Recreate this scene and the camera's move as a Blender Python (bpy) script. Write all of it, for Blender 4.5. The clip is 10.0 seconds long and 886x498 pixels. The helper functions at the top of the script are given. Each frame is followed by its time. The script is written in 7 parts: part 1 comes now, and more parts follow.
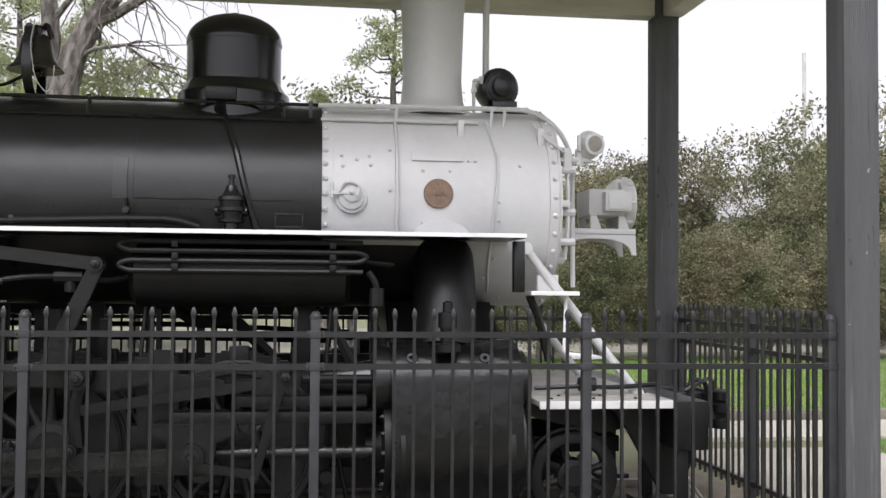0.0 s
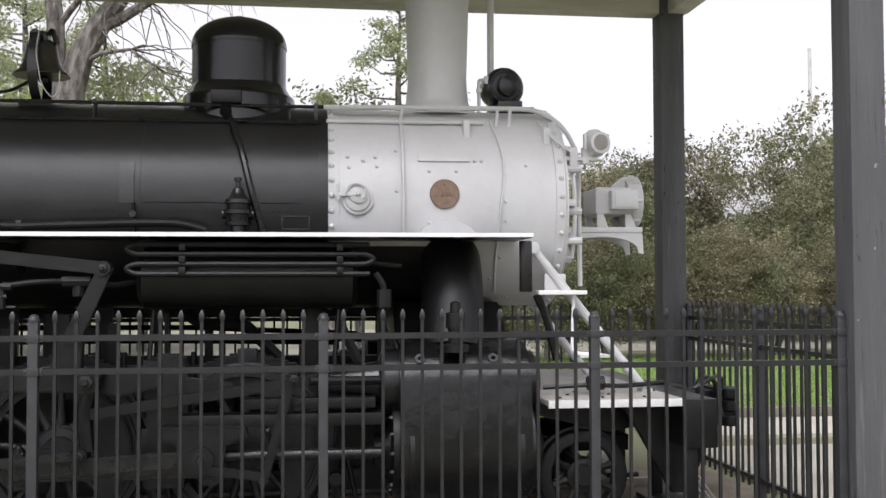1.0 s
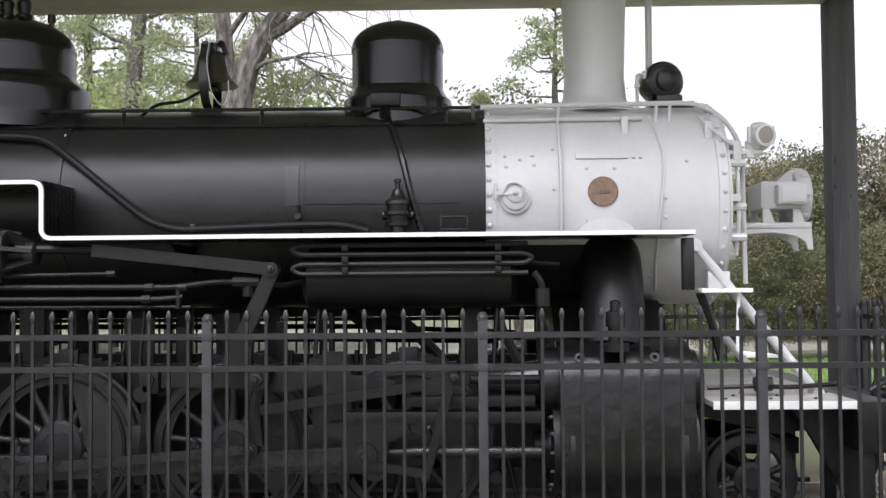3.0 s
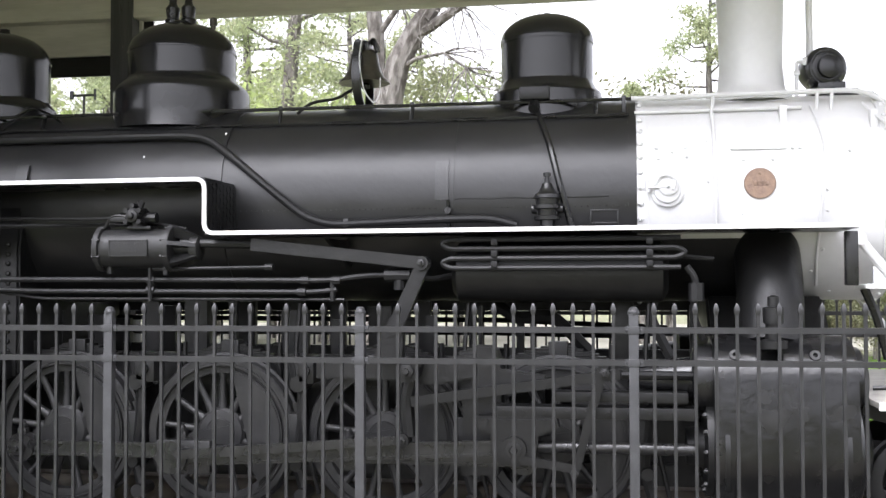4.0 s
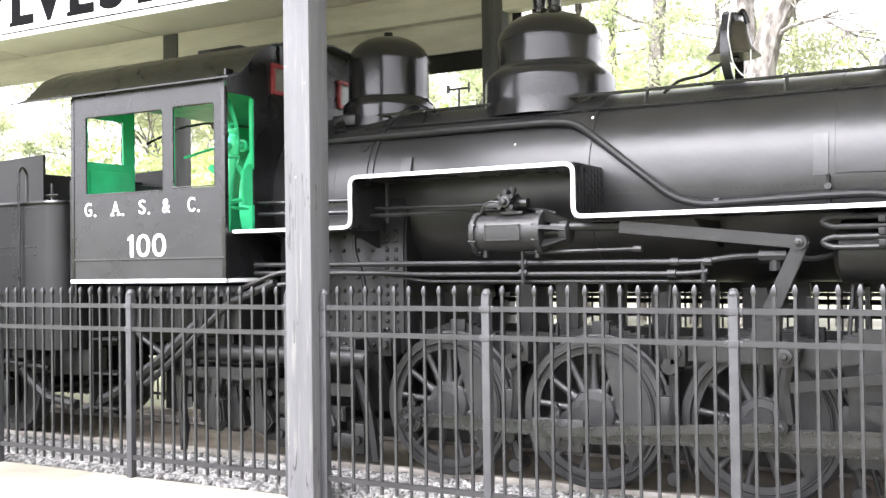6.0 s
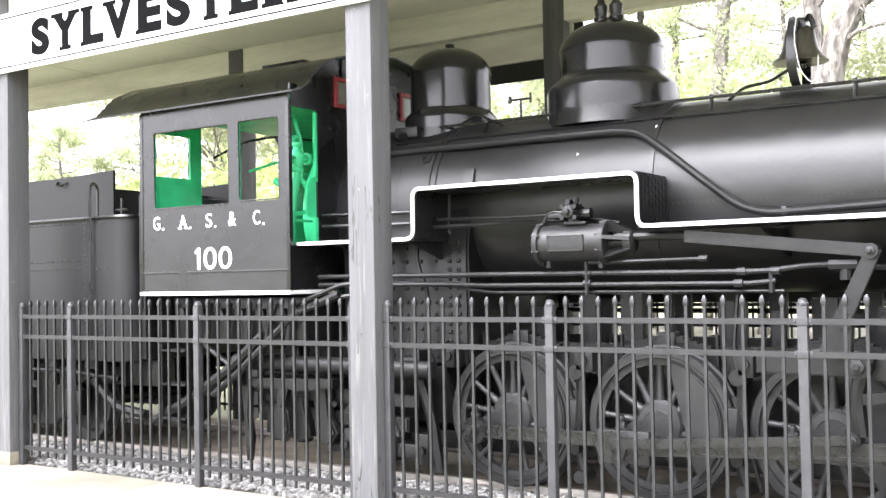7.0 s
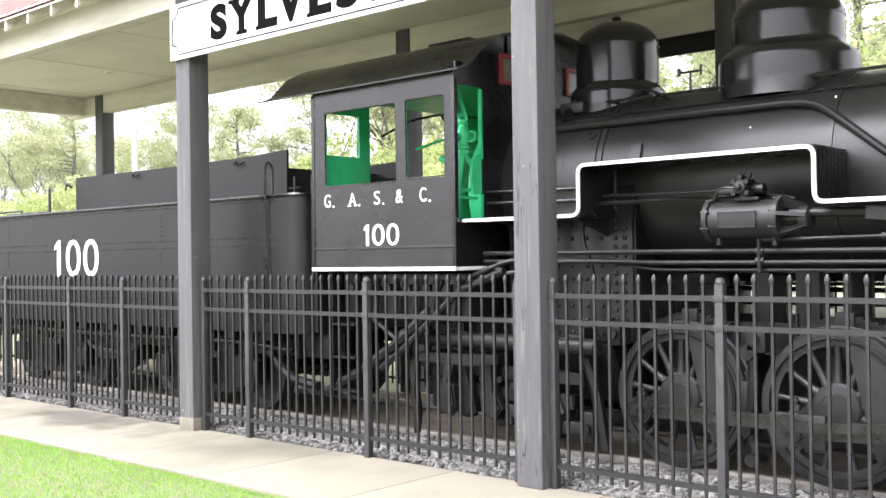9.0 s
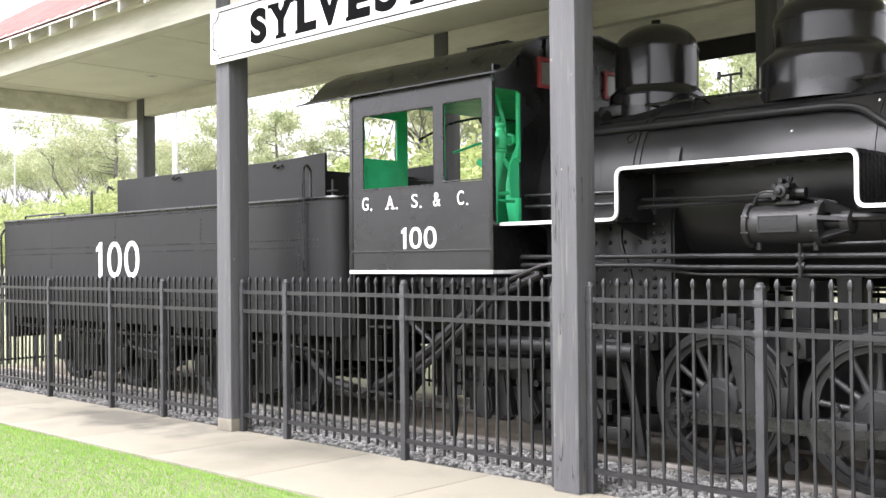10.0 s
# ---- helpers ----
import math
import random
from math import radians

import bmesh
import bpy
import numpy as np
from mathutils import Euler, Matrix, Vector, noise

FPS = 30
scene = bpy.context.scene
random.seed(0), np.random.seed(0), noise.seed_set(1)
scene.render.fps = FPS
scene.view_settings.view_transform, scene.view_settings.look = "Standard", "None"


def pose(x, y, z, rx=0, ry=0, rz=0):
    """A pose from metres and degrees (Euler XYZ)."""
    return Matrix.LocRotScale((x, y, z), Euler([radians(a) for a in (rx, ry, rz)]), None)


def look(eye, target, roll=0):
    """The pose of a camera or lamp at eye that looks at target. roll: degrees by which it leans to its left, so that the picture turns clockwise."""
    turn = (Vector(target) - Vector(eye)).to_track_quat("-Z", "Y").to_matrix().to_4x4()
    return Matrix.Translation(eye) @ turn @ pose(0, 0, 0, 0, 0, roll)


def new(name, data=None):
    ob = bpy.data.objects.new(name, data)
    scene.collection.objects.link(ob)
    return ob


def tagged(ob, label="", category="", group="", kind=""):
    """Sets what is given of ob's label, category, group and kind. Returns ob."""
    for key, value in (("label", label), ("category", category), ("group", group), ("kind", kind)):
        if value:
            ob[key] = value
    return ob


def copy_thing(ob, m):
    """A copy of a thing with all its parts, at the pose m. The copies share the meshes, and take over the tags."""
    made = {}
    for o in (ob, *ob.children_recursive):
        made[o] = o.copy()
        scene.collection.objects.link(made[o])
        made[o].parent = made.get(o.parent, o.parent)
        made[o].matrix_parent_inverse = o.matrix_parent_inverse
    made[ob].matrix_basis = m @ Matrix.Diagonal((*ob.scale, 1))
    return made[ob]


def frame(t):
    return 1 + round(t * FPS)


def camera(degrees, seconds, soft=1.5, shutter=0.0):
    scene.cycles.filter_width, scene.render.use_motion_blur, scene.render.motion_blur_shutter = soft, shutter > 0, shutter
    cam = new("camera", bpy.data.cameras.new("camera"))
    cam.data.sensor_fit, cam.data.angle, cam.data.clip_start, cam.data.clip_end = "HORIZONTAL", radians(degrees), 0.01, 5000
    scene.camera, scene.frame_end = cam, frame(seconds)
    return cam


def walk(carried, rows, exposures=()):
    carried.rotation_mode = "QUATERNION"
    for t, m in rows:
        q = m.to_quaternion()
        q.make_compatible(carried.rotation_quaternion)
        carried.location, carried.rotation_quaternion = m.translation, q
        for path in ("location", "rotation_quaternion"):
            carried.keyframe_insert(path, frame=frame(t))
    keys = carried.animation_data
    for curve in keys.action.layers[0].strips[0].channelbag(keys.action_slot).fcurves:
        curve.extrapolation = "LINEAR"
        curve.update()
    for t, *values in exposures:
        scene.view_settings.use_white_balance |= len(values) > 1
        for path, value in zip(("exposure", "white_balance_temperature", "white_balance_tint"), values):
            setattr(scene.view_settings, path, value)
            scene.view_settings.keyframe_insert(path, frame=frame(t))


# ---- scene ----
# ---- camera: a pan from one standpoint ----
cam = camera(45.8, 10.0)
EYE = (0.0, 0.0, 1.73)
ROWS = [
    (0.0, -7.64, 2.1, -0.51), (0.5, -7.56, 2.27, -0.21), (1.0, -7.24, 2.12, 0.15), (1.5, -6.18, 2.23, 0.14),
    (2.0, -4.18, 2.17, 0.31), (2.5, -1.65, 2.19, 0.31), (2.7, -0.43, 2.12, 0.42), (3.8, 7.47, 2.02, 0.17),
    (4.0, 9.53, 1.82, 0.19), (4.5, 14.33, 1.74, -0.02), (5.0, 20.01, 1.66, 0.2), (5.5, 25.36, 1.06, 0.82),
    (6.0, 29.49, 1.0, 0.75), (6.2, 30.43, 1.27, 0.68), (7.5, 34.7, 1.4, 1.11), (8.0, 37.26, 0.94, 0.76),
    (8.5, 39.7, 0.65, 0.9), (9.0, 41.91, 0.53, 0.81), (9.5, 43.59, 0.6, 0.64), (10.0, 43.94, 0.73, 0.53),
]
EXPOSURES = [(t, stops, kelvin, 16) for t, stops, kelvin in ((0.0, 0.82, 6300), (1.5, 0.82, 6300), (2.7, 0.88, 6200), (4.0, 1.92, 6150), (4.5, 2.53, 6150), (5.0, 2.96, 6200), (5.5, 3.18, 6250), (7.5, 3.12, 6250), (8.5, 2.66, 6300), (10.0, 2.28, 6300))]
walk(cam, [(t, pose(*EYE, 90 + pitch, roll, yaw)) for t, yaw, pitch, roll in ROWS], EXPOSURES)

# ---- light: an overcast sky ----
world = bpy.data.worlds.new("overcast_sky")
scene.world = world
world.use_nodes = True
wn, wl = world.node_tree.nodes, world.node_tree.links
sky = wn.new("ShaderNodeTexSky")
sky.sky_type, sky.sun_disc = "NISHITA", False
sky.sun_elevation, sky.sun_rotation = radians(58), radians(200)
sky.air_density, sky.dust_density, sky.ozone_density = 1.0, 4.0, 1.0
haze = wn.new("ShaderNodeHueSaturation")
haze.inputs["Saturation"].default_value = 0.04
wl.new(sky.outputs["Color"], haze.inputs["Color"])
wl.new(haze.outputs["Color"], wn["Background"].inputs["Color"])
wn["Background"].inputs["Strength"].default_value = 0.15
sun_data = bpy.data.lights.new("sun", "SUN")
sun_data.energy, sun_data.angle, sun_data.color = 0.7, radians(60), (1.0, 0.98, 0.95)
sun = new("sun", sun_data)
sun.matrix_world = look((-4, -12, 22), (0, 0, 0))


# ---- materials ----
def material(name, color, rough=0.5, metal=0.0, color2=None, scale=6.0, stretch=(1, 1, 1), bump=0.15, fine=60.0, spec=0.5,
             mix=(0.4, 0.7), per_object=0.0, per_island=0.0, bump_scale=0.01, coat=0.0, leaf=0.0, grain=0.2):
    """Paint or earth: two colours by a broad noise, a fine grain, relief and uneven gloss."""
    m = bpy.data.materials.new(name)
    m.use_nodes = True
    n, l = m.node_tree.nodes, m.node_tree.links
    b = n["Principled BSDF"]
    b.inputs["Metallic"].default_value = metal
    b.inputs["Specular IOR Level"].default_value = spec
    b.inputs["Coat Weight"].default_value = coat
    co = n.new("ShaderNodeTexCoord")
    mp = n.new("ShaderNodeMapping")
    mp.inputs["Scale"].default_value = stretch
    geo = n.new("ShaderNodeNewGeometry")
    l.new(geo.outputs["Position"], mp.inputs["Vector"])
    big, small = n.new("ShaderNodeTexNoise"), n.new("ShaderNodeTexNoise")
    big.inputs["Scale"].default_value, big.inputs["Detail"].default_value = scale, 6
    small.inputs["Scale"].default_value, small.inputs["Detail"].default_value = fine, 4
    l.new(mp.outputs["Vector"], big.inputs["Vector"])
    l.new(mp.outputs["Vector"], small.inputs["Vector"])
    ramp = n.new("ShaderNodeMapRange")
    ramp.inputs["From Min"].default_value, ramp.inputs["From Max"].default_value = mix
    l.new(big.outputs["Fac"], ramp.inputs["Value"])
    c2 = color2 or tuple(c * 0.75 for c in color)
    mx = n.new("ShaderNodeMix")
    mx.data_type = "RGBA"
    l.new(ramp.outputs["Result"], mx.inputs["Factor"])
    mx.inputs["A"].default_value, mx.inputs["B"].default_value = (*color, 1), (*c2, 1)
    hs = n.new("ShaderNodeHueSaturation")
    val = n.new("ShaderNodeMapRange")
    val.inputs["To Min"].default_value, val.inputs["To Max"].default_value = 1 - grain, 1 + grain
    l.new(small.outputs["Fac"], val.inputs["Value"])
    last = val.outputs["Result"]
    for amount, source in ((per_object, "ob"), (per_island, "isl")):
        if amount:
            if source == "ob":
                rnd = n.new("ShaderNodeObjectInfo").outputs["Random"]
            else:
                rnd = geo.outputs["Random Per Island"]
            r2 = n.new("ShaderNodeMapRange")
            r2.inputs["To Min"].default_value, r2.inputs["To Max"].default_value = 1 - amount, 1 + amount
            l.new(rnd, r2.inputs["Value"])
            mul = n.new("ShaderNodeMath")
            mul.operation = "MULTIPLY"
            l.new(last, mul.inputs[0])
            l.new(r2.outputs["Result"], mul.inputs[1])
            last = mul.outputs["Value"]
    l.new(last, hs.inputs["Value"])
    l.new(mx.outputs["Result"], hs.inputs["Color"])
    l.new(hs.outputs["Color"], b.inputs["Base Color"])
    rr = n.new("ShaderNodeMapRange")
    rr.inputs["To Min"].default_value, rr.inputs["To Max"].default_value = max(0.02, rough - 0.1), min(1.0, rough + 0.12)
    l.new(big.outputs["Fac"], rr.inputs["Value"])
    l.new(rr.outputs["Result"], b.inputs["Roughness"])
    if bump:
        bp = n.new("ShaderNodeBump")
        bp.inputs["Strength"].default_value, bp.inputs["Distance"].default_value = bump, bump_scale
        l.new(small.outputs["Fac"], bp.inputs["Height"])
        l.new(bp.outputs["Normal"], b.inputs["Normal"])
    if leaf:
        tr, ms = n.new("ShaderNodeBsdfTranslucent"), n.new("ShaderNodeMixShader")
        l.new(hs.outputs["Color"], tr.inputs["Color"])
        ms.inputs["Fac"].default_value = leaf
        l.new(b.outputs["BSDF"], ms.inputs[1])
        l.new(tr.outputs["BSDF"], ms.inputs[2])
        l.new(ms.outputs["Shader"], n["Material Output"].inputs["Surface"])
    return m


BLACK = material("gloss_black_paint", (0.007, 0.007, 0.0075), 0.27, color2=(0.011, 0.011, 0.0115), scale=2.5, bump=0.12, fine=10, bump_scale=0.02, grain=0.06)
GLOSS = material("deep_gloss_black_paint", (0.008, 0.008, 0.0085), 0.19, color2=(0.012, 0.012, 0.0125), scale=2.0, bump=0.1, fine=7, bump_scale=0.02, grain=0.06, spec=0.42)
CYL = material("worn_gloss_jacket", (0.005, 0.005, 0.0053), 0.24, color2=(0.012, 0.0115, 0.011), scale=5, bump=0.3, fine=6, bump_scale=0.03, grain=0.2, mix=(0.55, 0.75))
PATCH = material("dull_patch_paint", (0.025, 0.025, 0.026), 0.33, color2=(0.019, 0.019, 0.02), scale=9, bump=0.15)
PIPE = material("dull_black_pipe", (0.011, 0.011, 0.0113), 0.42, color2=(0.016, 0.016, 0.0162), scale=9, bump=0.15, fine=25, spec=0.24, grain=0.12)
TANK = material("dull_black_tank_paint", (0.0065, 0.0065, 0.007), 0.46, color2=(0.01, 0.01, 0.0105), scale=1.8, bump=0.08, fine=8, bump_scale=0.02, spec=0.34, grain=0.08)
JACKET = material("black_boiler_paint", (0.0095, 0.0095, 0.01), 0.34, color2=(0.0165, 0.0165, 0.017), scale=1.6, bump=0.16, fine=9, bump_scale=0.02, grain=0.12)
UNDER = material("dusty_black_paint", (0.0065, 0.0065, 0.0068), 0.4, color2=(0.011, 0.0108, 0.0106), scale=7, bump=0.25, fine=22, spec=0.36, grain=0.16)
WHEEL = material("worn_black_wheel", (0.0155, 0.0155, 0.016), 0.4, color2=(0.022, 0.0217, 0.0212), scale=6, bump=0.3, fine=20, spec=0.32, grain=0.1)
ROD = material("oily_black_rod", (0.0125, 0.0125, 0.013), 0.27, color2=(0.02, 0.0195, 0.019), scale=7, bump=0.3, fine=18, spec=0.5, grain=0.2)
SILVER = material("aluminium_paint", (0.6, 0.6, 0.602), 0.44, metal=0.06, color2=(0.55, 0.55, 0.545), scale=2, bump=0.04, fine=20, grain=0.05)
WHITE = material("white_paint", (0.82, 0.82, 0.81), 0.45, color2=(0.74, 0.74, 0.72), scale=5, bump=0.05, grain=0.05)
GREEN = material("bright_green_paint", (0.04, 0.53, 0.23), 0.42, color2=(0.032, 0.43, 0.185), scale=5, bump=0.05, grain=0.05)
RED = material("dull_red_paint", (0.26, 0.035, 0.04), 0.5, scale=6)
BRONZE = material("tarnished_bronze", (0.23, 0.155, 0.11), 0.5, metal=0.4, color2=(0.16, 0.11, 0.085), scale=25, bump=0.3, fine=70)
BELLM = material("dark_brass", (0.085, 0.078, 0.064), 0.36, metal=0.6, color2=(0.045, 0.042, 0.035), scale=9)
FENCE = material("fence_black_coating", (0.0135, 0.0135, 0.0148), 0.34, color2=(0.02, 0.02, 0.0215), scale=8, bump=0.05, spec=0.48)
# fence coating with a raised base, which paints in the posts' reflected light
FENCEP = material("lightened_fence_coating", (0.033, 0.0335, 0.0355), 0.5, color2=(0.045, 0.0455, 0.048), scale=8, bump=0.05, spec=0.35)
POSTM = material("weathered_grey_timber", (0.09, 0.09, 0.095), 0.72, color2=(0.066, 0.066, 0.07), scale=1.6, stretch=(6, 6, 0.35), bump=0.45, fine=24, mix=(0.35, 0.7), grain=0.16)


def weather(m):
    """Long drying cracks and small chips of bare wood on the painted timber."""
    n, l = m.node_tree.nodes, m.node_tree.links
    b = n["Principled BSDF"]
    before = b.inputs["Base Color"].links[0].from_socket
    geo = n.new("ShaderNodeNewGeometry")
    mp = n.new("ShaderNodeMapping")
    mp.inputs["Scale"].default_value = (9, 9, 0.45)
    l.new(geo.outputs["Position"], mp.inputs["Vector"])
    crack, where, chip = (n.new("ShaderNodeTexNoise") for _ in range(3))
    crack.inputs["Scale"].default_value, crack.inputs["Detail"].default_value = 1.3, 3
    where.inputs["Scale"].default_value, chip.inputs["Scale"].default_value = 1.7, 16
    chip.inputs["Detail"].default_value = 5
    l.new(mp.outputs["Vector"], crack.inputs["Vector"])
    l.new(geo.outputs["Position"], where.inputs["Vector"])
    l.new(geo.outputs["Position"], chip.inputs["Vector"])
    off = n.new("ShaderNodeMath")
    off.operation = "COMPARE"
    off.inputs[1].default_value, off.inputs[2].default_value = 0.5, 0.0045
    l.new(crack.outputs["Fac"], off.inputs[0])
    gate = n.new("ShaderNodeMath")
    gate.operation = "GREATER_THAN"
    gate.inputs[1].default_value = 0.585
    l.new(where.outputs["Fac"], gate.inputs[0])
    both = n.new("ShaderNodeMath")
    both.operation = "MULTIPLY"
    l.new(off.outputs["Value"], both.inputs[0])
    l.new(gate.outputs["Value"], both.inputs[1])
    xyz, low, worn = n.new("ShaderNodeSeparateXYZ"), n.new("ShaderNodeMapRange"), n.new("ShaderNodeTexNoise")
    l.new(geo.outputs["Position"], xyz.inputs["Vector"])
    low.inputs["From Max"].default_value, low.inputs["To Min"].default_value, low.inputs["To Max"].default_value = 1.5, 0.1, 0.0
    l.new(xyz.outputs["Z"], low.inputs["Value"])
    worn.inputs["Scale"].default_value, worn.inputs["Detail"].default_value = 4.5, 6
    l.new(mp.outputs["Vector"], worn.inputs["Vector"])
    total = n.new("ShaderNodeMath")
    l.new(low.outputs["Result"], total.inputs[0])
    l.new(worn.outputs["Fac"], total.inputs[1])
    scuff = n.new("ShaderNodeMapRange")
    scuff.inputs["From Min"].default_value, scuff.inputs["From Max"].default_value, scuff.inputs["To Max"].default_value = 0.6, 0.72, 0.7
    l.new(total.outputs["Value"], scuff.inputs["Value"])
    bare = n.new("ShaderNodeMath")
    bare.operation = "GREATER_THAN"
    bare.inputs[1].default_value = 0.735
    l.new(chip.outputs["Fac"], bare.inputs[0])
    for fac, colour in ((scuff.outputs["Result"], (0.135, 0.132, 0.127, 1)), (both.outputs["Value"], (0.02, 0.019, 0.019, 1)), (bare.outputs["Value"], (0.27, 0.24, 0.2, 1))):
        mx = n.new("ShaderNodeMix")
        mx.data_type = "RGBA"
        l.new(fac, mx.inputs["Factor"])
        l.new(before, mx.inputs["A"])
        mx.inputs["B"].default_value = colour
        before = mx.outputs["Result"]
    l.new(before, b.inputs["Base Color"])


weather(POSTM)
BEAM = material("cream_painted_timber", (0.66, 0.64, 0.58), 0.7, color2=(0.5, 0.485, 0.43), scale=2, stretch=(0.4, 2, 3), bump=0.2, fine=14, grain=0.12)
CEIL = material("cream_soffit_board", (0.76, 0.73, 0.68), 0.75, color2=(0.68, 0.655, 0.6), scale=1.2, bump=0.08, fine=25, grain=0.06)
ROOF = material("red_metal_roofing", (0.57, 0.29, 0.275), 0.45, color2=(0.5, 0.24, 0.225), scale=2)
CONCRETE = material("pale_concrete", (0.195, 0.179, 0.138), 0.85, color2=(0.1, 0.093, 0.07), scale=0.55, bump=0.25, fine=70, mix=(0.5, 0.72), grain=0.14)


def wet_stain(m, centre, radii):
    """An old damp stain of ragged outline on the concrete."""
    n, l = m.node_tree.nodes, m.node_tree.links
    b = n["Principled BSDF"]
    before = b.inputs["Base Color"].links[0].from_socket
    geo, mp, length = n.new("ShaderNodeNewGeometry"), n.new("ShaderNodeMapping"), n.new("ShaderNodeVectorMath")
    mp.vector_type = "TEXTURE"
    mp.inputs["Location"].default_value, mp.inputs["Scale"].default_value = centre, radii
    l.new(geo.outputs["Position"], mp.inputs["Vector"])
    length.operation = "LENGTH"
    l.new(mp.outputs["Vector"], length.inputs[0])
    ragged = n.new("ShaderNodeTexNoise")
    ragged.inputs["Scale"].default_value, ragged.inputs["Detail"].default_value = 2.2, 7
    l.new(geo.outputs["Position"], ragged.inputs["Vector"])
    total = n.new("ShaderNodeMath")
    total.operation = "MULTIPLY_ADD"
    l.new(ragged.outputs["Fac"], total.inputs[0])
    total.inputs[1].default_value = 2.4
    l.new(length.outputs["Value"], total.inputs[2])
    edge = n.new("ShaderNodeMapRange")
    edge.inputs["From Min"].default_value, edge.inputs["From Max"].default_value = 1.45, 2.15
    edge.inputs["To Min"].default_value, edge.inputs["To Max"].default_value = 0.8, 0.0
    l.new(total.outputs["Value"], edge.inputs["Value"])
    mx = n.new("ShaderNodeMix")
    mx.data_type = "RGBA"
    l.new(edge.outputs["Result"], mx.inputs["Factor"])
    l.new(before, mx.inputs["A"])
    mx.inputs["B"].default_value = (0.055, 0.05, 0.042, 1)
    l.new(mx.outputs["Result"], b.inputs["Base Color"])


wet_stain(CONCRETE, (-10.9, 6.05, 0), (1.9, 0.55, 1))
ROAD = material("pale_road", (0.27, 0.26, 0.21), 0.9, color2=(0.22, 0.21, 0.17), scale=0.5, bump=0.2)
# side path's concrete, about twice as pale as the front footpath's
PATH = material("lighter_concrete", (0.42, 0.395, 0.335), 0.85, color2=(0.34, 0.315, 0.26), scale=0.7, bump=0.2, fine=60, grain=0.1)
POLEM = material("pale_painted_pole", (0.6, 0.6, 0.58), 0.6, scale=3)
GRASS = material("lawn_ground", (0.15, 0.16, 0.085), 0.9, color2=(0.185, 0.18, 0.11), scale=0.6, bump=0.6, fine=45, bump_scale=0.03)
BLADE = material("grass_blade", (0.2, 0.38, 0.055), 0.7, color2=(0.25, 0.41, 0.08), scale=0.8, bump=0, per_island=0.25, leaf=0.4)
GRAVELB = material("ballast_bed", (0.075, 0.073, 0.069), 0.95, color2=(0.045, 0.043, 0.04), scale=9, bump=0.8, fine=40, bump_scale=0.03)
DIRT = material("sandy_soil", (0.2, 0.168, 0.125), 0.95, color2=(0.12, 0.1, 0.076), scale=2.5, bump=0.5, fine=40, bump_scale=0.02)
STONE = material("ballast_stone", (0.175, 0.173, 0.166), 0.85, color2=(0.11, 0.108, 0.104), scale=5, bump=0.2, per_island=0.6)
RAILM = material("dusty_rail_steel", (0.34, 0.32, 0.29), 0.6, metal=0.1, color2=(0.22, 0.2, 0.175), scale=6)
TIE = material("dark_sleeper_timber", (0.07, 0.058, 0.045), 0.9, scale=5, stretch=(3, 0.6, 3), bump=0.5)
LEAFD = material("dark_glossy_leaf", (0.155, 0.172, 0.085), 0.5, color2=(0.255, 0.225, 0.145), scale=0.45, bump=0, per_object=0.25, per_island=0.5, leaf=0.4)
LEAFL = material("spring_leaf", (0.34, 0.41, 0.16), 0.6, color2=(0.42, 0.45, 0.22), scale=0.35, bump=0, per_island=0.25, leaf=0.6)
LEAFP = material("pine_needle", (0.33, 0.375, 0.21), 0.6, color2=(0.42, 0.425, 0.27), scale=0.4, bump=0, per_island=0.25, leaf=0.58)
BARK = material("grey_brown_bark", (0.19, 0.178, 0.16), 0.92, color2=(0.075, 0.067, 0.058), scale=3.2, stretch=(2.4, 2.4, 0.9), bump=1.0, fine=7, bump_scale=0.08, mix=(0.42, 0.62), grain=0.35)
LAMPM = material("grey_lens", (0.3, 0.28, 0.25), 0.2, scale=10)
DECK = material("grey_deck_plate", (0.34, 0.325, 0.295), 0.7, color2=(0.26, 0.25, 0.225), scale=6)
INK = material("black_sign_paint", (0.004, 0.004, 0.0045), 0.8, spec=0.05)
# flat grey base colour stands in for what the panes reflect
PANE = material("grey_reflecting_glass", (0.2, 0.215, 0.195), 0.2, scale=8)
# ---- mesh helpers ----
WORLD = {}


def thing(name, at, label, category, group="", kind=""):
    ob = tagged(new(name), label, category, group, kind)
    ob.empty_display_size = 0.2
    ob.location = at
    WORLD[ob.name] = Matrix.Translation(at)
    return ob


def mesh_of(name, bm, mat, angle=35):
    me = bpy.data.meshes.new(name)
    bm.to_mesh(me)
    bm.free()
    me.materials.append(mat)
    me.polygons.foreach_set("use_smooth", [True] * len(me.polygons))
    me.set_sharp_from_angle(angle=radians(angle))
    return me


def part(name, bm, mat, parent=None, label="", angle=35):
    ob = new(name, bm if isinstance(bm, bpy.types.Mesh) else mesh_of(name, bm, mat, angle))
    if parent is not None:
        ob.parent = parent
        ob.matrix_parent_inverse = WORLD[parent.name].inverted()
    WORLD[ob.name] = Matrix.Identity(4)
    return tagged(ob, label)


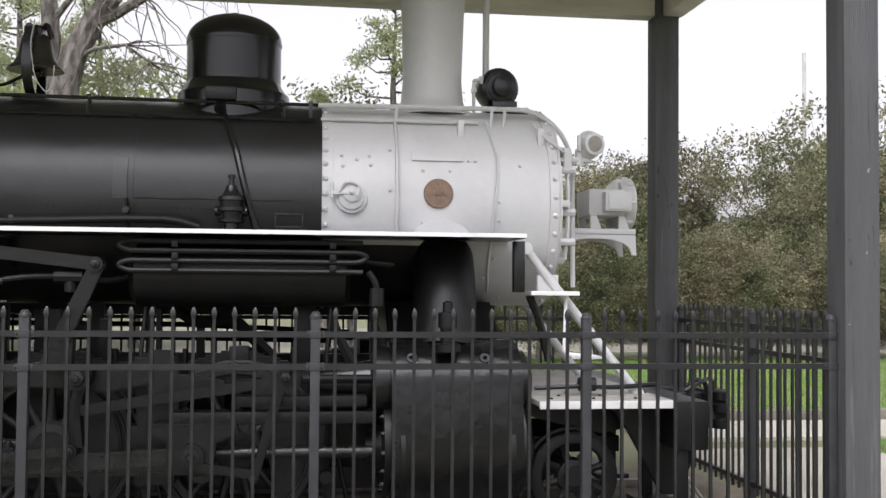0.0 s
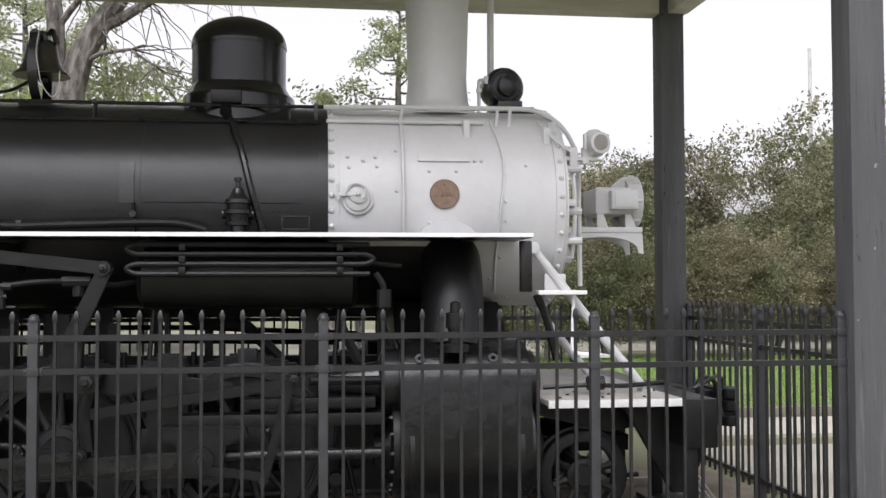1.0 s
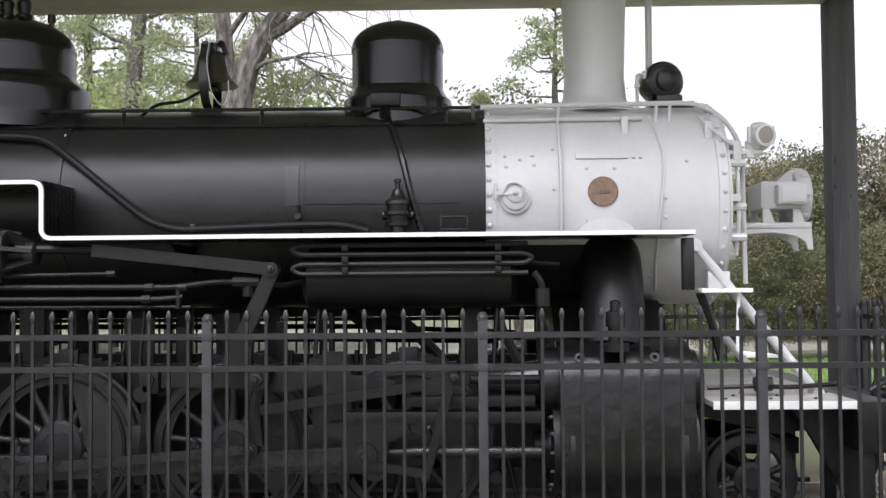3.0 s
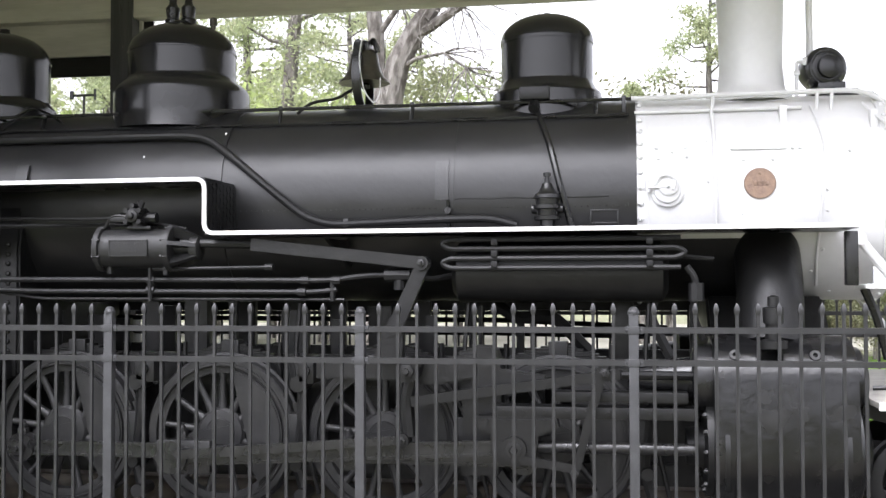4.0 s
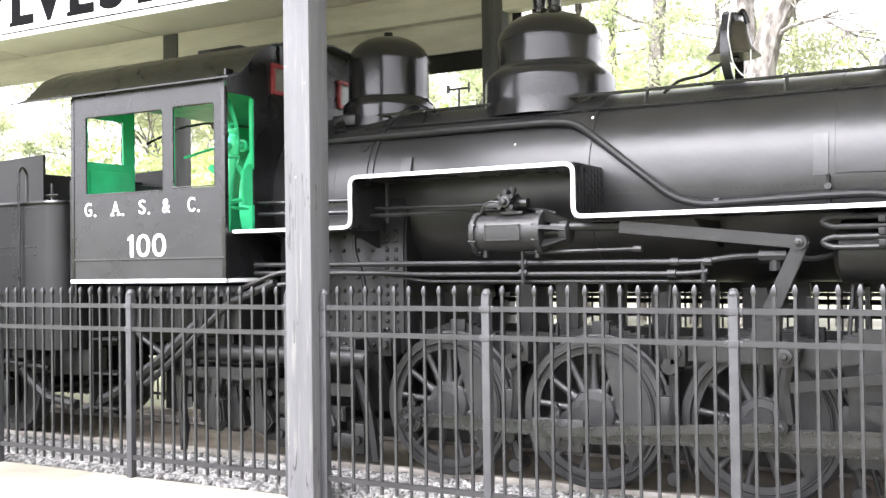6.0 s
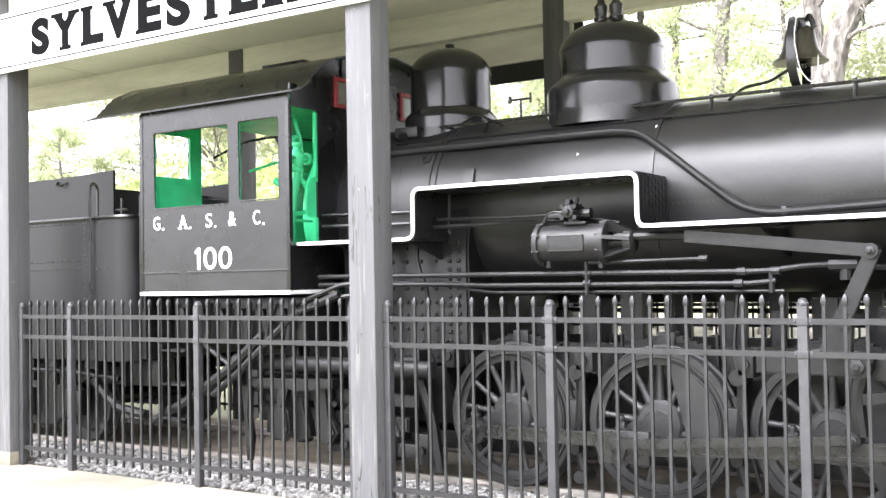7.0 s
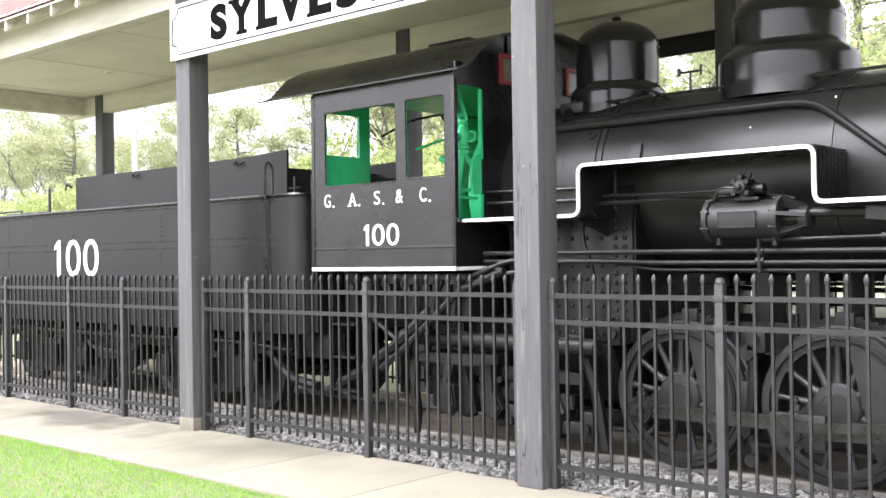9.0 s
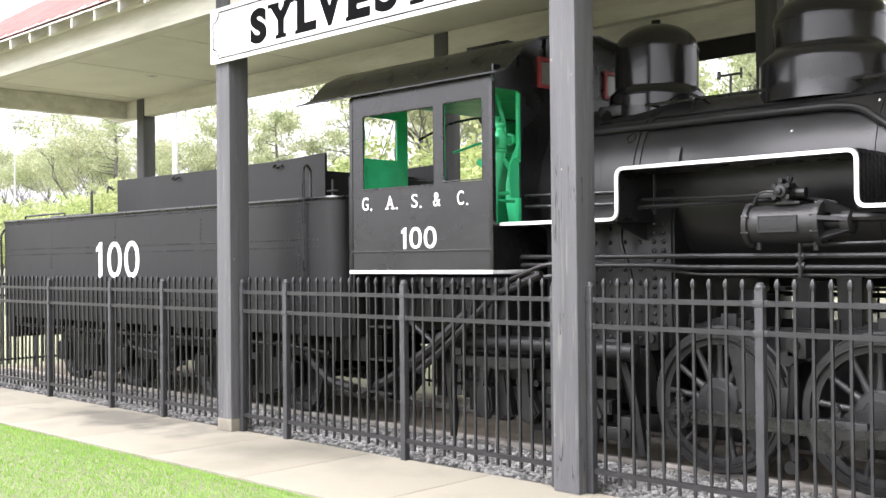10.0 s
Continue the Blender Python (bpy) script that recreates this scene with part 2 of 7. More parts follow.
def parts(name, bm, mat, parent, label="", angle=35):
    """Every loose island of the mesh becomes a part of its own."""
    bm.verts.index_update()
    seen, out = set(), []
    for v in list(bm.verts):
        if v in seen:
            continue
        stack, island = [v], []
        seen.add(v)
        while stack:
            q = stack.pop()
            island.append(q)
            for e in q.link_edges:
                o = e.other_vert(q)
                if o not in seen:
                    seen.add(o)
                    stack.append(o)
        one, back = bmesh.new(), {}
        for q in island:
            back[q] = one.verts.new(q.co)
        for f in {f for q in island for f in q.link_faces}:
            one.faces.new([back[q] for q in f.verts])
        out.append(part(name, one, mat, parent, label, angle))
    bm.free()
    return out


def piece(name, me, parent, at, rz=0.0):
    """One of many alike pieces, on a shared mesh."""
    ob = new(name, me)
    ob.parent = parent
    ob.matrix_parent_inverse = WORLD[parent.name].inverted()
    ob.location = at
    ob.rotation_euler = (0, 0, rz)
    return ob


def B():
    return bmesh.new()


def box(bm, a, b, bevel=0.0, m=None):
    lo, hi = [min(p, q) for p, q in zip(a, b)], [max(p, q) for p, q in zip(a, b)]
    vs = [bm.verts.new((x, y, z)) for x in (lo[0], hi[0]) for y in (lo[1], hi[1]) for z in (lo[2], hi[2])]
    fs = [bm.faces.new([vs[i] for i in f]) for f in ((0, 1, 3, 2), (4, 6, 7, 5), (0, 4, 5, 1), (2, 3, 7, 6), (0, 2, 6, 4), (1, 5, 7, 3))]
    if m is not None:
        for v in vs:
            v.co = m @ v.co
    if bevel:
        es = {e for f in fs for e in f.edges}
        bmesh.ops.bevel(bm, geom=list(es), offset=bevel, segments=2, affect="EDGES", profile=0.6)
    return bm


def basis(d):
    d = Vector(d).normalized()
    u = d.cross(Vector((0, 0, 1)))
    if u.length < 1e-3:
        u = d.cross(Vector((0, 1, 0)))
    u.normalize()
    return d, u, d.cross(u)


def rings(bm, circles, cap=True):
    """Skin over a row of rings of points."""
    rows = [[bm.verts.new(p) for p in c] for c in circles]
    n = len(rows[0])
    for a, b in zip(rows, rows[1:]):
        for i in range(n):
            bm.faces.new((a[i], a[(i + 1) % n], b[(i + 1) % n], b[i]))
    if cap:
        bm.faces.new(rows[0][::-1])
        bm.faces.new(rows[-1])
    return bm


def lathe(bm, base, axis, profile, seg=24):
    """profile: (distance along the axis, radius) from base."""
    d, u, w = basis(axis)
    base = Vector(base)
    cs = []
    for h, r in profile:
        r = max(r, 0.0008)
        cs.append([base + d * h + (u * math.cos(t) + w * math.sin(t)) * r for t in [2 * math.pi * i / seg for i in range(seg)]])
    return rings(bm, cs)


def hoop(bm, base, axis, profile, seg=48):
    """A ring: the closed profile of (distance along the axis, radius) swept round it."""
    d, u, w = basis(axis)
    base = Vector(base)
    rows = []
    for i in range(seg):
        t = 2 * math.pi * i / seg
        e = u * math.cos(t) + w * math.sin(t)
        rows.append([bm.verts.new(base + d * h + e * r) for h, r in profile])
    n = len(profile)
    fs = []
    for i in range(seg):
        a, b = rows[i], rows[(i + 1) % seg]
        for j in range(n):
            fs.append(bm.faces.new((a[j], b[j], b[(j + 1) % n], a[(j + 1) % n])))
    bmesh.ops.recalc_face_normals(bm, faces=fs)
    return bm


def rod(bm, a, b, r, seg=10, r2=None):
    a, b = Vector(a), Vector(b)
    return lathe(bm, a, b - a, [(0, r), ((b - a).length, r if r2 is None else r2)], seg)


def smooth_path(points, radius=0.08, steps=5):
    """Rounds the corners of a line of points."""
    ps = [Vector(p) for p in points]
    out = [ps[0]]
    for a, b, c in zip(ps, ps[1:], ps[2:]):
        r = min(radius, (a - b).length * 0.48, (c - b).length * 0.48)
        p, q = b + (a - b).normalized() * r, b + (c - b).normalized() * r
        for i in range(steps + 1):
            t = i / steps
            out.append((1 - t) ** 2 * p + 2 * t * (1 - t) * b + t * t * q)
    return out + [ps[-1]]


def tube(bm, points, r, seg=8, radius=0.08, radii=None, steps=5):
    ps = smooth_path(points, radius, steps) if radius else [Vector(p) for p in points]
    ps = [p for i, p in enumerate(ps) if i == 0 or (p - ps[i - 1]).length > 1e-5]
    d, u, w = basis(ps[1] - ps[0])
    cs = []
    for i, p in enumerate(ps):
        t = (ps[min(i + 1, len(ps) - 1)] - ps[max(i - 1, 0)]).normalized()
        u = (u - t * u.dot(t)).normalized()
        w = t.cross(u)
        rr = r if radii is None else radii[i]
        cs.append([p + (u * math.cos(a) + w * math.sin(a)) * rr for a in [2 * math.pi * k / seg for k in range(seg)]])
    return rings(bm, cs)


def slab(bm, outline, axis, a, b, bevel=0.0):
    """A flat shape drawn in the two other axes, thick from a to b along the axis."""
    def put(p, h):
        return {"y": (p[0], h, p[1]), "x": (h, p[0], p[1]), "z": (p[0], p[1], h)}[axis]
    lo, hi = [bm.verts.new(put(p, a)) for p in outline], [bm.verts.new(put(p, b)) for p in outline]
    n = len(lo)
    fs = [bm.faces.new(lo), bm.faces.new(hi[::-1])]
    for i in range(n):
        fs.append(bm.faces.new((lo[i], hi[i], hi[(i + 1) % n], lo[(i + 1) % n])))
    bmesh.ops.recalc_face_normals(bm, faces=fs)
    if bevel:
        es = {e for f in fs[:2] for e in f.edges}
        bmesh.ops.bevel(bm, geom=list(es), offset=bevel, segments=2, affect="EDGES")
    return bm


def panel(bm, us, vs, holes, axis, a, b):
    """One sheet on the grid us x vs with some cells left open, thick from a to b along the axis."""
    def put(u, v, h):
        return {"y": (u, h, v), "x": (h, u, v)}[axis]
    grid = {}
    def vert(i, j, k):
        if (i, j, k) not in grid:
            grid[i, j, k] = bm.verts.new(put(us[i], vs[j], (a, b)[k]))
        return grid[i, j, k]
    full = {(i, j) for i in range(len(us) - 1) for j in range(len(vs) - 1)} - set(holes)
    fs = []
    for i, j in full:
        for k in (0, 1):
            fs.append(bm.faces.new([vert(i, j, k), vert(i + 1, j, k), vert(i + 1, j + 1, k), vert(i, j + 1, k)]))
        for di, dj, p, q in ((-1, 0, (i, j), (i, j + 1)), (1, 0, (i + 1, j), (i + 1, j + 1)), (0, -1, (i, j), (i + 1, j)), (0, 1, (i, j + 1), (i + 1, j + 1))):
            if (i + di, j + dj) not in full:
                fs.append(bm.faces.new([vert(*p, 0), vert(*q, 0), vert(*q, 1), vert(*p, 1)]))
    bmesh.ops.recalc_face_normals(bm, faces=fs)
    return bm


def bar(bm, p, q, y0, y1, h0, h1=None, bevel=0.004):
    """A flat rod between (x, z) points p and q, between two y, of height h0 to h1."""
    h1 = h0 if h1 is None else h1
    d = Vector((q[0] - p[0], q[1] - p[1])).normalized()
    n = Vector((-d.y, d.x))
    o = [(p[0] + n.x * h0 / 2, p[1] + n.y * h0 / 2), (q[0] + n.x * h1 / 2, q[1] + n.y * h1 / 2),
         (q[0] - n.x * h1 / 2, q[1] - n.y * h1 / 2), (p[0] - n.x * h0 / 2, p[1] - n.y * h0 / 2)]
    return slab(bm, o, "y", y0, y1, bevel)


def stud(bm, at, axis, r=0.014, h=0.01, seg=6):
    return lathe(bm, at, axis, [(0, r), (h * 0.6, r * 0.85), (h, r * 0.3)], seg)


def letters(name, text, mat, parent, x0, x1, z0, z1, y, bold=0.0, serifs=(), label=""):
    """Raised characters that fill x0..x1, z0..z1 on a board whose face is at y; serifs: (from, to, height) in parts of the box."""
    if text == "1":
        o = [(0.42, 0.0), (1.0, 0.0), (1.0, 1.0), (0.62, 1.0), (0.0, 0.84), (0.0, 0.72), (0.42, 0.8)]
        bm = slab(B(), [(x0 + (x1 - x0) * u, z0 + (z1 - z0) * v) for u, v in o], "y", y, y - 0.003)
        return part(name, bm, mat, parent, label)
    cu = bpy.data.curves.new(name, "FONT")
    cu.body, cu.size, cu.extrude, cu.offset = text, 1.0, 0.01, bold
    tmp = bpy.data.objects.new(name, cu)
    scene.collection.objects.link(tmp)
    bpy.context.view_layer.update()
    me = bpy.data.meshes.new_from_object(tmp.evaluated_get(bpy.context.evaluated_depsgraph_get()))
    bpy.data.objects.remove(tmp)
    co = np.array([v.co[:] for v in me.vertices])
    lo, hi = co.min(0), co.max(0)
    sx, sz = (x1 - x0) / (hi[0] - lo[0]), (z1 - z0) / (hi[1] - lo[1])
    bm = bmesh.new()
    bm.from_mesh(me)
    for v in bm.verts:
        v.co = (x0 + (v.co.x - lo[0]) * sx, y - 0.003 * (1 if v.co.z > 0 else 0), z0 + (v.co.y - lo[1]) * sz)
    bmesh.ops.remove_doubles(bm, verts=bm.verts[:], dist=1e-5)
    for a, b, h in serifs:
        zz = z0 + (z1 - z0) * h
        box(bm, (x0 + (x1 - x0) * a, y - 0.0035, zz - (z1 - z0) * 0.055), (x0 + (x1 - x0) * b, y, zz + (z1 - z0) * 0.055))
    ob = part(name, bm, mat, parent, label)
    ob.data.polygons.foreach_set("use_smooth", [False] * len(ob.data.polygons))
    return ob


YC = 8.3            # the track's middle line
FY = 6.4            # the front fence's line
BY = 9.9            # the back fence's line
RAIL_Z = 0.05

# ---- ground ----
def sheet(name, mat, x0, y0, x1, y1, z, thick=0.05, label="", category="", bevel=0.0):
    ob = part(name, box(B(), (x0, y0, z - thick), (x1, y1, z), bevel), mat)
    return tagged(ob, label, category, kind="structure")


def ground():
    bm = B()
    n = 60
    def place(i):
        t = i / n * 2 - 1
        return math.copysign(abs(t) ** 3 * 900, t)
    vs = [[bm.verts.new((place(i) - 3, place(j) + 8, -0.03)) for i in range(n + 1)] for j in range(n + 1)]
    for j in range(n):
        for i in range(n):
            bm.faces.new((vs[j][i], vs[j][i + 1], vs[j + 1][i + 1], vs[j + 1][i]))
    tagged(part("ground", bm, GRASS), "wide green lawn round the railway shelter", "ground", kind="structure")


ground()
for i, x in enumerate([-26.0 + 1.452 * k for k in range(30)]):
    if i == 0:
        front_walk = thing("pavement", (-3, 5.6, 0), "pale worn concrete footpath along the fence", "pavement", kind="structure")
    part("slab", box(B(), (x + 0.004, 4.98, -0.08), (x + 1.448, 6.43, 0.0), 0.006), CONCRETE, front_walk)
side_walk = thing("side_pavement", (5, 10, 0), "pale concrete footpath beyond the end fence", "pavement", kind="structure")
for y in range(3):
    part("slab", box(B(), (3.95, 6.53 + 1.5 * y, -0.08), (6.2, 8.02 + 1.5 * y, 0.0), 0.008), PATH, side_walk)
for x in range(14):
    part("slab", box(B(), (3.96 + 1.5 * x, 11.7, -0.08), (5.45 + 1.5 * x, 13.2, 0.02), 0.008), PATH, side_walk)
sheet("kerb", CONCRETE, 3.96, 13.25, 40, 13.45, 0.14, 0.2, "low concrete kerb at the lawn's edge", "kerb", 0.01)
sheet("road", ROAD, -200, 28, 200, 44, -0.01, 0.05, "pale wide road behind the shelter", "road")
sheet("ballast_bed", DIRT, -18.2, 6.44, 3.8, 10.0, -0.02, 0.05, "sandy soil bed under the track", "ground")

# ---- track ----
track = thing("railway_track", (-6, YC, 0), "rusty rails on dark timber sleepers in ballast", "railway track")
rail_outline = [(-0.06, 0), (0.06, 0), (0.06, 0.012), (0.012, 0.025), (0.012, 0.075), (0.034, 0.08), (0.034, 0.108), (-0.034, 0.108), (-0.034, 0.08), (-0.012, 0.075), (-0.012, 0.025), (-0.06, 0.012)]
for y in (YC - 0.75, YC + 0.75):
    part("rail", slab(B(), [(y + a, RAIL_Z - 0.108 + b) for a, b in rail_outline], "x", -17.4, 3.3), RAILM, track)
tie_me = mesh_of("sleeper", box(B(), (-0.11, -1.25, -0.1), (0.11, 1.25, 0.0), 0.012), TIE)
for i in range(37):
    piece("sleeper", tie_me, track, (-17.2 + 0.56 * i, YC, RAIL_Z - 0.1), random.uniform(-0.02, 0.02))


def ballast():
    """Loose stones between the fence and the sleepers and round them."""
    verts, faces = [], []
    rng = np.random.default_rng(4)
    shapes = []
    for s in range(6):
        b = bmesh.new()
        bmesh.ops.create_icosphere(b, subdivisions=1, radius=1)
        for v in b.verts:
            v.co *= rng.uniform(0.65, 1.15)
        b.verts.ensure_lookup_table()
        shapes.append((np.array([v.co[:] for v in b.verts]), np.array([[v.index for v in f.verts] for f in b.faces])))
        b.free()
    count = 0
    V, F = [], []
    for k in range(36000):
        near = k % 6 != 5
        x = rng.uniform(-17.5, 3.4)
        y = rng.uniform(6.46, 7.49) if near else rng.uniform(7.62, 9.75)
        v, f = shapes[rng.integers(6)]
        size = rng.uniform(0.013, 0.029)
        a = rng.uniform(0, 6.28)
        rot = np.array([[math.cos(a), -math.sin(a), 0], [math.sin(a), math.cos(a), 0], [0, 0, 1]])
        p = (v * [1.2, 1, 0.75] * size) @ rot.T + [x, y, max(0.0, (y - 6.52) / 0.98) * (RAIL_Z - 0.058) + rng.uniform(-0.008, 0.016) if near else RAIL_Z - 0.1 + rng.uniform(-0.02, 0.01)]
        V.append(p)
        F.append(f + count)
        count += len(p)
    me = bpy.data.meshes.new("ballast_stones")
    me.from_pydata(np.concatenate(V).tolist(), [], np.concatenate(F).tolist())
    me.materials.append(STONE)
    tagged(new("ballast_stones", me), "loose pale grey crushed ballast stones", "gravel", kind="stuff")


ballast()
layer = slab(B(), [(6.45, -0.03), (7.5, -0.03), (7.5, RAIL_Z - 0.065), (6.52, -0.006), (6.45, -0.006)], "x", -18.0, 3.7)
tagged(part("ballast_layer", layer, GRAVELB), "grey crushed stone shoulder beside the track", "gravel", kind="structure")
sheet("track_bed", DIRT, -17.6, 7.62, 3.5, 8.98, RAIL_Z - 0.098, 0.05, "sandy brown soil between the rails", "ground")

# ---- shelter ----
POSTS_X = (3.545, -4.795, -9.225, -17.55)
shelter = thing("shelter", (-7, 8.15, 0), "open timber shelter with grey posts and cream beams over the locomotive", "shelter")


def post_mesh():
    bm = box(B(), (-0.12, -0.12, 0.0), (0.12, 0.12, 4.712), 0.014)
    return mesh_of("post", bm, POSTM)


post_me = post_mesh()
for x in POSTS_X:
    piece("post", post_me, shelter, (x, FY, 0))
for x in (3.5, -4.91, -9.44, -16.95):
    piece("post", post_me, shelter, (x, BY, 0))
footing_me = mesh_of("post_base", box(B(), (-0.123, -0.123, 0.0), (0.123, 0.123, 0.13), 0.006), CONCRETE)
for x in POSTS_X[2:3]:
    piece("post_base", footing_me, shelter, (x, FY, 0))
for y in (FY, BY):
    part("beam", box(B(), (-18.0, y - 0.1, 4.4), (3.65, y + 0.1, 4.72), 0.01), BEAM, shelter)
for x in (-17.55, 3.56):
    part("beam", box(B(), (x - 0.1, FY + 0.101, 4.4), (x + 0.1, BY - 0.101, 4.72), 0.01), BEAM, shelter)
ceiling = part("ceiling", box(B(), (-17.95, FY - 0.098, 4.722), (3.64, BY + 0.098, 4.76)), CEIL)
tagged(ceiling, "cream boarded soffit under the shelter roof", "ceiling", kind="structure")
# soffit joints
for i in range(9):
    tagged(part("trim", box(B(), (-17.0 + 2.44 * i, FY + 0.11, 4.717), (-16.975 + 2.44 * i, BY - 0.11, 4.7215)), BEAM), "thin cream batten over a soffit joint", "batten", "soffit battens", kind="structure")


def roof():
    """Steep hipped roof of red ribbed sheet, with open rafter tails along both eaves."""
    x0, x1, y0, y1, z0, pitch = -18.3, 4.05, 5.9, 10.4, 4.73, 0.68
    run = (y1 - y0) / 2
    def faces(up, cut=0.0):
        lo = [Vector((x, y, z0 + up)) for x, y in ((x0 + cut, y0 + cut), (x1 - cut, y0 + cut), (x1 - cut, y1 - cut), (x0 + cut, y1 - cut))]
        hi = [Vector((x, y0 + run, z0 + up + pitch * (run - cut))) for x in (x0 + run, x1 - run)]
        return (lo[0], lo[1], hi[1], hi[0]), (lo[1], lo[2], hi[1]), (lo[2], lo[3], hi[0], hi[1]), (lo[3], lo[0], hi[0])
    sheets = []
    for top, under in zip(faces(0.015), faces(-0.018, 0.015)):
        for name, ring, mat, thick in (("roof_sheet", top, ROOF, 0.012), ("roof_deck", under, BEAM, 0.02)):
            bm = B()
            n = len(ring)
            up = [bm.verts.new(p) for p in ring]
            dn = [bm.verts.new(p - Vector((0, 0, thick))) for p in ring]
            bm.faces.new(up)
            bm.faces.new(dn[::-1])
            for i in range(n):
                bm.faces.new((up[i], dn[i], dn[(i + 1) % n], up[(i + 1) % n]))
            ob = part(name, bm, mat, shelter, "red ribbed metal roofing" if mat is ROOF else "")
            if mat is ROOF:
                sheets.append(ob)
    for side, ob in ((1, sheets[0]), (-1, sheets[2])):
        bm = B()
        for i in range(73):
            x = x0 + 0.15 + 0.305 * i
            d = min(run, x - x0, x1 - x) - 0.03
            ye = y0 if side > 0 else y1
            slab(bm, [(ye, z0 + 0.016), (ye + side * d, z0 + 0.016 + pitch * d), (ye + side * d, z0 + 0.045 + pitch * d), (ye, z0 + 0.045)], "x", x - 0.015, x + 0.015)
        parts("roof_rib", bm, ROOF, ob)
    cap = [(x0, y0), (x0 + run, y0 + run), (x1 - run, y0 + run), (x1, y0)]
    for q in (cap, [(x0, y1), (x0 + run, y0 + run)], [(x1 - run, y0 + run), (x1, y1)]):
        part("ridge_cap", tube(B(), [(x, y, z0 + 0.03 + pitch * min(y - y0, y1 - y)) for x, y in q], 0.04, 6, 0), ROOF, shelter)
    tails = []
    for side, ye in ((1, y0), (-1, y1)):
        o = [(ye + side * 0.03, 4.57), (ye + side * 0.4, 4.57 + 0.37 * pitch), (ye + side * 0.4, 4.69 + 0.37 * pitch), (ye + side * 0.03, 4.69)]
        tails.append(mesh_of("rafter_tail", slab(B(), o, "x", -0.02, 0.02), BEAM))
    for i in range(40):
        for me in tails:
            piece("rafter_tail", me, shelter, (-18.0 + 0.56 * i, 0, 0))
    for y in (FY - 0.095, BY + 0.08):
        part("frieze_board", box(B(), (-17.98, y, 4.721), (3.64, y + 0.015, 4.95)), BEAM, shelter)
    for x in (-17.97, 3.62):
        part("frieze_board", box(B(), (x, FY - 0.079, 4.7605), (x + 0.015, BY + 0.079, 4.95)), BEAM, shelter)


roof()

# small round fixture in the soffit
soffit_light = thing("ceiling_light", (-14.76, 8.73, 4.72), "small round white light set in the soffit", "light")
part("trim_ring", hoop(B(), (-14.76, 8.73, 4.7225), (0, 0, -1), [(0, 0.06), (0.02, 0.062), (0.024, 0.085), (0, 0.09)], 28), WHITE, soffit_light)
part("cover", lathe(B(), (-14.76, 8.73, 4.7225), (0, 0, -1), [(0, 0.0595), (0.012, 0.0595), (0.014, 0.0)], 24), DECK, soffit_light)

# station sign
SX0, SX1 = -9.38, -4.66
sign = thing("station_sign", (-7.1, 6.26, 4.1), "long white painted board with black town name letters", "sign")
part("board", box(B(), (SX0, 6.24, 3.825), (SX1, 6.272, 4.4), 0.004), WHITE, sign)
def scooped(inset, r):
    """The outline of a label with scooped corners, inset from the board's edge."""
    x0, x1, z0, z1 = SX0 + inset, SX1 - inset, 3.825 + inset, 4.4 - inset
    out = []
    for cx, cz, start in ((x0, z0, 90), (x1, z0, 180), (x1, z1, 270), (x0, z1, 360)):
        out += [(cx + r * math.cos(radians(start - 15 * k)), cz + r * math.sin(radians(start - 15 * k))) for k in range(7)]
    return out + out[:1]


for inset, r, w in ((0.048, 0.105, 0.0075), (0.066, 0.105, 0.003)):
    part("border_line", tube(B(), [(a, 6.2395, b) for a, b in scooped(inset, r)], w, 4, 0), INK, sign, "thin black border line")
for ch, a, b, serifs in (
        ("S", -8.67, -8.4, ()), ("Y", -8.36, -7.98, ((-0.04, 0.42, 0.945), (0.62, 1.04, 0.945), (0.28, 0.72, 0.055))),
        ("L", -7.92, -7.63, ((-0.1, 0.5, 0.945), (-0.1, 0.4, 0.055), (0.86, 1.0, 0.12))), ("V", -7.62, -7.25, ((-0.06, 0.42, 0.945), (0.62, 1.06, 0.945))),
        ("E", -7.18, -6.88, ((-0.1, 0.4, 0.945), (-0.1, 0.4, 0.055), (0.88, 1.0, 0.14), (0.86, 0.98, 0.86))), ("S", -6.82, -6.53, ()),
        ("T", -6.46, -6.12, ((0.25, 0.75, 0.055), (0.0, 0.14, 0.86), (0.86, 1.0, 0.86))),
        ("E", -6.06, -5.76, ((-0.1, 0.4, 0.945), (-0.1, 0.4, 0.055), (0.88, 1.0, 0.14), (0.86, 0.98, 0.86))),
        ("R", -5.69, -5.36, ((-0.1, 0.4, 0.945), (-0.1, 0.42, 0.055), (0.7, 1.08, 0.055)))):
    letters("letter", ch, INK, sign, a, b, 3.925, 4.28, 6.2395, 0.055, serifs)
far_sign = thing("station_sign", (-7.1, 10.05, 4.1), "dark back of a second name board on the far beam", "sign")
part("board", box(B(), (SX0, 9.98, 3.86), (SX1, 10.01, 4.3995)), UNDER, far_sign)
part("backing_plank", box(B(), (SX0 + 0.1, 9.93, 4.06), (SX1 - 0.1, 9.975, 4.3995)), BEAM, far_sign)

# ---- fences ----
def picket_mesh():
    bm = box(B(), (-0.0095, -0.0095, 0.09), (0.0095, 0.0095, 1.53))
    last = None
    for r, z in ((0.0095, 1.53), (0.012, 1.538), (0.0155, 1.552), (0.015, 1.57), (0.0095, 1.588), (0.004, 1.6)):
        ring = [bm.verts.new((x * r, y * min(r, 0.014), z)) for x, y in ((-1, -1), (1, -1), (1, 1), (-1, 1))]
        if last:
            for i in range(4):
                bm.faces.new((last[i], last[(i + 1) % 4], ring[(i + 1) % 4], ring[i]))
        last = ring
    bm.faces.new(last)
    return mesh_of("picket", bm, FENCE)


